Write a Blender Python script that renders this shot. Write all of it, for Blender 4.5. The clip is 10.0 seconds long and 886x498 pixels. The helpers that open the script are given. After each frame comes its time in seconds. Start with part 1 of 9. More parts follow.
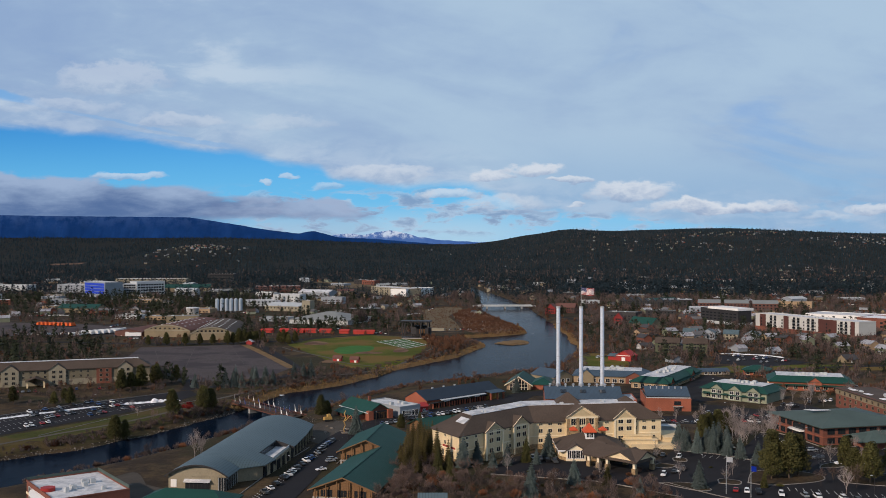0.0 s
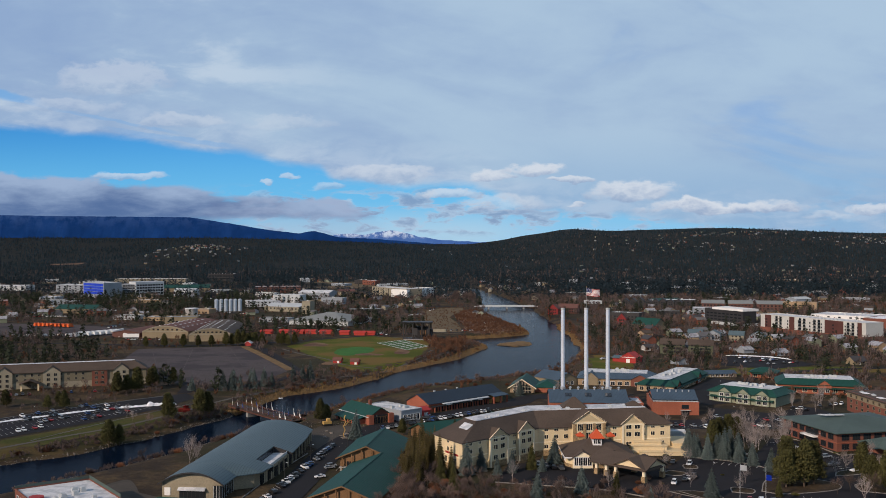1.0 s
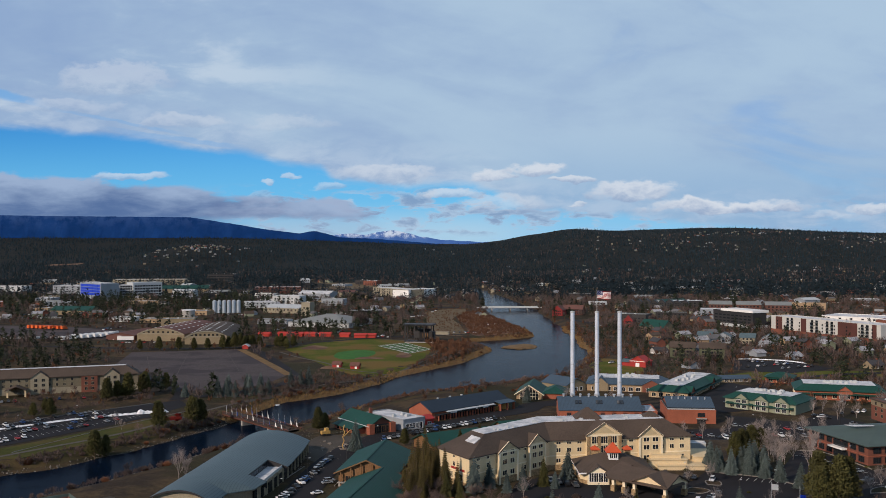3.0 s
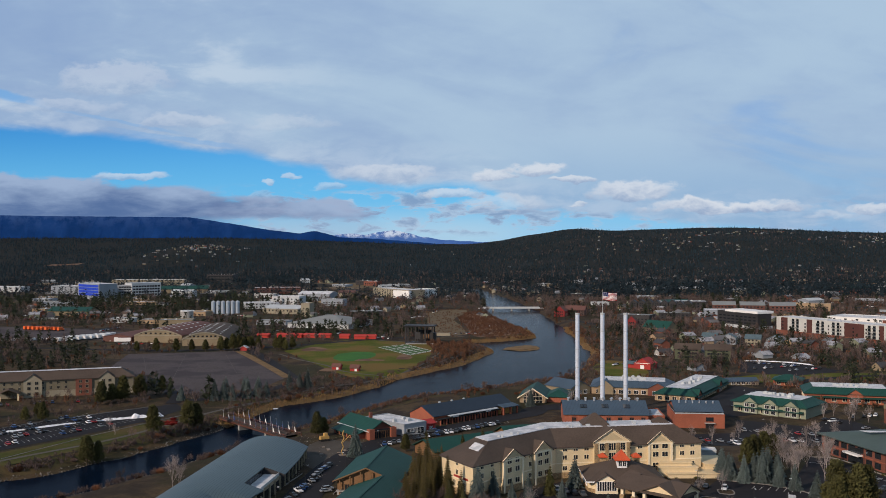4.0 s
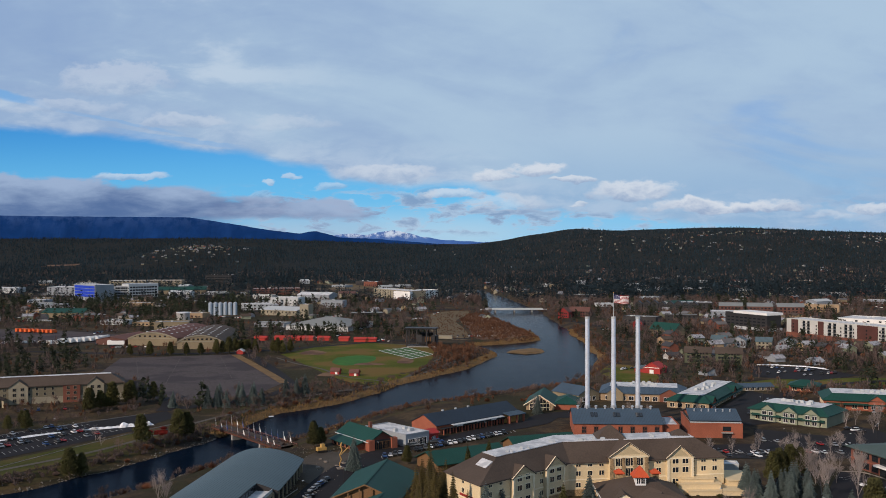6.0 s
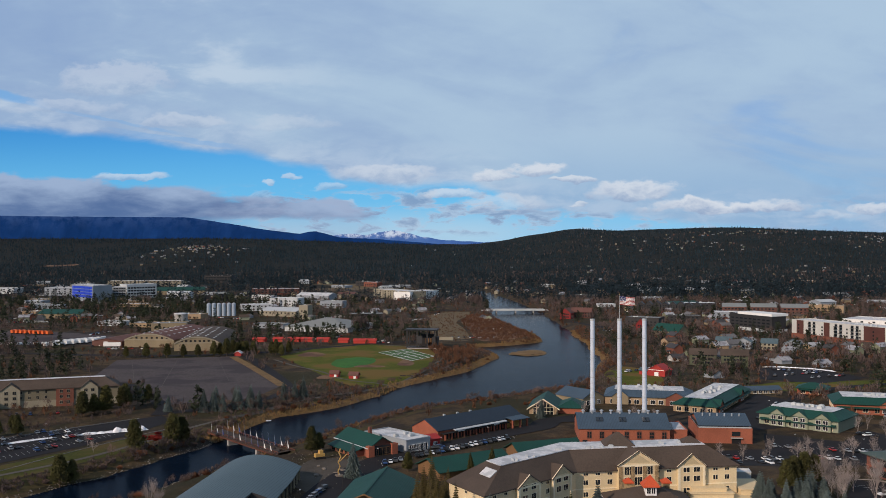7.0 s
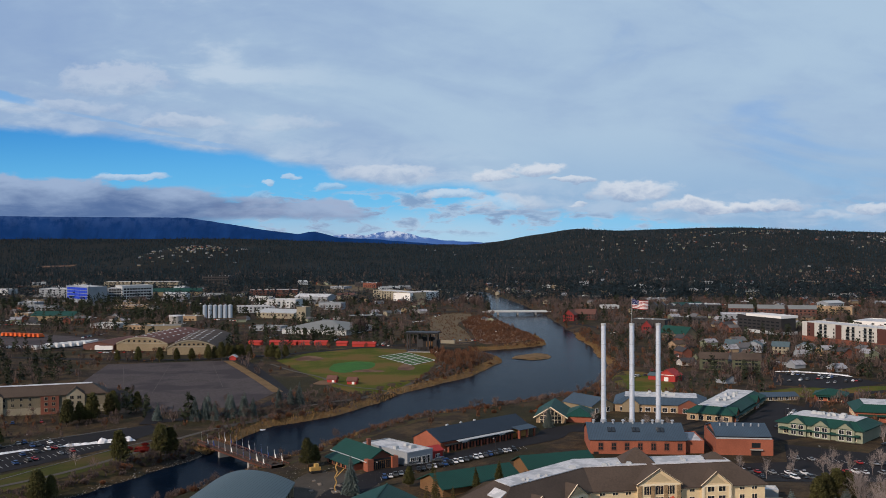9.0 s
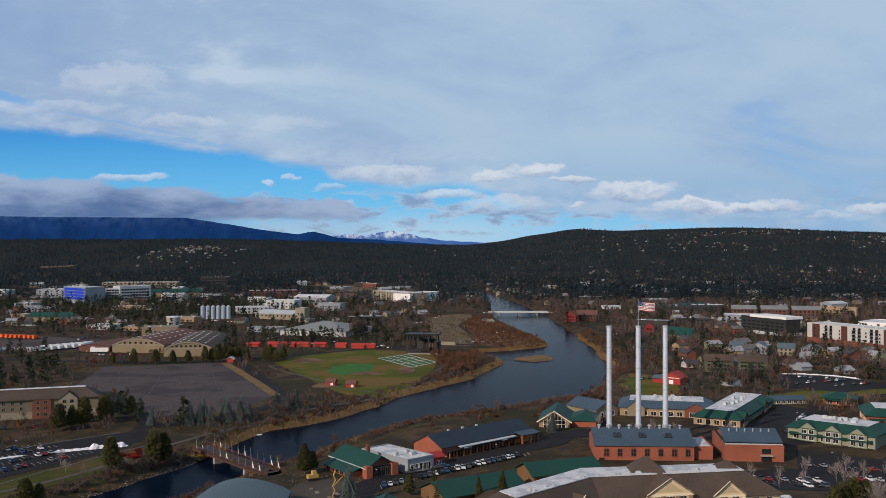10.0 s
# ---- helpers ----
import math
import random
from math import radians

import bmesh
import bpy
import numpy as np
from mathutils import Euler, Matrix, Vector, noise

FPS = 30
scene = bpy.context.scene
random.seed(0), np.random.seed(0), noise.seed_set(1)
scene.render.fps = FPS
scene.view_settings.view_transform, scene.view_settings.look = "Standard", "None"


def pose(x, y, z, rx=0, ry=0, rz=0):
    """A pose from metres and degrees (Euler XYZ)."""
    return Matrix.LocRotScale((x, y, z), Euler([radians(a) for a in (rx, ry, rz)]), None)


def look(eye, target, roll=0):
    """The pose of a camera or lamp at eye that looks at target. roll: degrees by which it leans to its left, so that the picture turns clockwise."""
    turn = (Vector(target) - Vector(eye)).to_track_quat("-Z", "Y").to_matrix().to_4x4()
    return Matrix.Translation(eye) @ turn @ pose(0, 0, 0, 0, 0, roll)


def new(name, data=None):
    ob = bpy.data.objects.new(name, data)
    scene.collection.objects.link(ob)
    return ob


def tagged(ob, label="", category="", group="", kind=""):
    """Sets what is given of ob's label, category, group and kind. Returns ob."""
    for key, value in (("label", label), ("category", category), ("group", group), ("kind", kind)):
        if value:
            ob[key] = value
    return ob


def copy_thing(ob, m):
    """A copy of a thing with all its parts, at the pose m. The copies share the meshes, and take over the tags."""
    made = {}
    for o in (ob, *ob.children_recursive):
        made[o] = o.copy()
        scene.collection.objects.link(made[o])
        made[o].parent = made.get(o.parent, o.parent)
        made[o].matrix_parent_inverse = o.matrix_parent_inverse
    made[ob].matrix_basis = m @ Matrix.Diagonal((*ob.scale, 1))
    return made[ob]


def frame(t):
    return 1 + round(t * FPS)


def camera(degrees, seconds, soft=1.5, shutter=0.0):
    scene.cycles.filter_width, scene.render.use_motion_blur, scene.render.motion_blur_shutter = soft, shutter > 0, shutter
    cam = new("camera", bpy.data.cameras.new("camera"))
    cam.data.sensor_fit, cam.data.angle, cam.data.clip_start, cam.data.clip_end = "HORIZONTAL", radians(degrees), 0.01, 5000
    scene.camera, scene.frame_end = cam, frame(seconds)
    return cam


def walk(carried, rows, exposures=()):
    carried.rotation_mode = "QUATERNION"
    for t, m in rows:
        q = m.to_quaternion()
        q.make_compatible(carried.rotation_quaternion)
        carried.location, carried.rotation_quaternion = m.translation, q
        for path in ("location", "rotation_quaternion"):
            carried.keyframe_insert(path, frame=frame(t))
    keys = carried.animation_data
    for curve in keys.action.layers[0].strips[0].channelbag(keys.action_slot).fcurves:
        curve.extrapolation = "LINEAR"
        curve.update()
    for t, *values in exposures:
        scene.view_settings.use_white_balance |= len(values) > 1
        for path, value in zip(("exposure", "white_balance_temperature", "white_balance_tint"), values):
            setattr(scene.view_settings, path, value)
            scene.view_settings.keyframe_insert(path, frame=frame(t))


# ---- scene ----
# ---- camera ----
cam = camera(48.0, 10.0, soft=0.9)
# level flight at steady speed with a slight drift of the gimbal: seconds, x, y, z, tilt, lean, turn
PATH = [(t, -0.776 * t, 13.1 * t - 0.0032 * (t * t - 10 * t), 102.0 + 0.078 * t, 89.642 - 0.0055 * t + 0.00074 * t * t, 0.0162 * t, 0.0472 * t - 0.00356 * t * t) for t in (0, 1.25, 2.5, 3.75, 5, 6.25, 7.5, 8.75, 10)]
walk(cam, [(t, pose(x, y, z, a, b, c)) for t, x, y, z, a, b, c in PATH])

# ---- world, sun ----
SUN_AZ, SUN_EL = -136.0, 27.0  # degrees; azimuth clockwise from +y
scene.view_settings.exposure = 0.0


class Sock:
    """A node socket with arithmetic, to write shader formulas plainly."""
    tree = None

    def __init__(self, s):
        self.s = s

    @classmethod
    def op(cls, kind, *args, clamp=False):
        n = cls.tree.nodes.new("ShaderNodeMath")
        n.operation, n.use_clamp = kind, clamp
        for i, a in enumerate(args):
            if isinstance(a, Sock):
                cls.tree.links.new(a.s, n.inputs[i])
            else:
                n.inputs[i].default_value = a
        return Sock(n.outputs[0])

    def __add__(self, o): return Sock.op("ADD", self, o)
    def __radd__(self, o): return Sock.op("ADD", o, self)
    def __sub__(self, o): return Sock.op("SUBTRACT", self, o)
    def __rsub__(self, o): return Sock.op("SUBTRACT", o, self)
    def __mul__(self, o): return Sock.op("MULTIPLY", self, o)
    def __rmul__(self, o): return Sock.op("MULTIPLY", o, self)
    def __truediv__(self, o): return Sock.op("DIVIDE", self, o)


def n_smooth(x, a, b):
    """0 at a, 1 at b, smooth between."""
    n = Sock.tree.nodes.new("ShaderNodeMapRange")
    n.interpolation_type = "SMOOTHSTEP"
    Sock.tree.links.new(x.s, n.inputs["Value"])
    if a < b:
        n.inputs["From Min"].default_value, n.inputs["From Max"].default_value = a, b
        n.inputs["To Min"].default_value, n.inputs["To Max"].default_value = 0, 1
    else:
        n.inputs["From Min"].default_value, n.inputs["From Max"].default_value = b, a
        n.inputs["To Min"].default_value, n.inputs["To Max"].default_value = 1, 0
    return Sock(n.outputs["Result"])


def n_xyz(x, y, z=0.0):
    n = Sock.tree.nodes.new("ShaderNodeCombineXYZ")
    for i, a in enumerate((x, y, z)):
        if isinstance(a, Sock):
            Sock.tree.links.new(a.s, n.inputs[i])
        else:
            n.inputs[i].default_value = a
    return Sock(n.outputs[0])


def n_noise(v, scale, detail=5.0, rough=0.55, distort=0.0):
    n = Sock.tree.nodes.new("ShaderNodeTexNoise")
    n.inputs["Scale"].default_value, n.inputs["Detail"].default_value = scale, detail
    n.inputs["Roughness"].default_value, n.inputs["Distortion"].default_value = rough, distort
    if v is not None:
        Sock.tree.links.new(v.s, n.inputs["Vector"])
    return Sock(n.outputs["Fac"])


def n_mix(fac, a, b):
    """Colour mix of two colours or sockets."""
    n = Sock.tree.nodes.new("ShaderNodeMix")
    n.data_type = "RGBA"
    for key, val in ((0, fac), (6, a), (7, b)):
        if isinstance(val, Sock):
            Sock.tree.links.new(val.s, n.inputs[key])
        elif key == 0:
            n.inputs[0].default_value = val
        else:
            n.inputs[key].default_value = (*val, 1)
    return Sock(n.outputs[2])


def n_ramp(x, stops):
    """A grey curve through (position, value) stops."""
    n = Sock.tree.nodes.new("ShaderNodeValToRGB")
    n.color_ramp.interpolation = "EASE"
    e = n.color_ramp.elements
    while len(e) < len(stops):
        e.new(0.5)
    for i, (p, v) in enumerate(stops):
        e[i].position, e[i].color = p, (v, v, v, 1)
    Sock.tree.links.new(x.s, n.inputs[0])
    return Sock(n.outputs[0])


def build_world():
    w = bpy.data.worlds.new("sky")
    scene.world = w
    w.use_nodes = True
    t = w.node_tree
    Sock.tree = t
    bg = t.nodes["Background"]
    co = t.nodes.new("ShaderNodeTexCoord")
    sep = t.nodes.new("ShaderNodeSeparateXYZ")
    t.links.new(co.outputs["Generated"], sep.inputs[0])
    X, Y, Z = (Sock(o) for o in sep.outputs)
    ahead = Sock.op("MAXIMUM", Y, 0.02)
    # sky map: tangents across (U) and up (V), in thousandths of the look ahead
    U, V = X / ahead, Z / ahead
    sky = t.nodes.new("ShaderNodeTexSky")
    sky.sky_type, sky.sun_disc = "NISHITA", False
    sky.sun_elevation, sky.sun_rotation = radians(SUN_EL), radians(SUN_AZ)
    sky.altitude, sky.air_density, sky.dust_density, sky.ozone_density = 1100, 1.0, 0.3, 2.0
    g = t.nodes.new("ShaderNodeVectorMath")
    g.operation = "MULTIPLY"
    t.links.new(sky.outputs[0], g.inputs[0])
    g.inputs[1].default_value = (0.012, 0.054, 0.108)
    col = n_mix(n_smooth(V, 0.01, 0.13) * 0.9, (0.17, 0.52, 0.84), Sock(g.outputs[0]))
    # slanted cloud coordinates
    S = V + U * 0.13
    n1 = n_noise(n_xyz(U * 1.0, S * 3.6, 0.3), 3.4, 6, 0.52, 0.7)
    n2 = n_noise(n_xyz(U * 2.0, V * 5.0, 1.7), 11.0, 6, 0.6, 0.3)
    n3 = n_noise(n_xyz(X * 1.3, Z * 3.0, Y), 2.2, 4, 0.5, 0.6)
    # pale haze low over the mountains
    haze = n_smooth(V, 0.045, 0.008) * n_smooth(U, -0.26, -0.16) * (1.0 - n_smooth(U, 0.02, 0.14) * 0.55)
    col = n_mix(haze * 0.75, col, (0.47, 0.64, 0.77))
    # puffs far off: slim broken clouds
    nl = n_noise(n_xyz(U * 1.0, V * 3.2, 5.5), 26.0, 7, 0.60, 0.4)
    low = n_smooth(nl + (n2 - 0.5) * 0.4, 0.46, 0.58) * n_smooth(V, 0.062, 0.042) * n_smooth(V, 0.004, 0.014) * n_smooth(U, -0.30, -0.16)
    col = n_mix(low * 0.85, col, n_mix(n_smooth(nl, 0.44, 0.66), (0.46, 0.58, 0.74), (0.23, 0.32, 0.50)))
    # high layer with a slanted lower edge
    edge = n_ramp(Sock.op("ADD", U * 1.0, 0.5), ((0.0, 0.124), (0.055, 0.117), (0.168, 0.106), (0.282, 0.090), (0.373, 0.075), (0.392, 0.061), (0.46, 0.057), (0.52, 0.058), (0.60, 0.03), (0.95, -0.0)))
    lay = n_smooth(V - edge + (n1 - 0.5) * 0.022 + (n2 - 0.5) * 0.012, -0.005, 0.007)
    gap = n_smooth(n1, 0.33, 0.44)
    shade = Sock.op("ADD", n1 * 0.85, n3 * 0.60) + (n2 - 0.5) * 0.22 + (n_smooth(U, -0.40, 0.10) - 0.62) * 0.26
    top = n_mix(n_smooth(shade, 0.45, 0.95), (0.280, 0.400, 0.615), (0.410, 0.550, 0.705))
    # bluer, thinner cloud low down in the north
    top = n_mix(n_smooth(V, 0.120, 0.030) * n_smooth(U, 0.02, 0.13) * 0.75, top, (0.265, 0.430, 0.650))
    streak = n_smooth(V - edge + (n1 - 0.5) * 0.08, 0.060, 0.005) * n_smooth(n2, 0.38, 0.66)
    top = n_mix(streak * 0.35, top, (0.60, 0.68, 0.79))
    col = n_mix(lay * (gap * 0.16 + 0.82), col, top)
    # narrow blue rifts along the edge of the layer
    for u0, v0, slope, wide, u1, k in ((-0.445, 0.1495, -0.24, 0.0050, -0.395, 0.8), (-0.30, 0.1085, -0.135, 0.0030, -0.19, 0.4), (-0.36, 0.128, -0.20, 0.0022, -0.25, 0.35)):
        off = V - v0 - (U - u0) * slope + (n2 - 0.5) * 0.010
        rift = n_smooth(off * off, wide * wide, wide * wide * 0.1) * n_smooth(U, u1, u1 - 0.04) * n_smooth(U, u0 - 0.06, u0)
        col = n_mix(rift * k, col, (0.17, 0.40, 0.74))
    # bright streaks of cirrus across the blue window
    cir = n_smooth(n1 + (n2 - 0.5) * 0.3, 0.56, 0.70) * n_smooth(V, 0.09, 0.13) * n_smooth(U, -0.05, -0.25)
    col = n_mix(cir * 0.45, col, (0.62, 0.70, 0.80))
    # dark bank over the western range
    nb = n_noise(n_xyz(U * 1.6, V * 5.0, 4.2), 9.0, 6, 0.55, 0.2)
    crest = n_ramp(U + 0.5, ((0.0, 0.071), (0.055, 0.070), (0.14, 0.064), (0.225, 0.058), (0.293, 0.049), (0.373, 0.044), (0.42, 0.032), (0.47, 0.008)))
    bank = n_smooth(crest - V + (nb - 0.5) * 0.030 + (n2 - 0.5) * 0.016, -0.002, 0.005) * n_smooth(U, -0.04, -0.10) * (1.0 - n_smooth(U, -0.27, -0.19) * n_smooth(V + (nb - 0.5) * 0.02, 0.030, 0.022) * 0.8)
    bcol = n_mix(n_smooth(V + (nb - 0.5) * 0.075 + (n2 - 0.5) * 0.03 + n_smooth(U, -0.30, -0.12) * 0.022, 0.022, 0.070), (0.085, 0.135, 0.30), (0.34, 0.43, 0.61))
    belly = n_smooth(V, 0.030, 0.018)
    bcol = n_mix(belly * 0.5, bcol, (0.25, 0.36, 0.56))
    col = n_mix(bank * 0.93, col, bcol)

    nf = n_noise(n_xyz(U * 1.0, V * 1.7, 7.7), 45.0, 6, 0.62, 0.3)
    wa = n_noise(n_xyz(U * 1.0, V * 2.0, 2.1), 22.0, 4, 0.55)
    wb = n_noise(n_xyz(U * 1.0, V * 2.0, 8.3), 22.0, 4, 0.55)
    Uw, Vw = U + (wa - 0.5) * 0.050, V + (wb - 0.5) * 0.022

    def puff(c, u, v, ru, rv, k=1.0):
        du, dv = (Uw - u) / ru, (Vw - v) / rv
        # flat-bottomed
        q = du * du + dv * dv * (n_smooth(dv, 0.1, -0.1) * 2.0 + 1.0)
        body = n_smooth(q + (nf - 0.5) * 2.0 + (n2 - 0.5) * 1.4, 1.10, 0.42)
        tone = n_mix(n_smooth(dv + (nf - 0.5) * 2.6, -0.8, 0.6), (0.30, 0.40, 0.58), (0.66, 0.71, 0.79))
        return n_mix(body * k, c, tone)

    for u, v, ru, rv, k in ((0.045, 0.0665, 0.024, 0.0085, 0.85), (0.092, 0.0715, 0.034, 0.0110, 0.9), (0.128, 0.0615, 0.024, 0.0045, 0.8),
                            (0.003, 0.0490, 0.036, 0.0085, 0.7), (0.192, 0.0490, 0.050, 0.0135, 0.85), (0.282, 0.0350, 0.092, 0.0095, 0.95),
                            (0.434, 0.0310, 0.036, 0.0085, 0.8), (-0.173, 0.0605, 0.008, 0.0040, 0.6), (-0.152, 0.0650, 0.010, 0.0045, 0.55),
                            (-0.115, 0.0565, 0.020, 0.0060, 0.45), (-0.320, 0.0660, 0.045, 0.0060, 0.6), (-0.060, 0.0680, 0.060, 0.0120, 0.55),
                            (0.055, 0.0360, 0.050, 0.0130, 0.5), (-0.335, 0.1590, 0.060, 0.0250, 0.40), (-0.263, 0.1220, 0.055, 0.0100, 0.4), (-0.160, 0.1190, 0.045, 0.0110, 0.3), (-0.380, 0.1350, 0.060, 0.0090, 0.3), (0.130, 0.0400, 0.012, 0.0030, 0.7), (0.390, 0.0270, 0.030, 0.0060, 0.4)):
        col = puff(col, u, v, ru, rv, k)
    # unseen sky overhead greyed and darkened, added to cut the fill light
    col = n_mix(n_smooth(Z, 0.26, 0.75) * 0.72, col, (0.13, 0.17, 0.25))
    t.links.new(col.s, bg.inputs["Color"])
    bg.inputs["Strength"].default_value = 1.0


build_world()
sun = new("sun", bpy.data.lights.new("sun", "SUN"))
sun.data.energy, sun.data.angle, sun.data.color = 3.7, radians(0.6), (1.0, 0.80, 0.65)
az, el = radians(SUN_AZ), radians(SUN_EL)
sun.matrix_world = look((0, 0, 300), Vector((0, 0, 300)) - Vector((math.sin(az) * math.cos(el), math.cos(az) * math.cos(el), math.sin(el))))


# ---- materials ----
def mat(name, col, rough=0.8, metal=0.0, dark=0.35, big=0.08, fine=2.0, bump=0.0, other=None, rnd=0.0, spec=0.3, seam=0.0):
    """A surface with stains (big scale) and grain (fine scale), in world metres. other: a second colour for patches."""
    m = bpy.data.materials.new(name)
    m.use_nodes = True
    t = m.node_tree
    Sock.tree = t
    b = t.nodes["Principled BSDF"]
    geo = t.nodes.new("ShaderNodeNewGeometry")
    pos = Sock(geo.outputs["Position"])
    nb = n_noise(pos, big, 5, 0.6)
    nf = n_noise(pos, fine, 4, 0.65)
    low = tuple(c * (1 - dark) for c in col)
    high = tuple(min(1.0, c * (1 + dark * 0.5)) for c in col)
    c = n_mix(n_smooth(nf * 0.5 + nb * 0.5, 0.33, 0.67), low, high)
    if other:
        c = n_mix(n_smooth(nb, 0.44, 0.60), c, other)
    if rnd:
        info = t.nodes.new("ShaderNodeObjectInfo")
        hsv = t.nodes.new("ShaderNodeHueSaturation")
        t.links.new(c.s, hsv.inputs["Color"])
        t.links.new((Sock(info.outputs["Random"]) * (2 * rnd) + (1 - rnd)).s, hsv.inputs["Value"])
        c = Sock(hsv.outputs[0])
    if seam:
        tc = t.nodes.new("ShaderNodeTexCoord")
        wv = t.nodes.new("ShaderNodeTexWave")
        wv.wave_type, wv.bands_direction = "BANDS", "X"
        wv.inputs["Scale"].default_value = seam
        t.links.new(tc.outputs["Object"], wv.inputs["Vector"])
        k = n_smooth(Sock(wv.outputs["Fac"]), 0.0, 0.15)
        c = n_mix(k, tuple(x * 0.62 for x in col), c)
    t.links.new(c.s, b.inputs["Base Color"])
    t.links.new((nf * 0.25 + (rough - 0.12)).s, b.inputs["Roughness"])
    b.inputs["Metallic"].default_value = metal
    b.inputs["Specular IOR Level"].default_value = spec
    if bump:
        bn = t.nodes.new("ShaderNodeBump")
        bn.inputs["Strength"].default_value, bn.inputs["Distance"].default_value = bump, 0.3
        t.links.new(nf.s, bn.inputs["Height"])
        t.links.new(bn.outputs[0], b.inputs["Normal"])
    return m


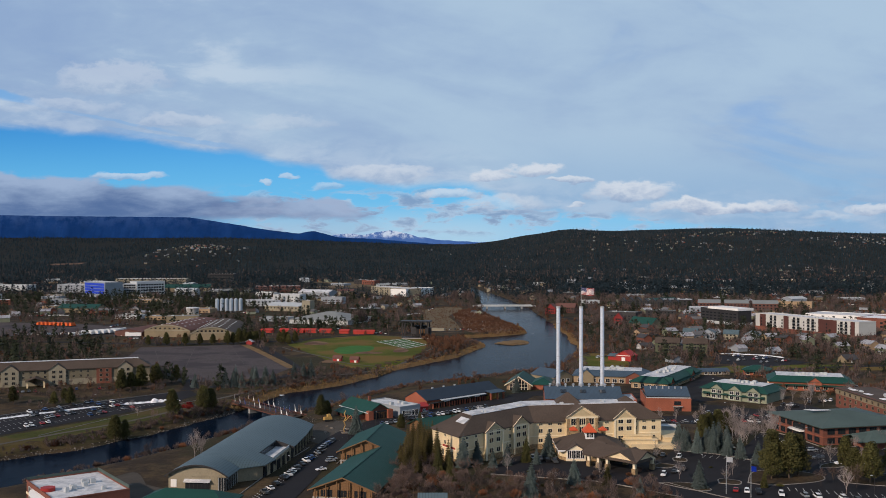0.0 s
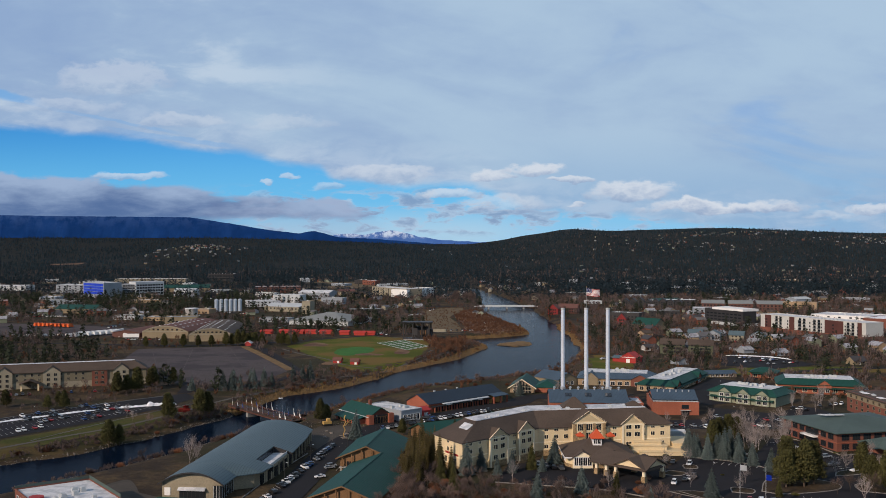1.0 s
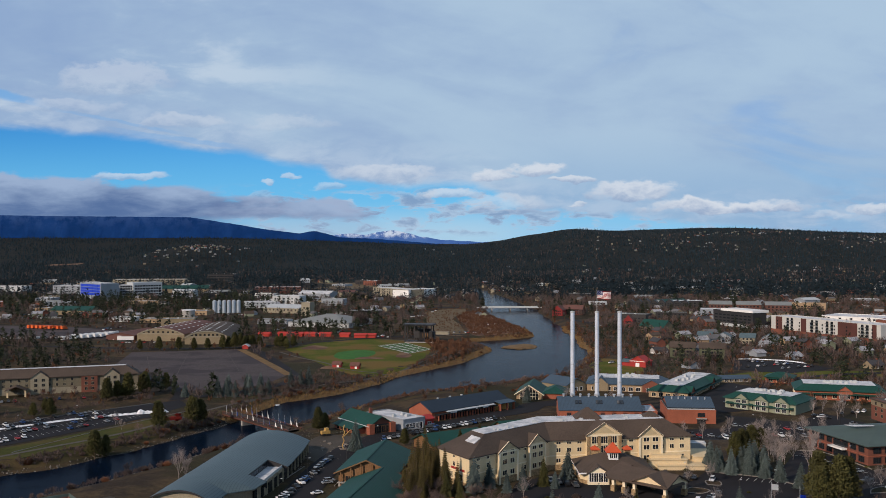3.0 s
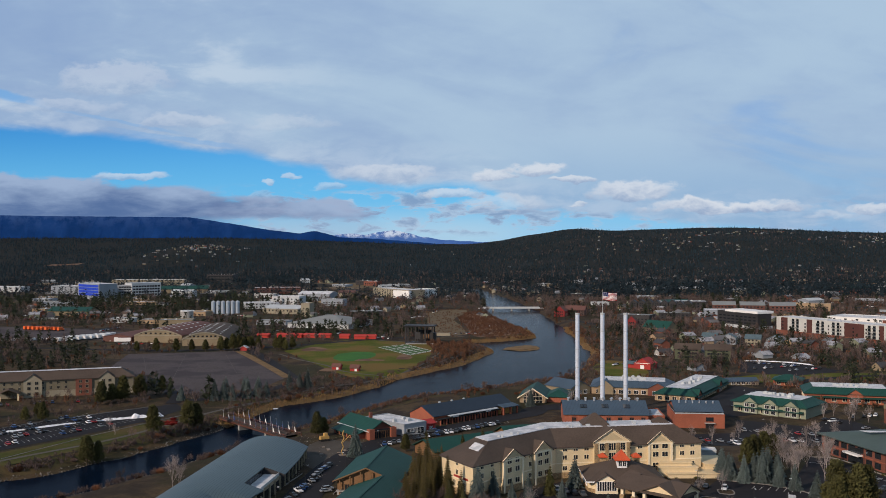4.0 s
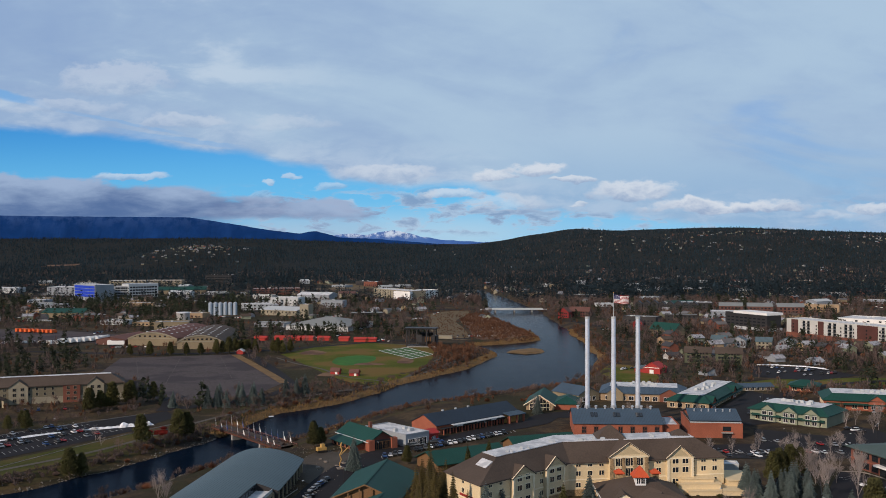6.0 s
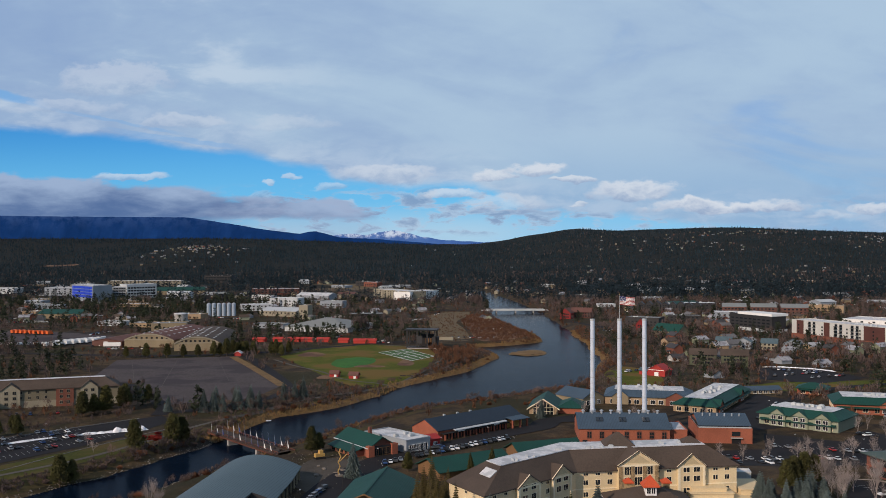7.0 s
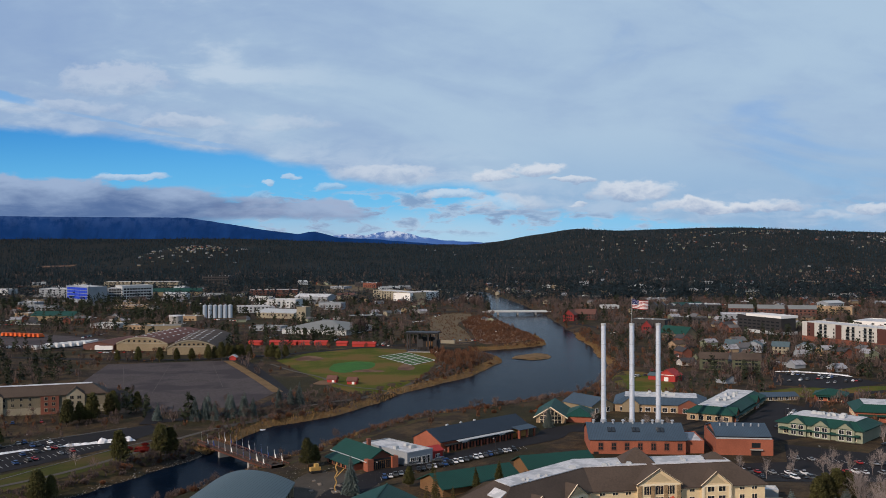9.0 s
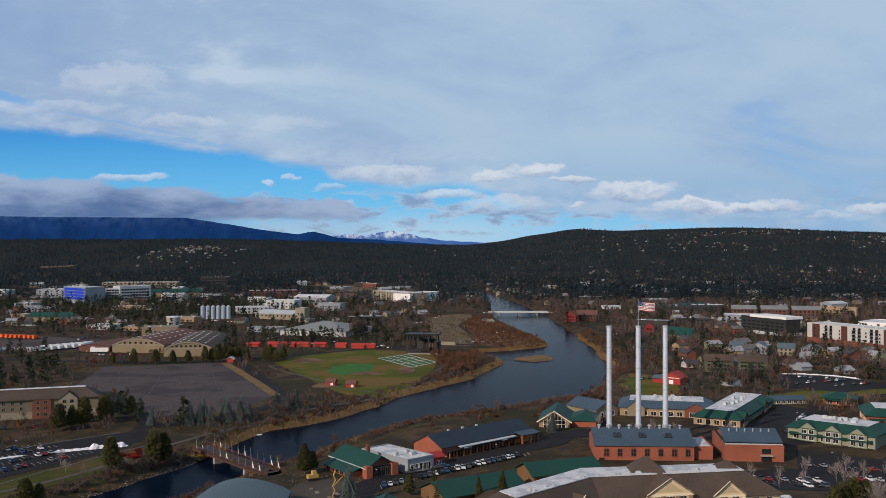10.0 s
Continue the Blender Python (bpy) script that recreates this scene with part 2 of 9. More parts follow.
M = {
    "cream": mat("cream_stucco", (0.68, 0.55, 0.34), 0.85, dark=0.14),
    "cream_trim": mat("cream_trim", (0.80, 0.70, 0.50), 0.8, dark=0.1),
    "tan_panel": mat("tan_panel", (0.50, 0.40, 0.24), 0.85, dark=0.15),
    "fieldstone": mat("fieldstone", (0.34, 0.24, 0.13), 0.9, dark=0.6, fine=3.5, big=0.8),
    "brown_shingle": mat("brown_shingle", (0.078, 0.058, 0.045), 0.85, dark=0.28, fine=1.6),
    "white_membrane": mat("white_membrane", (0.66, 0.67, 0.68), 0.7, dark=0.25, big=0.18, fine=0.9, other=(0.40, 0.42, 0.44)),
    "brick": mat("red_brick", (0.30, 0.098, 0.058), 0.9, dark=0.25, fine=2.5),
    "brick_dark": mat("dark_brick", (0.185, 0.070, 0.048), 0.9, dark=0.25, fine=2.5),
    "brick_tan": mat("tan_brick", (0.33, 0.24, 0.15), 0.9, dark=0.2, fine=2.5),
    "blue_metal": mat("blue_grey_metal_roof", (0.058, 0.092, 0.130), 0.6, 0.1, dark=0.2, fine=1.0, seam=0.42),
    "grey_metal": mat("grey_metal_roof", (0.088, 0.132, 0.150), 0.6, 0.1, dark=0.12, big=0.05, fine=0.8, seam=0.3),
    "green_metal": mat("green_metal_roof", (0.009, 0.058, 0.045), 0.65, 0.0, dark=0.2, fine=0.8, seam=0.42),
    "green_shingle": mat("grey_green_roof", (0.065, 0.095, 0.085), 0.7, dark=0.22, fine=0.8),
    "steel": mat("galvanised_steel", (0.50, 0.53, 0.56), 0.35, 0.55, dark=0.12, big=0.3, fine=1.5),
    "silver": mat("silver_stack_paint", (0.60, 0.66, 0.74), 0.42, 0.25, dark=0.12, big=0.25, fine=1.0),
    "glass": mat("dark_window_glass", (0.018, 0.022, 0.026), 0.12, 0.0, dark=0.1, spec=0.5),
    "white_paint": mat("white_paint", (0.76, 0.76, 0.74), 0.6, dark=0.1),
    "black_paint": mat("black_metal", (0.02, 0.02, 0.022), 0.5, 0.2, dark=0.2),
    "dark_clad": mat("charcoal_cladding", (0.030, 0.029, 0.030), 0.6, dark=0.3),
    "wood": mat("stained_wood", (0.19, 0.105, 0.048), 0.7, dark=0.3, fine=3),
    "concrete": mat("concrete", (0.33, 0.32, 0.30), 0.85, dark=0.2, fine=1.5),
    "tan_wall": mat("tan_block_wall", (0.24, 0.195, 0.125), 0.85, dark=0.18),
    "tan_pale": mat("pale_tan_siding", (0.27, 0.245, 0.18), 0.85, dark=0.16),
    "sage": mat("sage_siding", (0.235, 0.260, 0.190), 0.8, dark=0.14),
    "red_paint": mat("red_paint", (0.33, 0.03, 0.025), 0.6, dark=0.2),
    "red_roof": mat("orange_red_metal_roof", (0.52, 0.085, 0.03), 0.5, dark=0.15),
    "orange": mat("orange_paint", (0.75, 0.14, 0.03), 0.5, dark=0.12),
    "yellow": mat("yellow_paint", (0.46, 0.29, 0.09), 0.6, dark=0.2),
    "blue_paint": mat("cobalt_panel", (0.012, 0.055, 0.52), 0.5, dark=0.1),
    "grey_wall": mat("grey_panel", (0.26, 0.29, 0.32), 0.7, dark=0.15),
    "pale_grey": mat("pale_grey_metal", (0.46, 0.49, 0.50), 0.6, 0.1, dark=0.12),
    "maroon": mat("maroon_roof", (0.13, 0.062, 0.050), 0.85, dark=0.25),
    "asphalt": mat("asphalt", (0.020, 0.0195, 0.023), 0.9, dark=0.3, big=0.05, fine=1.2, other=(0.016, 0.0155, 0.017), spec=0.15),
    "gravel": mat("grey_gravel_lot", (0.096, 0.083, 0.083), 0.95, dark=0.45, big=0.022, fine=0.5, other=(0.052, 0.045, 0.049), spec=0.1),
    "path": mat("concrete_path", (0.085, 0.076, 0.064), 0.9, dark=0.2),
    "plaza": mat("paver_plaza", (0.062, 0.052, 0.040), 0.9, dark=0.45, fine=1.2),
    "kerb": mat("concrete_kerb", (0.24, 0.22, 0.20), 0.9, dark=0.25),
    "line": mat("road_paint", (0.62, 0.62, 0.60), 0.8, dark=0.2),
    "lawn": mat("winter_lawn", (0.085, 0.100, 0.012), 0.95, dark=0.4, big=0.022, fine=0.9, other=(0.135, 0.090, 0.026), spec=0.1),
    "turf": mat("green_turf", (0.030, 0.125, 0.014), 0.95, dark=0.35, big=0.1),
    "drygrass": mat("dry_grass", (0.135, 0.095, 0.045), 0.95, dark=0.35, big=0.06, fine=0.9, other=(0.10, 0.075, 0.04)),
    "reed": mat("dry_reed", (0.17, 0.105, 0.042), 0.95, dark=0.4, big=0.1, fine=1.5),
    "marsh": mat("red_brown_marsh", (0.115, 0.055, 0.032), 0.95, dark=0.4, big=0.04, fine=0.5, other=(0.16, 0.095, 0.05)),
    "snow": mat("old_snow", (0.80, 0.81, 0.83), 0.7, dark=0.25, big=0.5, fine=1.5),
    "rock": mat("basalt_rock", (0.20, 0.17, 0.14), 0.95, dark=0.4, fine=2.0),
    "bark": mat("bark", (0.095, 0.068, 0.048), 0.95, dark=0.35, fine=3, rnd=0.25),
    "pale_bark": mat("pale_bark", (0.30, 0.262, 0.245), 0.9, dark=0.3, fine=3, rnd=0.2),
    "twig_pale": mat("pale_twigs", (0.230, 0.195, 0.180), 0.95, dark=0.25, fine=1.5, rnd=0.2),
    "twig": mat("bare_twigs", (0.125, 0.088, 0.076), 0.95, dark=0.3, fine=1.5, rnd=0.3),
    "twig_red": mat("red_brown_twigs", (0.145, 0.062, 0.032), 0.95, dark=0.35, fine=1.0, rnd=0.3),
    "needle": mat("pine_needles", (0.064, 0.062, 0.018), 0.9, dark=0.45, fine=1.2, rnd=0.3),
    "needle_gold": mat("golden_evergreen", (0.084, 0.067, 0.022), 0.9, dark=0.4, fine=1.2, rnd=0.25),
    "needle_blue": mat("blue_spruce_needles", (0.095, 0.125, 0.118), 0.9, dark=0.4, fine=1.5, rnd=0.25),
    # far needles with the blue haze of distance mixed into their colour
    "forest": mat("hazed_far_conifers", (0.0110, 0.0230, 0.0310), 0.95, dark=0.5, big=0.01, fine=0.1),
    "tyre": mat("tyre_rubber", (0.02, 0.02, 0.02), 0.9),
}


def water_material():
    m = bpy.data.materials.new("river_water")
    m.use_nodes = True
    t = m.node_tree
    Sock.tree = t
    b = t.nodes["Principled BSDF"]
    geo = t.nodes.new("ShaderNodeNewGeometry")
    pos = Sock(geo.outputs["Position"])
    c = n_mix(n_smooth(n_noise(pos, 0.02, 3), 0.35, 0.65), (0.0020, 0.0062, 0.0150), (0.0032, 0.0085, 0.0185))
    t.links.new(c.s, b.inputs["Base Color"])
    b.inputs["Roughness"].default_value, b.inputs["IOR"].default_value = 0.10, 1.032
    n = n_noise(pos, 0.55, 6, 0.65, 0.4)
    n2 = n_noise(pos, 0.06, 3, 0.5, 0.4)
    bn = t.nodes.new("ShaderNodeBump")
    bn.inputs["Strength"].default_value, bn.inputs["Distance"].default_value = 0.35, 0.5
    t.links.new((n * (n2 * 1.2)).s, bn.inputs["Height"])
    t.links.new(bn.outputs[0], b.inputs["Normal"])
    return m


M["water"] = water_material()
M["rust"] = mat("rust_brown_steel", (0.12, 0.045, 0.03), 0.8, dark=0.3)
M["flag_blue"] = mat("blue_flag_cloth", (0.02, 0.05, 0.22), 0.9)
M["flag_dark"] = mat("dark_flag_cloth", (0.03, 0.03, 0.06), 0.9)
M["wood_dark"] = mat("weathered_deck", (0.06, 0.045, 0.035), 0.9, dark=0.3)
M["reed_tuft"] = mat("reed_blades", (0.235, 0.150, 0.062), 0.95, dark=0.4, big=0.12, fine=0.8, other=(0.15, 0.085, 0.04))
M["navy_metal"] = mat("navy_metal_roof", (0.024, 0.038, 0.058), 0.6, 0.1, dark=0.2, fine=0.8, seam=0.42)
M["dogwood"] = mat("red_dogwood_twigs", (0.22, 0.022, 0.018), 0.9, dark=0.3, fine=1.5, rnd=0.2)
M["olive_tan"] = mat("olive_tan_siding", (0.165, 0.145, 0.10), 0.85, dark=0.2)
M["hall_stone"] = mat("brown_stone_front", (0.27, 0.235, 0.165), 0.9, dark=0.3, fine=1.8)


# ---- mesh helpers ----
class Geo:
    """Collects faces for one mesh."""

    def __init__(self):
        self.v, self.f = [], []

    def face(self, *pts):
        n = len(self.v)
        self.v.extend(tuple(p) for p in pts)
        self.f.append(tuple(range(n, n + len(pts))))
        return self

    def box(self, x0, x1, y0, y1, z0, z1):
        n = len(self.v)
        self.v += [(x0, y0, z0), (x1, y0, z0), (x1, y1, z0), (x0, y1, z0), (x0, y0, z1), (x1, y0, z1), (x1, y1, z1), (x0, y1, z1)]
        self.f += [tuple(n + i for i in q) for q in ((3, 2, 1, 0), (4, 5, 6, 7), (0, 1, 5, 4), (1, 2, 6, 5), (2, 3, 7, 6), (3, 0, 4, 7))]
        return self

    def prism(self, pts, z0, z1):
        """An upright block over a plan outline (counter-clockwise)."""
        n, k = len(self.v), len(pts)
        self.v += [(x, y, z0) for x, y in pts] + [(x, y, z1) for x, y in pts]
        self.f += [tuple(n + i for i in reversed(range(k))), tuple(n + k + i for i in range(k))]
        self.f += [(n + i, n + (i + 1) % k, n + k + (i + 1) % k, n + k + i) for i in range(k)]
        return self

    def slab(self, pts, thick):
        """A flat or sloped plate: its outline in space, and a thickness downwards."""
        n, k = len(self.v), len(pts)
        self.v += [tuple(p) for p in pts] + [(x, y, z - thick) for x, y, z in pts]
        self.f += [tuple(n + i for i in range(k)), tuple(n + k + i for i in reversed(range(k)))]
        self.f += [(n + k + i, n + k + (i + 1) % k, n + (i + 1) % k, n + i) for i in range(k)]
        return self

    def tube(self, a, b, ra, rb, sides=6, caps=True):
        a, b = Vector(a), Vector(b)
        d = (b - a).normalized()
        u = d.orthogonal().normalized()
        w = d.cross(u)
        n = len(self.v)
        for p, r in ((a, ra), (b, rb)):
            for i in range(sides):
                q = 2 * math.pi * i / sides
                self.v.append(tuple(p + r * (math.cos(q) * u + math.sin(q) * w)))
        self.f += [(n + i, n + (i + 1) % sides, n + sides + (i + 1) % sides, n + sides + i) for i in range(sides)]
        if caps:
            self.f += [tuple(n + i for i in reversed(range(sides))), tuple(n + sides + i for i in range(sides))]
        return self

    def mesh(self, name, m, smooth=False):
        me = bpy.data.meshes.new(name)
        me.from_pydata(self.v, [], self.f)
        me.materials.append(m)
        if smooth:
            me.polygons.foreach_set("use_smooth", [True] * len(me.polygons))
        return me


def part(name, geo, m, parent, label="", smooth=False, at=None):
    """One mesh object under a thing. geo: a Geo or a ready mesh."""
    me = geo.mesh(name, m, smooth) if isinstance(geo, Geo) else geo
    ob = new(name, me)
    ob.parent = parent
    if at is not None:
        ob.matrix_basis = at
    return tagged(ob, label)


def thing(name, m, label, category, group="", kind=""):
    """An empty at a thing's base."""
    ob = new(name)
    ob.matrix_basis = m
    ob.empty_display_size = 0.5
    return tagged(ob, label, category, group, kind)


def alone(name, geo, mt, label, category, group="", kind="", at=None, smooth=False):
    """A thing of one mesh."""
    me = geo.mesh(name, mt, smooth) if isinstance(geo, Geo) else geo
    ob = new(name, me)
    if at is not None:
        ob.matrix_basis = at
    return tagged(ob, label, category, group, kind)


def smooth01(t):
    t = np.clip(t, 0, 1)
    return t * t * (3 - 2 * t)


# ---- terrain ----
# river stations: left bank x, y, right bank x, y
RIVER = [(-420, 330, -330, 260), (-300, 400, -240, 345), (-206, 463, -184, 413), (-172, 502, -149, 458), (-143, 553, -125, 505), (-124, 603, -98, 560),
         (-106, 670, -72, 615), (-72, 715, -33, 690), (-32, 808, 28, 742), (12, 890, 84, 798), (40, 988, 124, 921), (26, 1058, 134, 1050), (60, 1084, 136, 1120),
         (93, 1122, 137, 1170), (92, 1195, 137, 1240), (77, 1298, 136, 1361), (59, 1490, 134, 1540), (64, 1711, 128, 1663), (63, 1996, 100, 1996), (40, 2250, 75, 2250)]


def spline(pts, n):
    """A Catmull-Rom curve through points, n steps a piece."""
    p = np.array([pts[0], *pts, pts[-1]], float)
    out = []
    for i in range(1, len(p) - 2):
        a, b, c, d = p[i - 1:i + 3]
        for t in np.arange(n) / n:
            out.append(0.5 * (2 * b + (c - a) * t + (2 * a - 5 * b + 4 * c - d) * t * t + (3 * b - a - 3 * c + d) * t ** 3))
    out.append(p[-2])
    return np.array(out)


def wobble(pts, size, step):
    out = []
    for x, y in pts:
        v = noise.noise_vector(Vector((x / step, y / step, 0.5)))
        out.append((x + v.x * size, y + v.y * size))
    return np.array(out)


BANK_L = wobble(spline([r[:2] for r in RIVER], 6), 5.0, 22.0)
BANK_R = wobble(spline([r[2:] for r in RIVER], 6), 5.0, 22.0)
RIVER_RING = np.vstack([BANK_L, BANK_R[::-1]])
ISLAND = wobble(np.array([(72 + 17 * math.cos(a) + 4 * math.sin(a), 1011 + 25 * math.sin(a)) for a in np.linspace(0, 2 * math.pi, 25)[:-1]]), 5, 12)


def inside(x, y, ring):
    x, y = np.asarray(x, float), np.asarray(y, float)
    hit = np.zeros(x.shape, bool)
    for (ax, ay), (bx, by) in zip(ring, np.roll(ring, -1, 0)):
        if ay != by:
            cross = (ay > y) != (by > y)
            hit ^= cross & (x < (bx - ax) * (y - ay) / (by - ay) + ax)
    return hit


def dist(x, y, ring, closed=True):
    x, y = np.asarray(x, float), np.asarray(y, float)
    best = np.full(x.shape, 1e9)
    ends = np.roll(ring, -1, 0) if closed else ring[1:]
    for (ax, ay), (bx, by) in zip(ring, ends):
        dx, dy = bx - ax, by - ay
        t = np.clip(((x - ax) * dx + (y - ay) * dy) / (dx * dx + dy * dy + 1e-9), 0, 1)
        best = np.minimum(best, np.hypot(x - ax - t * dx, y - ay - t * dy))
    return best


# the wooded butte: x and height of its crest
CREST = np.array([(-600, 60), (0, 82), (220, 96), (373, 118), (552, 147), (641, 157), (807, 146), (1190, 158), (1420, 163), (1625, 152), (2000, 138), (3400, 120)], float)


def ground_z(x, y):
    x, y = np.asarray(x, float), np.asarray(y, float)
    z = 4.0 + 0 * x
    # bluff with the hotel and the offices
    z = z + 8.0 * smooth01((x + 21 - 0.17 * (y - 400)) / 13) * smooth01((545 - y) / 60)
    # the plain lifts gently towards the horizon
    t = np.clip((y - 2300) / 2600, 0, 1.2)
    z = z + 88 * (0.55 * t + 0.45 * t * t)
    crest = np.interp(x, CREST[:, 0], CREST[:, 1])
    rise = smooth01((y - 2500) / 2000)
    z = np.maximum(z, z + (crest - 82) * rise * (x > -600) * smooth01((x + 100) / 500))
    z = z + 36 * smooth01((y - 3300) / 1400) * smooth01((200 - x) / 1400)
    z = z + 52 * np.exp(-((x + 870) / 230) ** 2 - ((y - 3550) / 380) ** 2)
    # river bed and banks
    d = dist(x, y, RIVER_RING)
    wet = inside(x, y, RIVER_RING)
    di = dist(x, y, ISLAND)
    isl = inside(x, y, ISLAND)
    bank = np.minimum(z, 0.25 + d * 0.28)
    bed = np.maximum(-1.6, -0.2 - d * 0.2)
    z = np.where(wet, np.where(isl, np.minimum(0.8, 0.1 + di * 0.15), np.maximum(bed, -0.2 - di * 0.2)), bank)
    return z


TABLE_X, TABLE_Y = np.arange(-560, 580, 4.0), np.arange(300, 1620, 4.0)
TABLE = ground_z(*np.meshgrid(TABLE_X, TABLE_Y))


def gz(x, y):
    """Ground height, from a table near the river and by formula further off."""
    u, v = (x + 560) / 4.0, (y - 300) / 4.0
    i, j = int(u), int(v)
    if 0 <= u < len(TABLE_X) - 1 and 0 <= v < len(TABLE_Y) - 1:
        u, v = u - i, v - j
        t = TABLE[j:j + 2, i:i + 2]
        return float((t[0, 0] * (1 - u) + t[0, 1] * u) * (1 - v) + (t[1, 0] * (1 - u) + t[1, 1] * u) * v)
    return float(ground_z(np.array([x]), np.array([y]))[0])


def lines(fine_a, fine_b, step, lo, hi, grow):
    mid = list(np.arange(fine_a, fine_b + step, step))
    up, s = [], step
    while (up[-1] if up else mid[-1]) < hi:
        s = min(s * grow, 110)
        up.append((up[-1] if up else mid[-1]) + s)
    down, s = [], step
    while (down[-1] if down else mid[0]) > lo:
        s = min(s * grow, 110)
        down.append((down[-1] if down else mid[0]) - s)
    return np.array(down[::-1] + mid + up)


def ground_material():
    m = bpy.data.materials.new("town_ground")
    m.use_nodes = True
    t = m.node_tree
    Sock.tree = t
    b = t.nodes["Principled BSDF"]
    pos = Sock(t.nodes.new("ShaderNodeNewGeometry").outputs["Position"])
    n1 = n_noise(pos, 0.012, 5, 0.6, 0.5)
    n2 = n_noise(pos, 0.05, 6, 0.65, 0.3)
    n3 = n_noise(pos, 0.6, 5, 0.7)
    sep = t.nodes.new("ShaderNodeSeparateXYZ")
    t.links.new(pos.s, sep.inputs[0])
    c = n_mix(n_smooth(n2, 0.40, 0.62), (0.038, 0.029, 0.021), (0.092, 0.064, 0.035))
    c = n_mix(n_smooth(n1, 0.50, 0.60) * 0.8, c, (0.034, 0.034, 0.015))
    c = n_mix(n_smooth(n1, 0.42, 0.34) * 0.8, c, (0.032, 0.029, 0.028))
    c = n_mix(n_smooth(n3, 0.35, 0.7) * 0.5, c, (0.018, 0.015, 0.011))
    # dark forest floor further off, tinted with the same painted blue haze
    wood = n_smooth(Sock(sep.outputs["Y"]), 1900, 2700)
    c = n_mix(wood * 0.85, c, n_mix(n_smooth(n2, 0.4, 0.65), (0.006, 0.0105, 0.012), (0.014, 0.0175, 0.016)))
    t.links.new(c.s, b.inputs["Base Color"])
    b.inputs["Roughness"].default_value = 0.95
    b.inputs["Specular IOR Level"].default_value = 0.1
    bn = t.nodes.new("ShaderNodeBump")
    bn.inputs["Strength"].default_value, bn.inputs["Distance"].default_value = 0.5, 0.6
    t.links.new(n3.s, bn.inputs["Height"])
    t.links.new(bn.outputs[0], b.inputs["Normal"])
    return m


M["ground"] = ground_material()


def build_ground():
    xs, ys = lines(-300, 280, 4.0, -3600, 3600, 1.12), lines(330, 1240, 4.0, -900, 4880, 1.08)
    gx, gy = np.meshgrid(xs, ys)
    z = ground_z(gx, gy)
    z = z + np.where(gy > 1700, 1.2, 0.0) * np.sin(gx * 0.031 + 2 * np.sin(gy * 0.013)) * (z > 1.5)
    nx, ny = len(xs), len(ys)
    co = np.stack([gx, gy, z], -1).reshape(-1, 3)
    i = np.arange(nx * ny).reshape(ny, nx)
    quads = np.stack([i[:-1, :-1], i[:-1, 1:], i[1:, 1:], i[1:, :-1]], -1).reshape(-1, 4)
    me = bpy.data.meshes.new("ground")
    me.from_pydata(co.tolist(), [], quads.tolist())
    me.materials.append(M["ground"])
    me.polygons.foreach_set("use_smooth", [True] * len(me.polygons))
    tagged(new("ground", me), "brown winter ground of a river town", "ground", kind="structure")
    g = Geo()
    n = len(BANK_L)
    for k in range(n - 1):
        a, b, c, d = BANK_L[k], BANK_R[k], BANK_R[k + 1], BANK_L[k + 1]

        def out(p, q, s=6.0):
            v = np.array(p) - np.array(q)
            v = v / (np.hypot(*v) + 1e-9) * s
            return (p[0] + v[0], p[1] + v[1], 0.0)
        g.face(out(a, b), out(b, a), out(c, d), out(d, c))
    tagged(new("river", g.mesh("river", M["water"])), "dark blue calm river water reflecting the sky", "river", kind="structure")


build_ground()


def sheet(name, ring, m, label, lift=0.12, kind="structure", step=7.0, category="ground", parent=None):
    """A thin covering draped over the terrain inside a plan outline."""
    from mathutils.geometry import delaunay_2d_cdt
    ring = np.array(ring, float)
    edge = []
    for a, b in zip(ring, np.roll(ring, -1, 0)):
        k = max(1, int(np.hypot(*(b - a)) / step))
        edge += [tuple(a + (b - a) * j / k) for j in range(k)]
    x0, y0 = ring.min(0)
    x1, y1 = ring.max(0)
    gx, gy = np.meshgrid(np.arange(x0 + step / 2, x1, step), np.arange(y0 + step / 2, y1, step))
    gx, gy = gx.ravel(), gy.ravel()
    ok = inside(gx, gy, ring) & (dist(gx, gy, ring) > step * 0.4) if len(gx) else np.zeros(0, bool)
    pts = [Vector(p) for p in edge] + [Vector((x, y)) for x, y in zip(gx[ok], gy[ok])]
    n = len(edge)
    v, _, f, *_ = delaunay_2d_cdt(pts, [(i, (i + 1) % n) for i in range(n)], [], 1, 1e-4)
    zz = ground_z(np.array([p.x for p in v]), np.array([p.y for p in v])) + lift
    me = bpy.data.meshes.new(name)
    me.from_pydata([(p.x, p.y, float(h)) for p, h in zip(v, zz)], [], f)
    me.materials.append(m)
    ob = new(name, me)
    if parent:
        ob.parent = parent
        return tagged(ob, label)
    return tagged(ob, label, category, kind=kind)


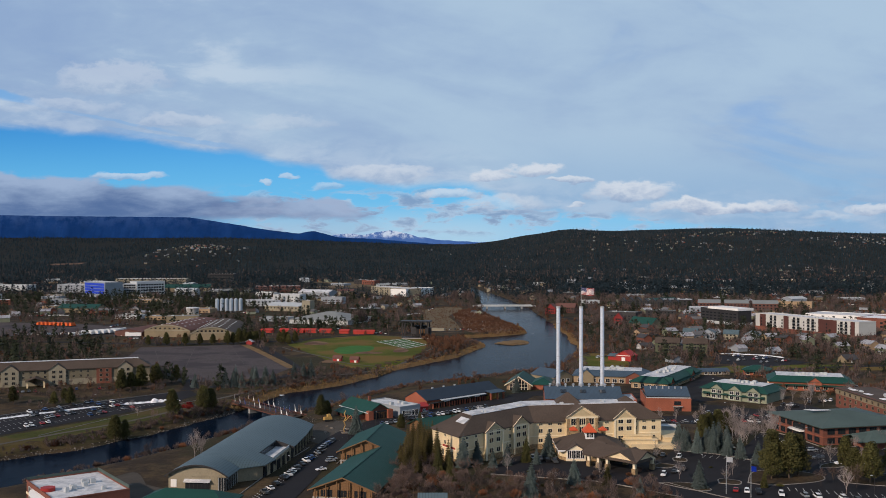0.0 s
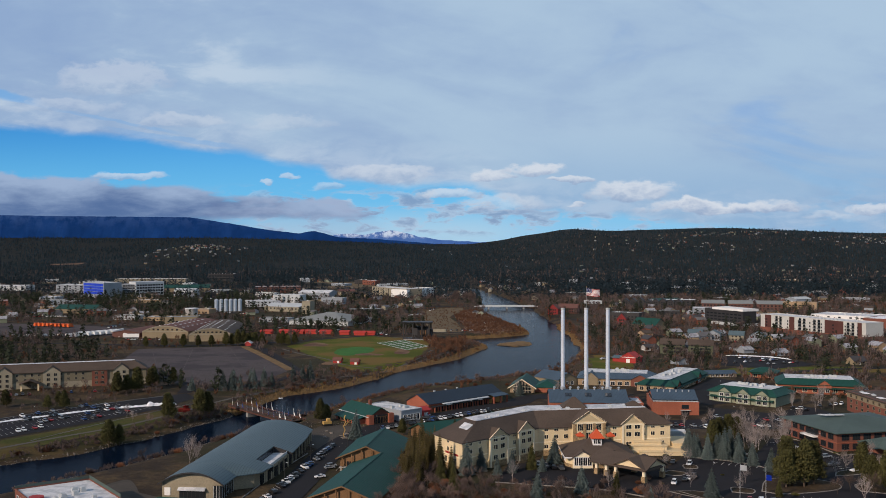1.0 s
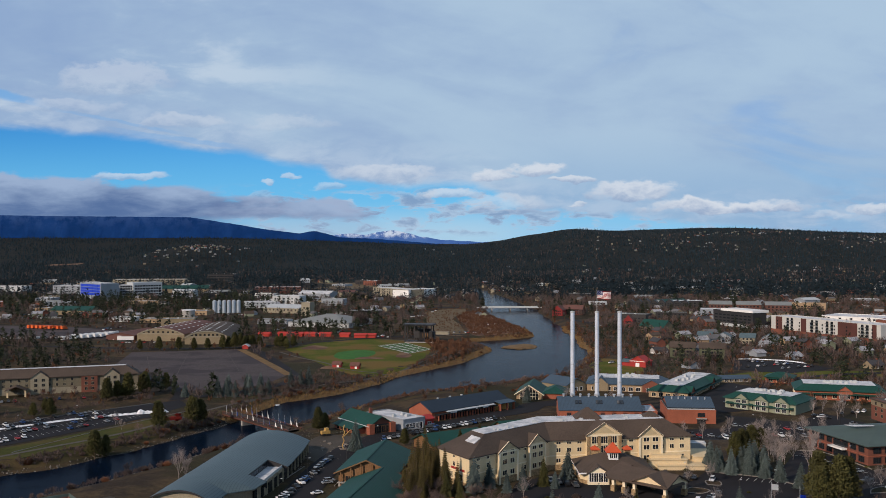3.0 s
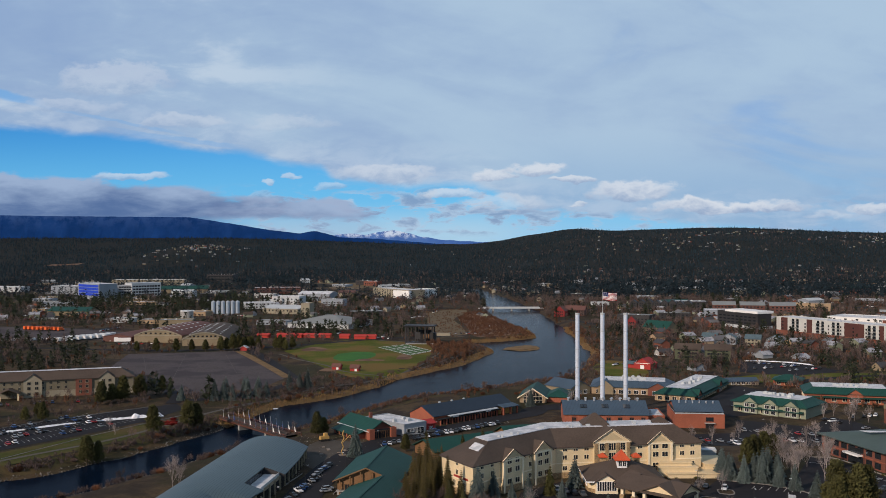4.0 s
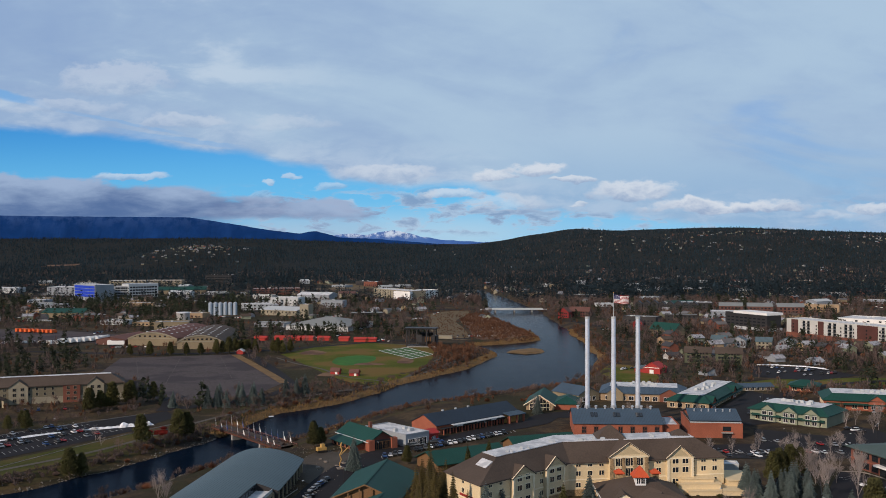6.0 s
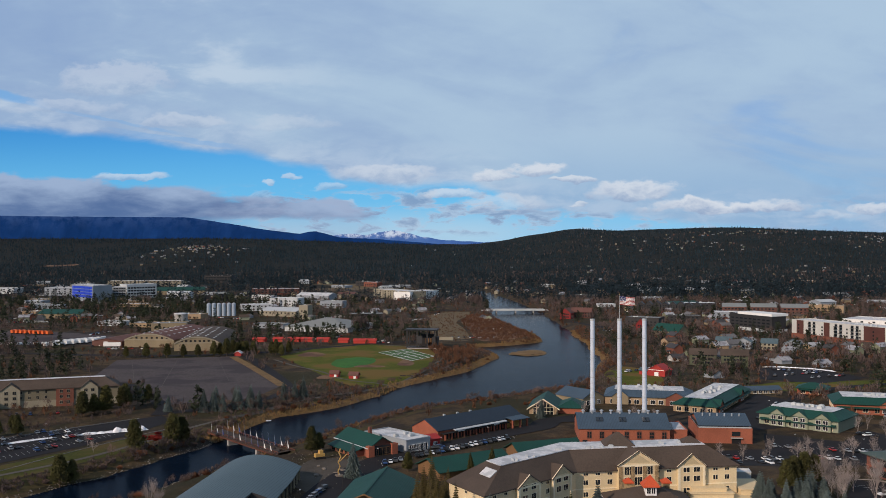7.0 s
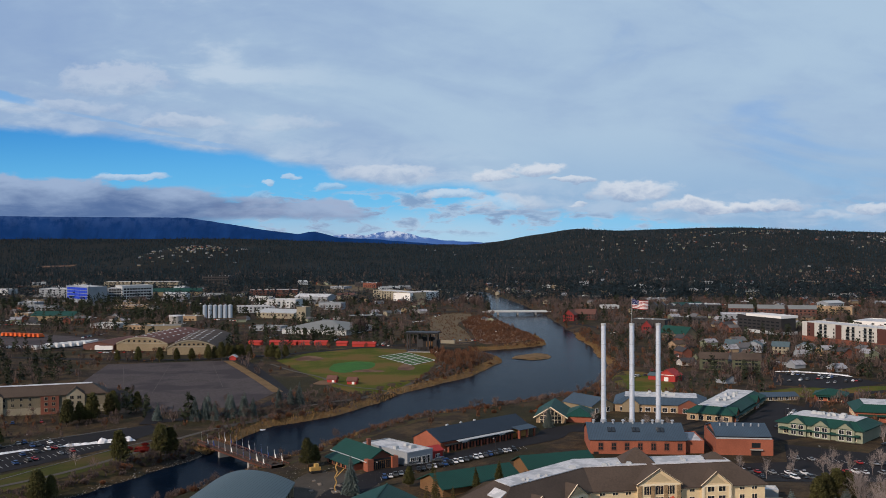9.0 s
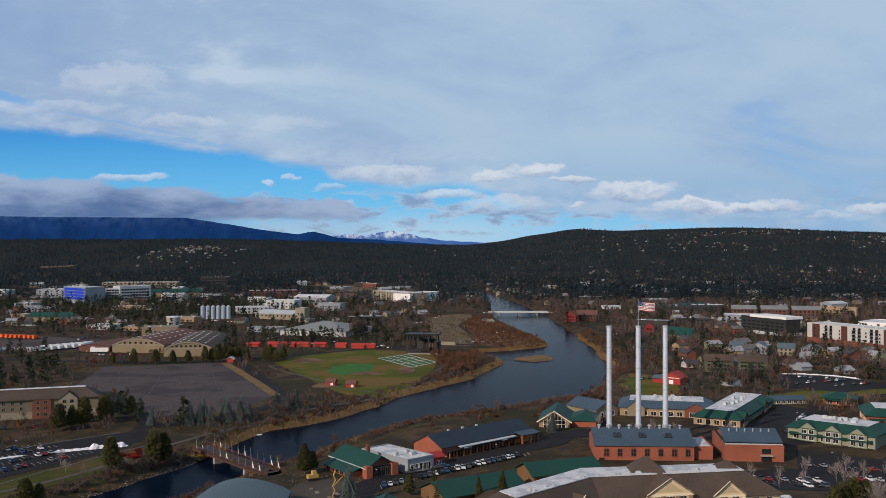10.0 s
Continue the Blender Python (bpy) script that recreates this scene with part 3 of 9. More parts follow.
def strip(name, pts, width, m, label, lift=0.16, category="road", n=8, kind="structure"):
    """A road or path of even width along a smooth line."""
    c = spline(pts, n)
    d = np.gradient(c, axis=0)
    d = d / (np.hypot(d[:, 0], d[:, 1])[:, None] + 1e-9)
    nrm = np.stack([-d[:, 1], d[:, 0]], -1) * width / 2
    g = Geo()
    rows = [(c - nrm), c, (c + nrm)]
    zs = [ground_z(r[:, 0], r[:, 1]) + lift for r in rows]
    for i in range(len(c) - 1):
        for a in (0, 1):
            g.face((*rows[a][i], zs[a][i]), (*rows[a][i + 1], zs[a][i + 1]), (*rows[a + 1][i + 1], zs[a + 1][i + 1]), (*rows[a + 1][i], zs[a + 1][i]))
    g.f = [tuple(reversed(q)) for q in g.f]
    return tagged(new(name, g.mesh(name, m)), label, category, kind=kind)


# ---- lots, lawns, roads ----
RINGS = []  # outlines kept free of trees
# darker copy of the winter lawn, with shade put into its colour
M["shade_lawn"] = mat("shaded_winter_lawn", (0.060, 0.066, 0.014), 0.95, dark=0.4, big=0.03, fine=0.9, other=(0.080, 0.060, 0.022), spec=0.1)
M["pitch"] = mat("pitch_turf", (0.050, 0.115, 0.035), 0.95, dark=0.2)


def zone(name, ring, m, label, lift=0.12, free=True, category="ground"):
    if free:
        RINGS.append(np.array(ring, float))
    return sheet(name, ring, M[m], label, lift, category=category)


def curve_ring(pts, n=5):
    return spline([*pts, pts[0]], n)[:-1]


zone("gravel_lot", [(-283, 930), (-187, 958), (-119, 778), (-128, 722), (-174, 697), (-200, 742), (-222, 792), (-262, 800)], "gravel", "wide bare gravel parking field", 0.1)
zone("car_park", [(-330, 478), (-252, 560), (-223, 600), (-178, 648), (-168, 660), (-158, 640), (-167, 602), (-189, 562), (-226, 504), (-275, 440)], "asphalt", "asphalt car park with painted bays", 0.14, category="car park")
zone("riverside_lawn", [(-164, 596), (-187, 557), (-223, 501), (-272, 436), (-255, 425), (-208, 474), (-176, 524), (-156, 562), (-148, 600)], "shade_lawn", "olive winter lawn beside the river", 0.1)
zone("festival_lawn", curve_ring([(-150, 955), (-112, 1046), (-68, 1052), (-22, 1014), (-16, 930), (-30, 830), (-58, 768), (-84, 800), (-105, 850)]), "lawn", "olive festival lawn", 0.12, category="lawn")
zone("turf", curve_ring([(-98, 930), (-82, 946), (-66, 936), (-66, 902), (-84, 874), (-98, 894)]), "turf", "green turf of the festival field", 0.2, category="lawn")
for c, a, b in (((-123, 968), 12, 20), ((-66, 884), 13, 9), ((-92, 820), 8, 12), ((-38, 905), 7, 22)):
    zone("bare_patch", curve_ring([(c[0] + a * k * math.cos(q), c[1] + b * k * math.sin(q)) for q, k in ((0, 1.0), (0.9, 0.8), (1.9, 1.1), (2.8, 0.9), (3.7, 1.1), (4.6, 0.8), (5.5, 1.0))]), "marsh", "worn brown patch in the lawn", 0.23, free=False)
zone("pitch", [(-66, 983), (-41, 1012), (-14.5, 952), (-34, 918)], "pitch", "marked green playing field", 0.26, category="pitch")
zone("bluff_car_park", [(84, 318), (84, 372), (88, 410), (100, 430), (118, 421), (130, 432), (150, 470), (158, 466), (166, 432), (214, 452), (250, 430), (250, 318)], "asphalt", "dark asphalt car park with planted islands", 0.14, category="car park")
zone("hotel_forecourt", [(19, 386), (24, 411), (40, 427), (50, 414), (60, 408), (66, 406), (80, 410), (87, 404), (84, 352), (62, 372), (48, 378), (34, 382)], "asphalt", "dark asphalt hotel forecourt", 0.16, category="car park")
zone("shop_car_park", [(108, 500), (112, 560), (146, 564), (158, 603), (190, 582), (214, 612), (226, 580), (224, 508), (150, 496)], "asphalt", "asphalt car park among the shops", 0.14, category="car park")
zone("shop_yard", [(150, 655), (196, 738), (212, 700), (206, 640), (192, 628), (158, 612), (146, 640)], "asphalt", "asphalt yard behind the shops", 0.14, category="car park")
zone("street_plaza", curve_ring([(-74, 505), (-66, 545), (-52, 544), (-38, 540), (-34, 520), (-42, 492), (-58, 482)]), "plaza", "stone-paved plaza by the footbridge", 0.15, category="plaza")
zone("hall_yard", curve_ring([(-120, 402), (-100, 388), (-84, 380), (-96, 366), (-128, 374), (-140, 400), (-132, 424)]), "plaza", "worn paved yard beside the hall", 0.13, category="plaza")
zone("east_car_park", [(220, 806), (240, 872), (284, 856), (300, 812), (256, 784)], "asphalt", "asphalt car park with a snow bank", 0.14, category="car park")
zone("right_meadow", curve_ring([(118, 770), (112, 830), (128, 880), (150, 860), (150, 800), (135, 770)]), "lawn", "olive meadow on the bank", 0.1, category="lawn")
zone("road_verge", [(196, 770), (226, 790), (300, 800), (360, 790), (360, 762), (290, 764), (210, 748)], "lawn", "olive verge beside the road", 0.1, category="lawn")
zone("truck_yard", [(-520, 1040), (-345, 1060), (-320, 1110), (-360, 1150), (-440, 1200), (-560, 1230)], "gravel", "grey yard with parked trucks", 0.1)
MARSH = [(32, 1085), (80, 1100), (89, 1135), (86, 1200), (72, 1298), (56, 1440), (30, 1440), (14, 1330), (22, 1220), (24, 1120)]
zone("marsh", curve_ring(MARSH), "marsh", "red-brown marsh scrub on the spit", 0.15, free=False, category="marsh")
zone("reed_bed", curve_ring([(28, 1500), (4, 1510), (-30, 1440), (-26, 1300), (-20, 1180), (-8, 1100), (18, 1095), (16, 1220), (8, 1330), (26, 1440)]), "drygrass", "pale dry grass meadow", 0.17, category="meadow")
zone("far_field", [(-330, 2150), (-120, 2120), (-120, 2400), (-330, 2420)], "drygrass", "pale dry field", 0.3, category="field")
zone("far_field", [(-1290, 3230), (-1180, 3230), (-1190, 3330), (-1300, 3330)], "marsh", "brown clearing in the woods", 1.6, category="field")
strip("street", [(-70, 330), (-62, 400), (-55, 470), (-46, 515), (-28, 552), (0, 578), (22, 602), (44, 622), (52, 640), (70, 652)], 15, M["asphalt"], "dark asphalt street between the halls", 0.2)
strip("street", [(52, 640), (90, 640), (120, 632), (150, 640), (200, 690), (230, 740), (300, 780), (420, 800)], 9, M["asphalt"], "dark asphalt road past the shops", 0.27)
strip("street", [(-170, 660), (-176, 690), (-205, 745), (-240, 790), (-330, 790), (-460, 760)], 9, M["asphalt"], "dark asphalt road by the hotel", 0.2)
strip("service_road", [(-195, 990), (-176, 948), (-150, 880), (-122, 800), (-112, 762), (-116, 728), (-140, 690), (-166, 668)], 9, M["asphalt"], "dark service road beside the gravel field", 0.22)
strip("berm", [(-190, 952), (-165, 893), (-140, 832), (-118, 776)], 7, M["reed"], "bare tan earth berm", 0.3, "berm")
strip("street", [(-520, 1010), (-400, 985), (-300, 965), (-190, 975), (-60, 1075), (20, 1100)], 10, M["asphalt"], "dark asphalt street", 0.2)
strip("footpath", [(-250, 430), (-200, 505), (-172, 545), (-152, 590), (-140, 625), (-118, 670), (-96, 712), (-60, 760), (-26, 830), (4, 905)], 3, M["path"], "pale riverside footpath", 0.24, "path")
strip("footpath", [(-150, 930), (-128, 890), (-100, 850), (-80, 810), (-50, 790), (-30, 830), (-10, 900)], 2.5, M["path"], "pale curving footpath", 0.28, "path")
strip("footpath", [(-70, 1050), (-20, 1016), (-6, 960), (-14, 900)], 3.0, M["path"], "pale curving footpath", 0.3, "path")
strip("street", [(150, 1330), (190, 1200), (230, 1050), (300, 930), (420, 860)], 9, M["asphalt"], "dark asphalt road", 0.2)
strip("street", [(-900, 1560), (-500, 1500), (-200, 1520), (60, 1545), (134, 1535), (300, 1500), (700, 1560)], 11, M["asphalt"], "dark asphalt road to the bridge", 0.25)
# golden reeds and stones along the water
for name, bank, s0, s1, wd, off in (("reed_edge", BANK_L, 30, 46, 7, 2), ("reed_edge", BANK_L, 47, 66, 9, 2), ("reed_edge", BANK_L, 66, 86, 9, 2), ("reed_edge", BANK_R, 58, 82, 7, -2),
                                    ("reed_edge", BANK_R, 32, 56, 4, -2)):
    c = bank[s0:s1]
    d = np.gradient(c, axis=0)
    nrm = np.stack([-d[:, 1], d[:, 0]], -1) / (np.hypot(d[:, 0], d[:, 1])[:, None] + 1e-9)
    strip(name, [tuple(p) for p in (c + nrm * off)], wd, M["reed"], "strip of dry golden reeds at the water", 0.35, "reeds", n=2)
M["bank_soil"] = mat("dry_bank_grass", (0.085, 0.062, 0.030), 0.95, dark=0.45, big=0.06, fine=0.7, other=(0.058, 0.052, 0.022), spec=0.1)
for bank, s0, s1, wd, off in ((BANK_R, 30, 58, 17, -12), (BANK_L, 22, 44, 13, 12), (BANK_L, 8, 24, 10, 8)):
    c = bank[s0:s1:2]
    d = np.gradient(c, axis=0)
    nrm = np.stack([-d[:, 1], d[:, 0]], -1) / (np.hypot(d[:, 0], d[:, 1])[:, None] + 1e-9)
    strip("bank_grass", [tuple(p) for p in (c + nrm * off)], wd, M["bank_soil"], "dry olive-brown grass on the river bank", 0.08, "grass", n=3)
zone("island", ISLAND, "reed", "small reedy island in the river", 0.35, category="island")



# ---- building kit ----
def site(a, b, z=None):
    """Local axes of a building: origin at its front left corner a, x along the front to b."""
    d = math.degrees(math.atan2(b[1] - a[1], b[0] - a[0]))
    if z is None:
        z = gz((a[0] + b[0]) / 2, (a[1] + b[1]) / 2)
    return pose(a[0], a[1], z, 0, 0, d), math.hypot(b[0] - a[0], b[1] - a[1])


WIN = {}


def window_meshes(w, h, frame_m, glass_m, bars):
    key = (w, h, frame_m.name, glass_m.name, bars)
    if key not in WIN:
        g = Geo()
        t = 0.14
        for y in (-0.12, 0.04):
            for e in (t, 0.0):
                g.v += [(-w / 2 - e, y, -e), (w / 2 + e, y, -e), (w / 2 + e, y, h + e), (-w / 2 - e, y, h + e)]
        for i in range(4):
            j = (i + 1) % 4
            g.f += [(i, j, 4 + j, 4 + i), (8 + j, 8 + i, 12 + i, 12 + j), (i, 8 + i, 8 + j, j), (4 + j, 12 + j, 12 + i, 4 + i)]
        for i in range(1, bars):
            x = -w / 2 + w * i / bars
            g.box(x - 0.05, x + 0.05, -0.08, 0.02, 0, h)
        p = Geo().box(-w / 2, w / 2, -0.04, 0.02, 0, h)
        WIN[key] = (g.mesh("window", frame_m), p.mesh("pane", glass_m))
    return WIN[key]


def window_row(parent, p, q, zs, n, w, h, frame_m=None, glass_m=None, bars=2, margin=2.0, panes=True):
    """Windows, each a part with its pane, along the wall from p to q (outside on the right of that way), at the sills zs."""
    p, q = Vector(p), Vector(q)
    d = q - p
    length = d.length
    fr, pa = window_meshes(w, h, frame_m or M["white_paint"], glass_m or M["glass"], bars)
    turn = math.degrees(math.atan2(d.y, d.x))
    for z in zs:
        for i in range(n):
            s = margin + (length - 2 * margin) * ((i + 0.5) / n)
            c = p + d * (s / length)
            win = part("window", fr if panes else pa, None, parent, at=pose(c.x, c.y, z, 0, 0, turn))
            if panes:
                part("pane", pa, None, win)


def roof_gable(w, d, z, rise, over=0.6, along="x", thick=0.3, x0=0.0, y0=0.0):
    g = Geo()
    if along == "x":
        m, o = d / 2, over
        s = rise / m
        for y, ym in ((y0 - o, y0 + m), (y0 + d + o, y0 + m)):
            pts = [(x0 - o, y, z - s * o), (x0 + w + o, y, z - s * o), (x0 + w + o, ym, z + rise), (x0 - o, ym, z + rise)]
            g.slab(pts if y < ym else pts[::-1], thick)
    else:
        m, o = w / 2, over
        s = rise / m
        for x, xm in ((x0 - o, x0 + m), (x0 + w + o, x0 + m)):
            pts = [(x, y0 - o, z - s * o), (xm, y0 - o, z + rise), (xm, y0 + d + o, z + rise), (x, y0 + d + o, z - s * o)]
            g.slab(pts if x < xm else pts[::-1], thick)
    return g


def gable_ends(w, d, z, rise, along="x", x0=0.0, y0=0.0, g=None):
    """The two wall triangles under a gable roof."""
    g = g or Geo()
    e = 0.3
    if along == "x":
        for x in (x0, x0 + w - e):
            tri = [(x, y0, z), (x, y0 + d, z), (x, y0 + d / 2, z + rise - 0.05)]
            n = len(g.v)
            g.v += tri + [(a + e, b, c) for a, b, c in tri]
            g.f += [(n + 2, n + 1, n), (n + 3, n + 4, n + 5), (n, n + 1, n + 4, n + 3), (n + 1, n + 2, n + 5, n + 4), (n + 2, n, n + 3, n + 5)]
    else:
        for y in (y0, y0 + d - e):
            tri = [(x0, y, z), (x0 + w, y, z), (x0 + w / 2, y, z + rise - 0.05)]
            n = len(g.v)
            g.v += tri + [(a, b + e, c) for a, b, c in tri]
            g.f += [(n, n + 1, n + 2), (n + 5, n + 4, n + 3), (n + 1, n, n + 3, n + 4), (n + 2, n + 1, n + 4, n + 5), (n, n + 2, n + 5, n + 3)]
    return g


def roof_hip(w, d, z, rise, over=0.8, x0=0.0, y0=0.0):
    a, b, c, e = x0 - over, x0 + w + over, y0 - over, y0 + d + over
    g = Geo()
    if w >= d:
        m = (e - c) / 2
        r1, r2 = (a + m, c + m, z + rise), (b - m, c + m, z + rise)
        g.face((a, c, z), (b, c, z), r2, r1).face((b, e, z), (a, e, z), r1, r2).face((b, c, z), (b, e, z), r2).face((a, e, z), (a, c, z), r1)
    else:
        m = (b - a) / 2
        r1, r2 = (a + m, c + m, z + rise), (a + m, e - m, z + rise)
        g.face((a, c, z), (b, c, z), r1).face((b, c, z), (b, e, z), r2, r1).face((b, e, z), (a, e, z), r2).face((a, e, z), (a, c, z), r1, r2)
    g.box(a, b, c, e, z - 0.35, z)
    return g


def inset(ring, d):
    """A plan outline (counter-clockwise) moved inwards by d."""
    out = []
    k = len(ring)
    for i in range(k):
        p, q, r = (Vector(ring[(i + j) % k]) for j in (-1, 0, 1))
        a, b = (q - p).normalized(), (r - q).normalized()
        na, nb = Vector((-a.y, a.x)), Vector((-b.y, b.x))
        m = (na + nb) / max(0.3, 1 + na.dot(nb))
        out.append(tuple(q + m * d))
    return out


def roof_skirt(ring, z, run, rise, over=0.7):
    """Sloping roof all round, flat on top: the slopes, and the inner outline."""
    lo, hi = inset(ring, -over), inset(ring, run)
    g = Geo()
    k = len(ring)
    for i in range(k):
        j = (i + 1) % k
        g.face((*lo[i], z), (*lo[j], z), (*hi[j], z + rise), (*hi[i], z + rise))
        g.face((*lo[j], z), (*lo[i], z), (*lo[i], z - 0.45), (*lo[j], z - 0.45))
    g.face(*[(*p, z - 0.45) for p in reversed(lo)])
    g.prism(inset(hi, 0.0), z + rise - 0.02, z + rise + 0.25)
    return g, hi


def roof_arch(w, d, z, rise, over=0.6, n=18, thick=0.35):
    """A barrel roof with its crest along y: one bent plate."""
    g = Geo()
    prof = [(-over + (w + 2 * over) * i / n, z + rise * (1 - (2 * i / n - 1) ** 2)) for i in range(n + 1)]
    k = n + 1
    for y in (-over, d + over):
        g.v += [(x, y, h) for x, h in prof] + [(x, y, h - thick) for x, h in prof]
    for i in range(n):
        g.f += [(i, i + 1, 2 * k + i + 1, 2 * k + i), (k + i + 1, k + i, 3 * k + i, 3 * k + i + 1), (k + i, k + i + 1, i + 1, i), (2 * k + i, 2 * k + i + 1, 3 * k + i + 1, 3 * k + i)]
    g.f += [(0, 2 * k, 3 * k, k), (n, k + n, 3 * k + n, 2 * k + n)]
    return g


def arch_ends(w, d, z, rise, n=14):
    g = Geo()
    for y in ((d - 0.3 if d else 0.0),):
        pts = [(w * i / n, z + (rise - 0.1) * (1 - (2 * i / n - 1) ** 2)) for i in range(n + 1)]
        m = len(g.v)
        k = len(pts)
        g.v += [(x, y, h) for x, h in pts] + [(x, y + 0.3, h) for x, h in pts]
        g.f += [tuple(m + i for i in reversed(range(k))), tuple(m + k + i for i in range(k))]
        g.f.append((m, m + k - 1, m + 2 * k - 1, m + k))
    return g


def rooftop_unit(parent, x, y, z, w=2.2, d=1.6, h=1.2):
    g = Geo().box(x - w / 2, x + w / 2, y - d / 2, y + d / 2, z, z + h).box(x - w / 3, x + w / 3, y - d / 3, y + d / 3, z + h, z + h + 0.25)
    return part("vent_unit", g, M["pale_grey"], parent, "grey rooftop air unit")


def flat_top(thing_ob, w, d, z, m, units=0, seed=0, x0=0.0, y0=0.0, para=0.6, wall=None):
    """Parapet, membrane and air units."""
    g = Geo()
    for a in ((x0 - 0.1, x0 + w + 0.1, y0 - 0.1, y0 + 0.35), (x0 - 0.1, x0 + w + 0.1, y0 + d - 0.35, y0 + d + 0.1),
              (x0 - 0.1, x0 + 0.35, y0 + 0.35, y0 + d - 0.35), (x0 + w - 0.35, x0 + w + 0.1, y0 + 0.35, y0 + d - 0.35)):
        g.box(*a, z, z + para)
    part("parapet", g, wall or M["pale_grey"], thing_ob)
    part("roof", Geo().box(x0 + 0.35, x0 + w - 0.35, y0 + 0.35, y0 + d - 0.35, z - 0.2, z + 0.12), m, thing_ob)
    r = random.Random(seed)
    for _ in range(units):
        rooftop_unit(thing_ob, x0 + w * r.uniform(0.12, 0.88), y0 + d * r.uniform(0.2, 0.8), z + 0.12, r.uniform(1.4, 3.2), r.uniform(1.2, 2.2), r.uniform(0.8, 1.6))


FOOT = []  # circles kept free of trees and houses


def keep_free(m, w, d, margin=3.0):
    """Cover a footprint with circles."""
    n = max(1, round(max(w, d) / max(4.0, min(w, d))))
    r = math.hypot(w / n if w > d else w, d / n if d >= w else d) / 2 * 0.92 + margin
    for i in range(n):
        p = m @ (Vector((w * (i + 0.5) / n, d / 2, 0)) if w > d else Vector((w / 2, d * (i + 0.5) / n, 0)))
        FOOT.append((p.x, p.y, r))


def block(name, a, b, d, h, wall, label, category="building", roof="flat", rise=3.0, roof_m=None, z=None, wins=(), units=0, over=0.6, run=5.0, group="", frame_m=None, panes=True, top_m=None):
    """A building of one block. wins: (side f r b l, count, sills, width, height)."""
    m, w = site(a, b, z)
    t = thing(name, m, label, category, group)
    keep_free(m, w, d)
    wm, rm = M[wall], M[roof_m] if roof_m else M["white_membrane"]
    body = Geo().box(0, w, 0, d, -1.5, h)
    if roof in ("gable_x", "gable_y"):
        gable_ends(w, d, h, rise, roof[-1], g=body)
    part("wall", body, wm, t)
    if roof == "flat":
        flat_top(t, w, d, h, rm, units, int(a[0] * 7 + a[1]), wall=wm)
    elif roof in ("gable_x", "gable_y"):
        part("roof", roof_gable(w, d, h, rise, over, roof[-1]), rm, t)
    elif roof == "hip":
        part("roof", roof_hip(w, d, h, rise, over), rm, t)
    elif roof == "arch":
        part("roof", roof_arch(w, d, h, rise, over), rm, t, smooth=False)
        part("end_wall", arch_ends(w, 0.0, h, rise), wm, t)
        part("end_wall", arch_ends(w, d, h, rise), wm, t)
    elif roof == "skirt":
        g, hi = roof_skirt([(0, 0), (w, 0), (w, d), (0, d)], h, run, rise, over)
        part("roof", g, rm, t)
        top = inset(hi, 0.3)
        part("flat_roof", Geo().prism(top, h + rise, h + rise + 0.3), top_m or M["white_membrane"], t, "white flat roof membrane")
        r = random.Random(int(a[0] + 3 * a[1]))
        for _ in range(units):
            rooftop_unit(t, w * r.uniform(0.3, 0.7), d * r.uniform(0.35, 0.65), h + rise + 0.3, r.uniform(1.5, 3), r.uniform(1.2, 2.2), r.uniform(0.8, 1.5))
    ends = {"f": ((0, 0, 0), (w, 0, 0)), "r": ((w, 0, 0), (w, d, 0)), "b": ((w, d, 0), (0, d, 0)), "l": ((0, d, 0), (0, 0, 0))}
    for side, n, sills, ww, wh in wins:
        window_row(t, *ends[side], sills, n, ww, wh, frame_m, panes=panes)
    return t, w


def cross_gable(t, x, w, depth, z0, z1, rise, wall_m, roof_m, out=1.2, over=0.5, label=""):
    """A gabled bay on a front: its wall stands out from y = 0, its roof runs back over the main roof."""
    g = Geo().box(x, x + w, -out, 0.2, z0, z1)
    gable_ends(w, 0.6, z1, rise, "y", x0=x, y0=-out, g=g)
    bay = part("bay", g, wall_m, t, label)
    part("bay_roof", roof_gable(w, depth + out, z1, rise, over, "y", 0.28, x0=x, y0=-out), roof_m, t)
    return bay


# ---- main hotel on the bluff ----
def inset_each(ring, ds):
    """A plan outline moved inwards, each edge by its own distance."""
    out = []
    k = len(ring)
    for i in range(k):
        p, q, r = (Vector(ring[(i + j) % k]) for j in (-1, 0, 1))
        a, b = (q - p).normalized(), (r - q).normalized()
        na, nb = Vector((-a.y, a.x)), Vector((-b.y, b.x))
        da, db = ds[i - 1], ds[i]
        det = na.x * nb.y - na.y * nb.x
        if abs(det) < 0.02:
            out.append(tuple(q + nb * db))
        else:
            out.append((q.x + (da * nb.y - db * na.y) / det, q.y + (na.x * db - nb.x * da) / det))
    return out


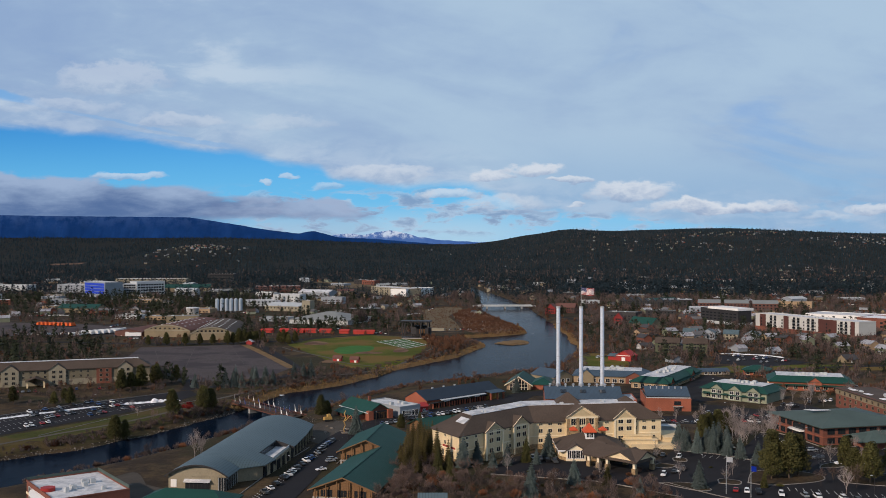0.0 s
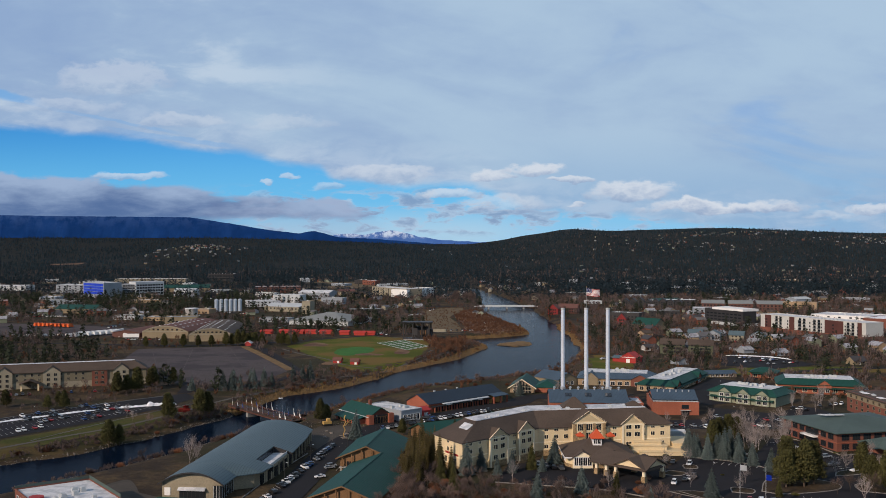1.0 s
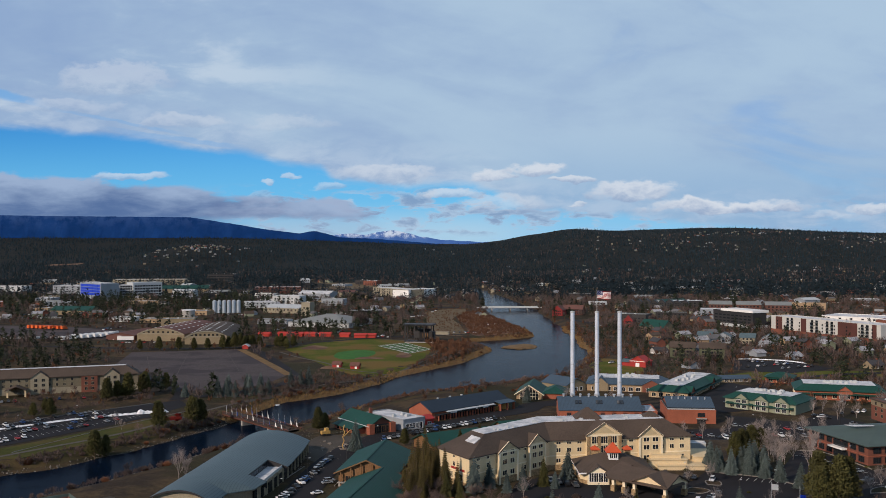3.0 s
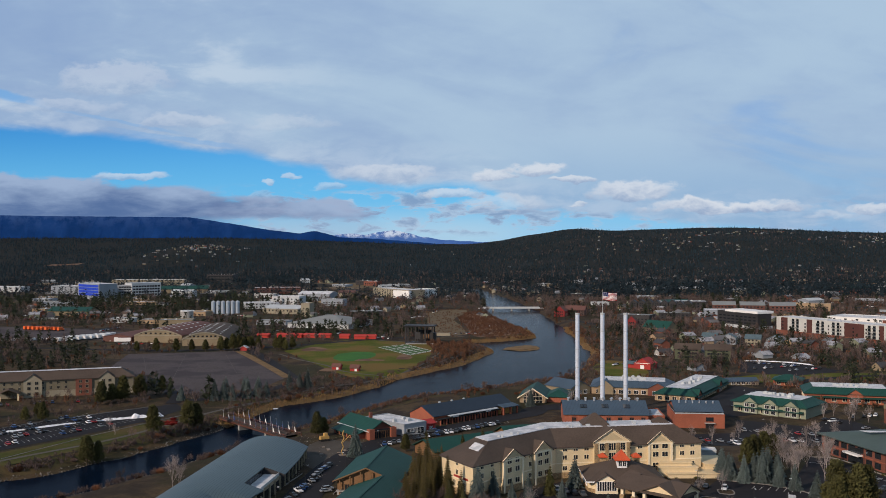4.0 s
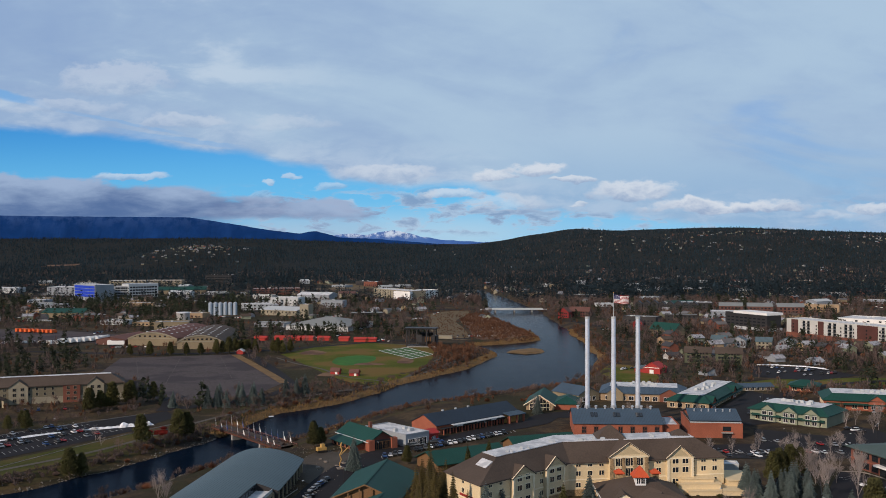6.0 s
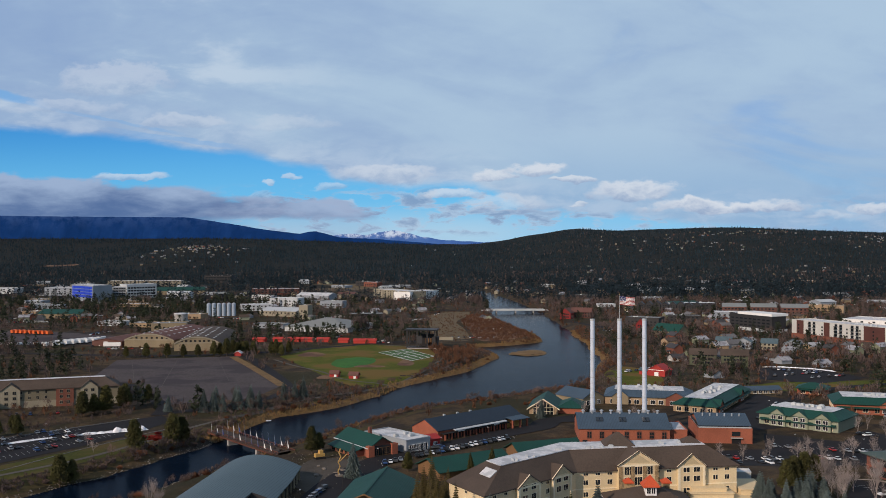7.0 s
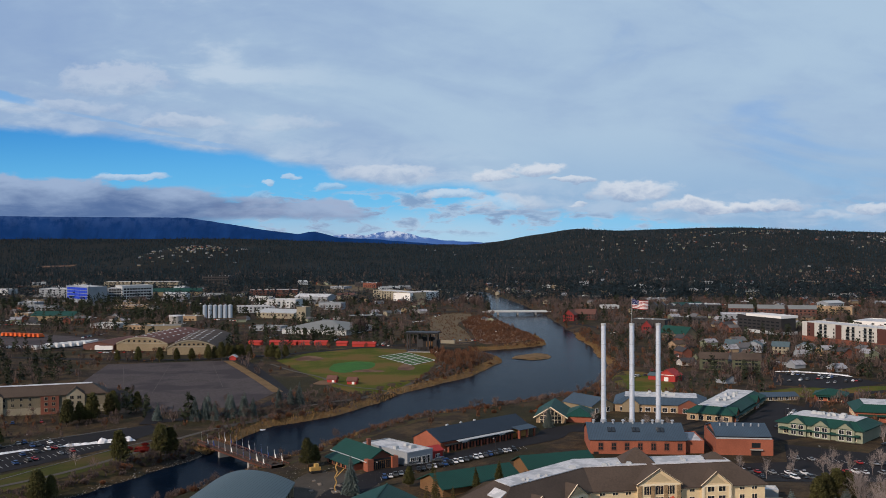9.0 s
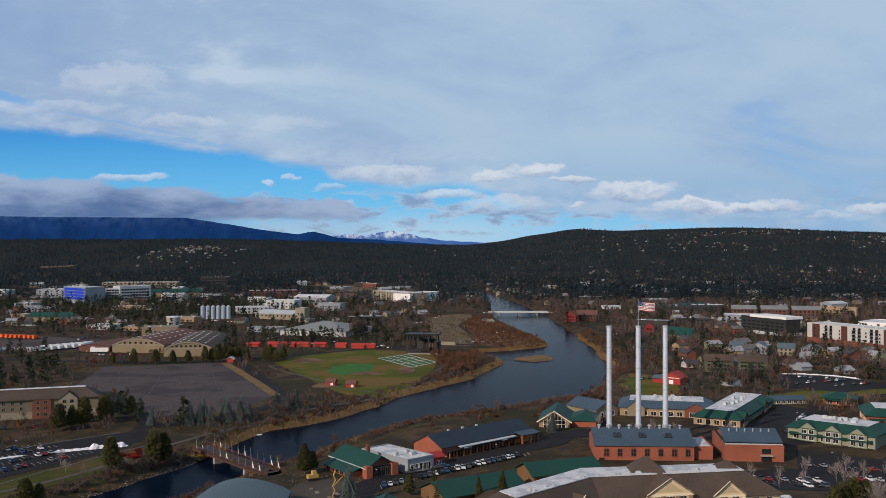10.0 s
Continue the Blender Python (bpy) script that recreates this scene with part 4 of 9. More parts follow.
def build_hotel():
    z0, ze, rise = 12.0, 24.0, 5.8
    ring = [(6.5, 400.5), (39.0, 433.0), (97.2, 443.0), (94.0, 467.0), (32.0, 458.5), (-4.5, 419.5)]
    t = thing("hotel", Matrix.Identity(4), "cream stucco three-storey hotel with brown shingle roof", "hotel")
    part("wall", Geo().prism(ring, z0 - 3, ze - 0.1), M["cream"], t, "cream stucco wall")
    band = Geo()
    for z, h, o in ((ze - 0.85, 0.55, 0.2), (z0 + 5.5, 0.4, 0.15)):
        band.prism(inset(ring, -o), z, z + h)
    part("trim_band", band, M["cream_trim"], t, "pale cream trim band")
    part("plinth", Geo().prism(inset(ring, -0.2), z0 - 3, z0 + 2.2), M["fieldstone"], t, "rough fieldstone plinth")
    lo, hi = inset(ring, -0.9), inset_each(ring, [5.4, 6.4, 8.5, 7.0, 7.0, 11.6])
    g = Geo()
    for i in range(6):
        j = (i + 1) % 6
        g.face((*lo[i], ze), (*lo[j], ze), (*hi[j], ze + rise), (*hi[i], ze + rise))
        g.face((*lo[j], ze), (*lo[i], ze), (*lo[i], ze - 0.4), (*lo[j], ze - 0.4))
    g.face(*[(*p, ze - 0.4) for p in reversed(lo)])
    g.prism(hi, ze + rise - 0.02, ze + rise + 0.15)
    part("roof", g, M["brown_shingle"], t, "brown shingle roof slopes")
    top = inset(hi, 0.4)
    zt = ze + rise + 0.35
    part("flat_roof", Geo().prism(top, ze + rise, zt), M["white_membrane"], t, "white flat roof membrane")
    r = random.Random(4)
    A, B, C = Vector((14, 418)), Vector((36, 440.5)), Vector((84, 453))
    for i in range(16):
        q = A.lerp(B, r.uniform(0.1, 0.95)) if r.random() < 0.4 else B.lerp(C, r.random())
        rooftop_unit(t, q.x + r.uniform(-1, 1), q.y + r.uniform(-1, 1.5), zt, r.uniform(0.8, 1.8), r.uniform(0.7, 1.4), r.uniform(0.35, 0.8))
    # white skylight in the end slope
    e = (Vector(ring[0]) - Vector(ring[5])).normalized()
    n = Vector((-e.y, e.x))
    mid = (Vector(ring[0]) + Vector(ring[5])) / 2 + e * 1.0
    sk = []
    for u, v in ((-3.0, 6.2), (3.4, 6.2), (2.6, 9.4), (-3.8, 9.4)):
        q = mid + e * u + n * v
        sk.append((q.x, q.y, ze + rise * v / 11.6 + 0.45))
    part("skylight", Geo().slab(sk, 0.7), M["white_membrane"], t, "white flat skylight box")
    sills = [z0 + 3.0, z0 + 7.1, z0 + 10.3]
    wf = M["cream_trim"]
    P = [Vector((*p, 0)) for p in ring]
    window_row(t, P[1], P[2], sills, 13, 1.7, 1.6, wf, margin=1.5)
    window_row(t, P[5], P[0], sills[1:], 1, 1.5, 1.6, wf, margin=8)
    window_row(t, P[5], P[0], [z0 + 2.4], 4, 1.6, 2.4, wf, margin=4)
    window_row(t, P[0], P[1], sills, 8, 1.5, 1.6, wf, margin=2)
    window_row(t, P[2], P[3], sills, 3, 1.7, 1.6, wf)
    # gabled bays on the fronts of the long block and of the end wing
    for (pa, pb), bays in (((P[1], P[2]), ((14.9, 14.3, 26.0, 4.7, 1.8), (36.8, 10.0, 24.6, 4.2, 1.0))), ((P[0], P[1]), ((14.5, 11.0, 24.0, 3.4, 1.3), (32.0, 10.0, 24.3, 3.6, 1.3)))):
        m, w = site((pa.x, pa.y), (pb.x, pb.y), 0)
        for x, bw, zb, up, out in bays:
            bay = thing("gable_bay", m, "", "")
            bay.parent = t
            g = Geo().box(x, x + bw, -out, 0.2, z0 - 1, zb)
            gable_ends(bw, 0.6, zb, up, "y", x0=x, y0=-out, g=g)
            part("bay_wall", g, M["cream"], bay)
            k, c = 0.6, x + bw / 2
            tri = Geo().face((c - bw * 0.5 * k, -out - 0.04, zb + 0.4), (c + bw * 0.5 * k, -out - 0.04, zb + 0.4), (c, -out - 0.04, zb + 0.4 + up * k))
            part("gable_panel", tri, M["tan_panel"], bay, "tan gable panel")
            rake = Geo()
            for s in (-1, 1):
                rake.slab([(c + s * (bw / 2 + 0.5), -out - 0.35, zb - 0.2), (c, -out - 0.35, zb + up + 0.05), (c, -out - 0.05, zb + up + 0.05), (c + s * (bw / 2 + 0.5), -out - 0.05, zb - 0.2)][::s], 0.55)
            part("rake_board", rake, M["cream_trim"], bay)
            part("bay_roof", roof_gable(bw, 8.5 + out, zb, up, 0.6, "y", 0.28, x0=x, y0=-out), M["brown_shingle"], bay)
            big = bw > 14
            part("bay_band", Geo().box(x - 0.1, x + bw + 0.1, -out - 0.16, -out + 0.1, zb - 0.7, zb - 0.15), M["cream_trim"], bay)
            for i in range(4 if big else 2):
                sx = x + (bw - 1.3) * i / 3 if big else x + (bw - 0.8) * i
                part("pier", Geo().box(sx, sx + (1.3 if big else 0.8), -out - 0.3, -out + 0.1, z0 - 1, zb - 0.7), M["fieldstone"] if big else M["cream_trim"], bay, "fieldstone pier" if big else "")
            part("stone_base", Geo().box(x - 0.1, x + bw + 0.1, -out - 0.2, -out + 0.1, z0 - 1, z0 + 2.4), M["fieldstone"], bay)
            if big:
                window_row(bay, (x + 1.3, -out, 0), (x + bw - 1.3, -out, 0), [z0 + 2.6, z0 + 6.8, z0 + 10.4], 3, 2.7, 2.7, wf, margin=0.2, bars=3)
            else:
                window_row(bay, (x, -out, 0), (x + bw, -out, 0), sills, 2, 2.3, 1.8, wf, margin=1.2)
    # tower roof behind the big gable
    part("tower_roof", roof_hip(15.0, 14.0, 28.2, 6.2, 0.4, x0=48.8, y0=442.6), M["brown_shingle"], t)
    part("tower_roof", roof_hip(9.0, 8.0, 29.4, 2.8, 0.2, x0=78.6, y0=449.2), M["brown_shingle"], t)
    # lobby wing under its own hip roof
    lob = thing("lobby", pose(48.5, 410.0, z0), "", "")
    lob.parent = t
    ground_plan = [(0.0, 3.0), (2.0, 0.0), (27.0, 0.0), (27.0, 27.0), (0.0, 24.0)]
    part("lobby_wall", Geo().prism(ground_plan, -2, 4.5), M["cream"], lob)
    part("lobby_plinth", Geo().prism(inset(ground_plan, -0.2), -2, 1.5), M["fieldstone"], lob)
    part("lobby_roof", roof_hip(27, 22, 4.6, 5.4, 1.0), M["brown_shingle"], lob)
    part("lobby_fascia", Geo().box(-1.05, 28.05, -1.1, -0.95, 4.1, 4.6).box(-1.1, -0.95, -1.0, 22, 4.1, 4.6), M["white_paint"], lob)
    gb = Geo().box(2.2, 10.2, -1.2, 0.2, -1, 4.7)
    gable_ends(8.0, 0.6, 4.7, 2.4, "y", x0=2.2, y0=-1.2, g=gb)
    part("lobby_gable", gb, M["cream_trim"], lob)
    part("lobby_gable_roof", roof_gable(8.0, 9, 4.7, 2.4, 0.5, "y", 0.28, x0=2.2, y0=-1.2), M["brown_shingle"], lob)
    window_row(lob, (2.4, -1.2, 0), (10.0, -1.2, 0), [1.3], 4, 1.5, 3.2, M["white_paint"], margin=0.3)
    window_row(lob, (0, 21, 0), (0, 3.5, 0), [1.6], 5, 1.5, 2.2, M["white_paint"], margin=1.0)
    part("lantern", Geo().box(11.2, 14.8, 6.2, 9.8, 7.0, 11.0), M["white_paint"], lob, "white lantern")
    window_row(lob, (11.4, 6.2, 0), (14.6, 6.2, 0), [8.5], 2, 1.2, 1.8, M["white_paint"], bars=2, margin=0.1)
    part("lantern_roof", roof_hip(3.8, 3.8, 11.0, 3.4, 0.9, x0=11.1, y0=6.1), M["red_roof"], lob, "orange-red pyramid roof")
    for x in (6.4, 19.0):
        part("dormer", Geo().box(x, x + 2.2, 15.5, 19.5, 7.4, 10.0), M["fieldstone"], lob)
        part("dormer_awning", roof_hip(2.8, 3.2, 10.0, 1.3, 0.3, x0=x - 0.3, y0=15.2), M["red_roof"], lob, "red awning")
    # entrance canopy on stone columns, turned towards the drive
    cm = pose(64.2, 394.0, z0, 0, 0, -44.0)
    can = thing("entrance_canopy", cm, "", "")
    can.parent = t
    part("canopy_roof", roof_gable(14.3, 10, 5.4, 3.2, 0.9, "y", 0.45), M["brown_shingle"], can)
    part("canopy_link", roof_gable(24.0, 14, 5.4, 3.2, 0.9, "x", 0.45, x0=-9.7), M["brown_shingle"], can)
    cg = Geo()
    gable_ends(14.3, 0.5, 5.3, 3.0, "y", g=cg)
    part("canopy_gable", cg, M["cream"], can)
    cg = Geo()
    gable_ends(0.6, 14, 5.3, 3.0, "x", g=cg, x0=13.7)
    part("side_gable", cg, M["cream"], can)
    part("canopy_beam", Geo().box(-9, 14.3, -0.2, 0.5, 4.5, 5.3).box(13.6, 14.3, 0.5, 14, 4.5, 5.3).box(-9, 14.3, 13.5, 14, 4.5, 5.3), M["cream_trim"], can)
    part("ceiling_panel", Geo().box(-9, 13.6, 0.5, 13.5, 4.9, 5.1), M["cream_trim"], can)
    for x, y in ((0.9, 0.6), (13.4, 0.6), (0.9, 13.2), (13.4, 13.2), (-3.4, 0.6), (-8.0, 0.6)):
        col = part("column", Geo().box(x - 0.85, x + 0.85, y - 0.85, y + 0.85, -1, 2.4), M["fieldstone"], can, "fieldstone column base")
        part("shaft", Geo().box(x - 0.55, x + 0.55, y - 0.55, y + 0.55, 2.4, 4.9), M["cream_trim"], col)
    part("link_roof", Geo().slab([(57.0, 409.2, z0 + 4.8), (58.5, 399.2, z0 + 5.2), (67.0, 407.0, z0 + 8.0), (64.0, 413.0, z0 + 8.2)], 0.35), M["brown_shingle"], t)
    # stepped terraces at the far end
    for i, (x0, x1, y0, y1, h) in enumerate(((82, 102, 433, 444.5, 1.6), (79, 94, 435, 444, 3.6), (80, 92, 437, 443.5, 5.0), (98, 107, 440, 456, 3.6))):
        part("terrace", Geo().box(x0, x1, y0, y1, z0 - 3, z0 + h).box(x0 - 0.3, x1 + 0.3, y0 - 0.3, y1, z0 + h, z0 + h + 0.35), M["cream"], t, "pale stepped terrace wall")
    # red sign strokes on the end wall
    m, w = site(ring[5], ring[0], z0)
    sg = thing("wall_sign", m, "", "")
    sg.parent = t
    for i in range(9):
        if i != 5:
            part("sign_bar", Geo().box(9 + i * 1.1, 9.85 + i * 1.1, -0.18, -0.05, 6.0, 6.8), M["red_paint"], sg, "red sign stroke")


build_hotel()


# ---- powerhouse with three stacks ----
def build_powerhouse():
    t, w = block("brick_powerhouse", (60.4, 583.0), (104.6, 580.5), 32, 8.4, "brick", "red brick powerhouse with blue metal roof", "building", "gable_x", 5.0, "blue_metal", z=2.6, over=0.7)
    arch = M["cream_trim"]
    for i in range(7):
        x = 4 + i * 6.1
        win = part("window", Geo().box(x, x + 2.0, -0.06, 0.04, 3.4, 6.4), M["glass"], t)
        g = Geo().box(x - 0.25, x, -0.14, 0.04, 3.0, 6.6).box(x + 2.0, x + 2.25, -0.14, 0.04, 3.0, 6.6).box(x - 0.3, x + 2.3, -0.2, 0.04, 3.0, 3.35)
        for k in range(8):
            q0, q1 = math.pi * k / 8, math.pi * (k + 1) / 8
            c0 = (x + 1 + 1.25 * math.cos(q0), 6.5 + 0.7 * math.sin(q0))
            c1 = (x + 1 + 1.25 * math.cos(q1), 6.5 + 0.7 * math.sin(q1))
            g.face((c1[0], -0.14, c1[1]), (c0[0], -0.14, c0[1]), (x + 1, -0.14, 6.4))
        g.box(x + 0.93, x + 1.07, -0.1, 0.02, 3.4, 6.4).box(x, x + 2, -0.1, 0.02, 4.8, 4.95)
        part("frame", g, M["brick_dark"], win)
    part("door", Geo().box(1.6, 4.0, -0.12, 0.05, -1, 2.4), M["black_paint"], t)
    part("cornice", Geo().box(-0.3, w + 0.3, -0.35, 0.1, 7.7, 8.2), M["brick_dark"], t)
    for x in (9, 20.5, 32):
        s = Vector((0, 16, 5.0)).normalized()
        for k in range(2):
            a = x + k * 1.9
            sk = Geo().slab([(a, 6.5, 8.4 + 6.5 * 5 / 16 + 0.35), (a + 1.6, 6.5, 8.4 + 6.5 * 5 / 16 + 0.35), (a + 1.6, 10.5, 8.4 + 10.5 * 5 / 16 + 0.35), (a, 10.5, 8.4 + 10.5 * 5 / 16 + 0.35)], 0.3)
            part("skylight", sk, M["glass"], t, "dark skylight")
    for i in range(9):
        x = 3 + i * 4.7
        g = Geo().tube((x, 15.2, 13.0), (x, 15.2, 14.4), 0.55, 0.55, 8).tube((x, 15.2, 14.4), (x, 15.2, 14.9), 1.0, 0.5, 8)
        part("roof_vent", g, M["steel"], t, "galvanised roof ventilator")
    # lower wing with a white roof
    wing = thing("side_wing", pose(w, 3, 0), "", "")
    wing.parent = t
    part("wing_wall", Geo().box(0, 9.0, 0, 24, -1.5, 6.8), M["brick"], wing)
    flat_top(wing, 9.0, 24, 6.8, M["white_membrane"], 2, 3, wall=M["brick"])
    lo = thing("rear_hall", pose(4, 32, 0), "", "")
    lo.parent = t
    part("hall_wall", Geo().box(0, 40, 0, 10, -1.5, 6), M["brick"], lo)
    part("hall_roof", Geo().slab([(-0.5, 0, 9.2), (40.5, 0, 9.2), (40.5, 10.6, 6.4), (-0.5, 10.6, 6.4)], 0.3), M["blue_metal"], lo)
    # stacks stand in the rear hall
    for x, y in ((69.8, 602), (83.6, 602), (96.4, 602)):
        st = thing("smokestack", pose(x, y, 3.2), "tall silver painted steel smokestack", "smokestack", "three stacks of the powerhouse")
        sg = Geo()
        n = 24
        sg.tube((0, 0, 0), (0, 0, 60), 1.30, 1.16, n, False)
        part("shaft", sg, M["silver"], st, smooth=True)
        part("rim", Geo().tube((0, 0, 59.2), (0, 0, 60.2), 1.26, 1.26, n), M["pale_grey"], st, "grey rim band")
        part("collar", Geo().tube((0, 0, 9), (0, 0, 13.6), 1.7, 1.5, n), M["steel"], st, "steel roof collar")
        for zz in (20, 30, 40, 50):
            part("band", Geo().tube((0, 0, zz), (0, 0, zz + 0.25), 1.36 - 0.0023 * zz, 1.36 - 0.0023 * zz, n), M["steel"], st)


build_powerhouse()


def build_flag():
    t = thing("flagpole", pose(83.6, 602, 63.3), "tall pole with a waving striped flag on the middle stack", "flag")
    part("pole", Geo().tube((0, 0, -2), (0, 0, 12.6), 0.14, 0.08, 8), M["pale_grey"], t)
    part("ball", Geo().tube((0, 0, 12.6), (0, 0, 13.0), 0.22, 0.05, 8), M["yellow"], t)
    fw, fh, rows, n = 7.8, 4.4, 13, 14

    def at(u, v):
        return (0.2 + u * fw, 0.55 * math.sin(u * 7.0) * u, 11.6 - v * fh - 0.5 * u + 0.18 * math.sin(u * 6 + 1))
    for k in range(rows):
        g = Geo()
        u0 = 0.4 if k < 7 else 0.0
        for i in range(n):
            a, b = u0 + (1 - u0) * i / n, u0 + (1 - u0) * (i + 1) / n
            p = [at(a, (k + 1) / rows), at(b, (k + 1) / rows), at(b, k / rows), at(a, k / rows)]
            g.face(*p)
        part("stripe", g, M["red_paint"] if k % 2 == 0 else M["white_paint"], t, "red stripe" if k % 2 == 0 else "white stripe")
    g = Geo()
    for i in range(6):
        a, b = 0.4 * i / 6, 0.4 * (i + 1) / 6
        g.face(at(a, 7 / 13), at(b, 7 / 13), at(b, 0), at(a, 0))
    part("canton", g, M["navy"], t, "dark blue canton")
    g = Geo()
    for r in range(5):
        for c in range(6):
            x, y, z = at(0.03 + 0.37 * (c + 0.3) / 6, (r + 0.7) * 7 / 13 / 5.4)
            g.box(x, x + 0.16, y - 0.05, y + 0.05, z - 0.16, z)
    part("stars", g, M["white_paint"], t, "white stars")


M["navy"] = mat("navy_cloth", (0.02, 0.03, 0.12), 0.9)
build_flag()

# brick block beside the powerhouse, with a raised metal roof
t, w = block("brick_annex", (118.4, 580.0), (144.2, 577.4), 34, 7.2, "brick", "square red brick hall with raised blue roof", z=3.6, roof="flat", units=0)
part("clerestory", Geo().box(1.0, w - 1.0, 2.5, 31.5, 7.3, 9.0), M["dark_clad"], t, "dark clerestory strip")
part("clerestory_rail", Geo().box(0.3, w - 0.3, 0.8, 1.2, 7.8, 8.3), M["pale_grey"], t)
part("upper_roof", roof_gable(w - 2, 29, 9.2, 3.4, 0.8, "x", 0.35, x0=1, y0=2.5), M["blue_metal"], t, "blue-grey metal roof")
for i in range(6):
    part("roof_vent", Geo().tube((4 + i * 3.6, 13, 11), (4 + i * 3.6, 13, 12.9), 0.4, 0.4, 8), M["steel"], t)
part("side_gable", gable_ends(w - 2, 29, 9.0, 3.3, "x", x0=1, y0=2.5), M["brick"], t)
part("door", Geo().box(16, 20.5, -0.15, 0.1, -1, 2.8), M["black_paint"], t)
part("door_hood", Geo().box(15.5, 21, -1.4, 0.0, 3.0, 3.4), M["concrete"], t)
part("window", Geo().box(16.2, 20.2, -0.1, 0.1, 4.0, 6.2), M["glass"], t)

# long shop with a sloped front
t, w = block("brick_shop", (-9.5, 586.0), (35.5, 629.0), 19, 5.6, "brick", "long brick shop with dark blue metal roof", z=3.6, roof="gable_x", rise=4.6, roof_m="navy_metal")
ca = Geo().slab([(10, -2.6, 4.7), (w - 14, -2.6, 4.7), (w - 14, 0.0, 5.1), (10, 0.0, 5.1)], 0.3)
part("canopy", ca, M["pale_grey"], t, "pale metal shopfront canopy")
part("low_roof", Geo().slab([(2, -2.4, 3.7), (w - 12, -2.4, 3.7), (w - 12, 0.0, 3.9), (2, 0.0, 3.9)], 0.3), M["dark_clad"], t, "dark porch roof")
for x in (w - 12, w - 6.4, w - 0.9):
    part("arcade_pier", Geo().box(x, x + 0.9, -4.6, -3.7, -1, 5.2), M["brick"], t)
# orange light inside the arcade, painted as an ochre wall
part("arcade_wall", Geo().box(w - 11.8, w - 0.1, -0.2, 0, -1, 4.8), M["yellow"], t, "arcade wall coloured ochre as if lit")
part("end_bay_roof", Geo().slab([(w - 12.5, -5.2, 5.1), (w + 0.6, -5.2, 5.1), (w + 0.6, 0.4, 6.1), (w - 12.5, 0.4, 6.1)], 0.3), M["blue_metal"], t)
for i in range(12):
    x = 3 + i * 4.4
    part("column", Geo().box(x, x + 0.7, -2.3, -1.6, -1, 3.7), M["brick"], t)
    sw = part("shop_window", Geo().box(x + 0.9, x + 4.0, -0.1, 0.05, 0.2, 3.2), M["glass"], t)
    part("mullion", Geo().box(x + 2.4, x + 2.55, -0.16, 0.05, 0.2, 3.2), M["black_paint"], sw)
for x, k in ((12, 7), (38, 6)):
    for i in range(k):
        part("sign_bar", Geo().box(x + i * 0.7, x + i * 0.7 + 0.45, -2.52, -2.4, 3.75, 4.35), M["white_paint"], t, "pale sign stroke")
for i in range(3):
    part("roof_vent", Geo().box(14 + i * 9.5, 15 + i * 9.5, 10.2, 11.2, 9.4, 10.6), M["pale_grey"], t)

# green pavilion with a glazed gable
t, w = block("green_pavilion", (42.5, 664.0), (58.5, 661.0), 30, 5.0, "brick_tan", "low brick pavilion with green roof and glazed gable", z=3.0, roof="gable_y", rise=5.0, roof_m="green_metal", over=1.2)
fr = Geo()
for i in range(7):
    x = 2.2 + i * 1.95
    hgt = 4.6 + (1 - abs(i - 3) / 3.5) * 4.0
    fr.box(x - 0.12, x + 0.12, -0.3, 0.0, -0.5, hgt)
fr.box(2, 14.2, -0.3, 0.0, 2.6, 2.85).box(2, 14.2, -0.3, 0, 4.8, 5.05)
gl = part("glazing", Geo().face((2.2, -0.12, -0.5), (14, -0.12, -0.5), (14, -0.12, 4.8), (8.1, -0.12, 8.8), (2.2, -0.12, 4.8)), M["glass"], t, "tall gable glazing")
part("glazing_frame", fr, M["cream_trim"], gl)
rk = Geo()
for s in (-1, 1):
    rk.slab([(8.1 + s * 9.4, -1.5, 4.2), (8.1, -1.5, 10.1), (8.1, -1.1, 10.1), (8.1 + s * 9.4, -1.1, 4.2)][::s], 0.6)
part("rake_board", rk, M["cream_trim"], t)
part("side_hall", Geo().box(16.3, 30, 4, 26, -1, 4.6), M["brick"], t)
part("side_roof", roof_hip(14, 22, 4.6, 3.6, 0.9, x0=16.3, y0=4), M["green_metal"], t)

# restaurant with a long green roof and a white flat part
t, w = block("green_roof_shop", (-41.0, 548.0), (-29.5, 556.0), 31, 4.8, "brick_dark", "brick restaurant with long green metal roof", z=3.8, roof="gable_y", rise=4.2, roof_m="green_metal", over=0.8)
part("corner_pier", Geo().box(-0.8, 2.2, -1.6, 1.4, -1, 5.4), M["brick"], t)
part("corner_pier", Geo().box(w - 2.2, w + 0.8, -1.6, 1.4, -1, 5.4), M["brick"], t)
part("dark_gable", Geo().prism([(2.2, -0.3), (w - 2.2, -0.3), (w - 2.2, 0.0), (2.2, 0.0)], -0.5, 5.0), M["dark_clad"], t)
window_row(t, (2.4, -0.3, 0), (w - 2.4, -0.3, 0), [0.6], 4, 2.2, 3.4, M["wood"], margin=0.4)
window_row(t, (-5.4, 27, 0), (-5.4, 4, 0), [0.5], 5, 2.6, 2.0, M["wood"], margin=1.5)
part("lean_to_wall", Geo().box(-5.4, 0, 4, 27, -1, 2.9), M["brick"], t)
part("lean_to_roof", Geo().slab([(-6.6, 27.8, 2.6), (-6.6, 3.2, 2.6), (0.1, 3.2, 4.6), (0.1, 27.8, 4.6)], 0.25), M["green_metal"], t)
part("roof_edge", Geo().box(-1.0, -0.7, -0.8, 31.8, 4.1, 4.5), M["pale_grey"], t, "pale metal eave edge")
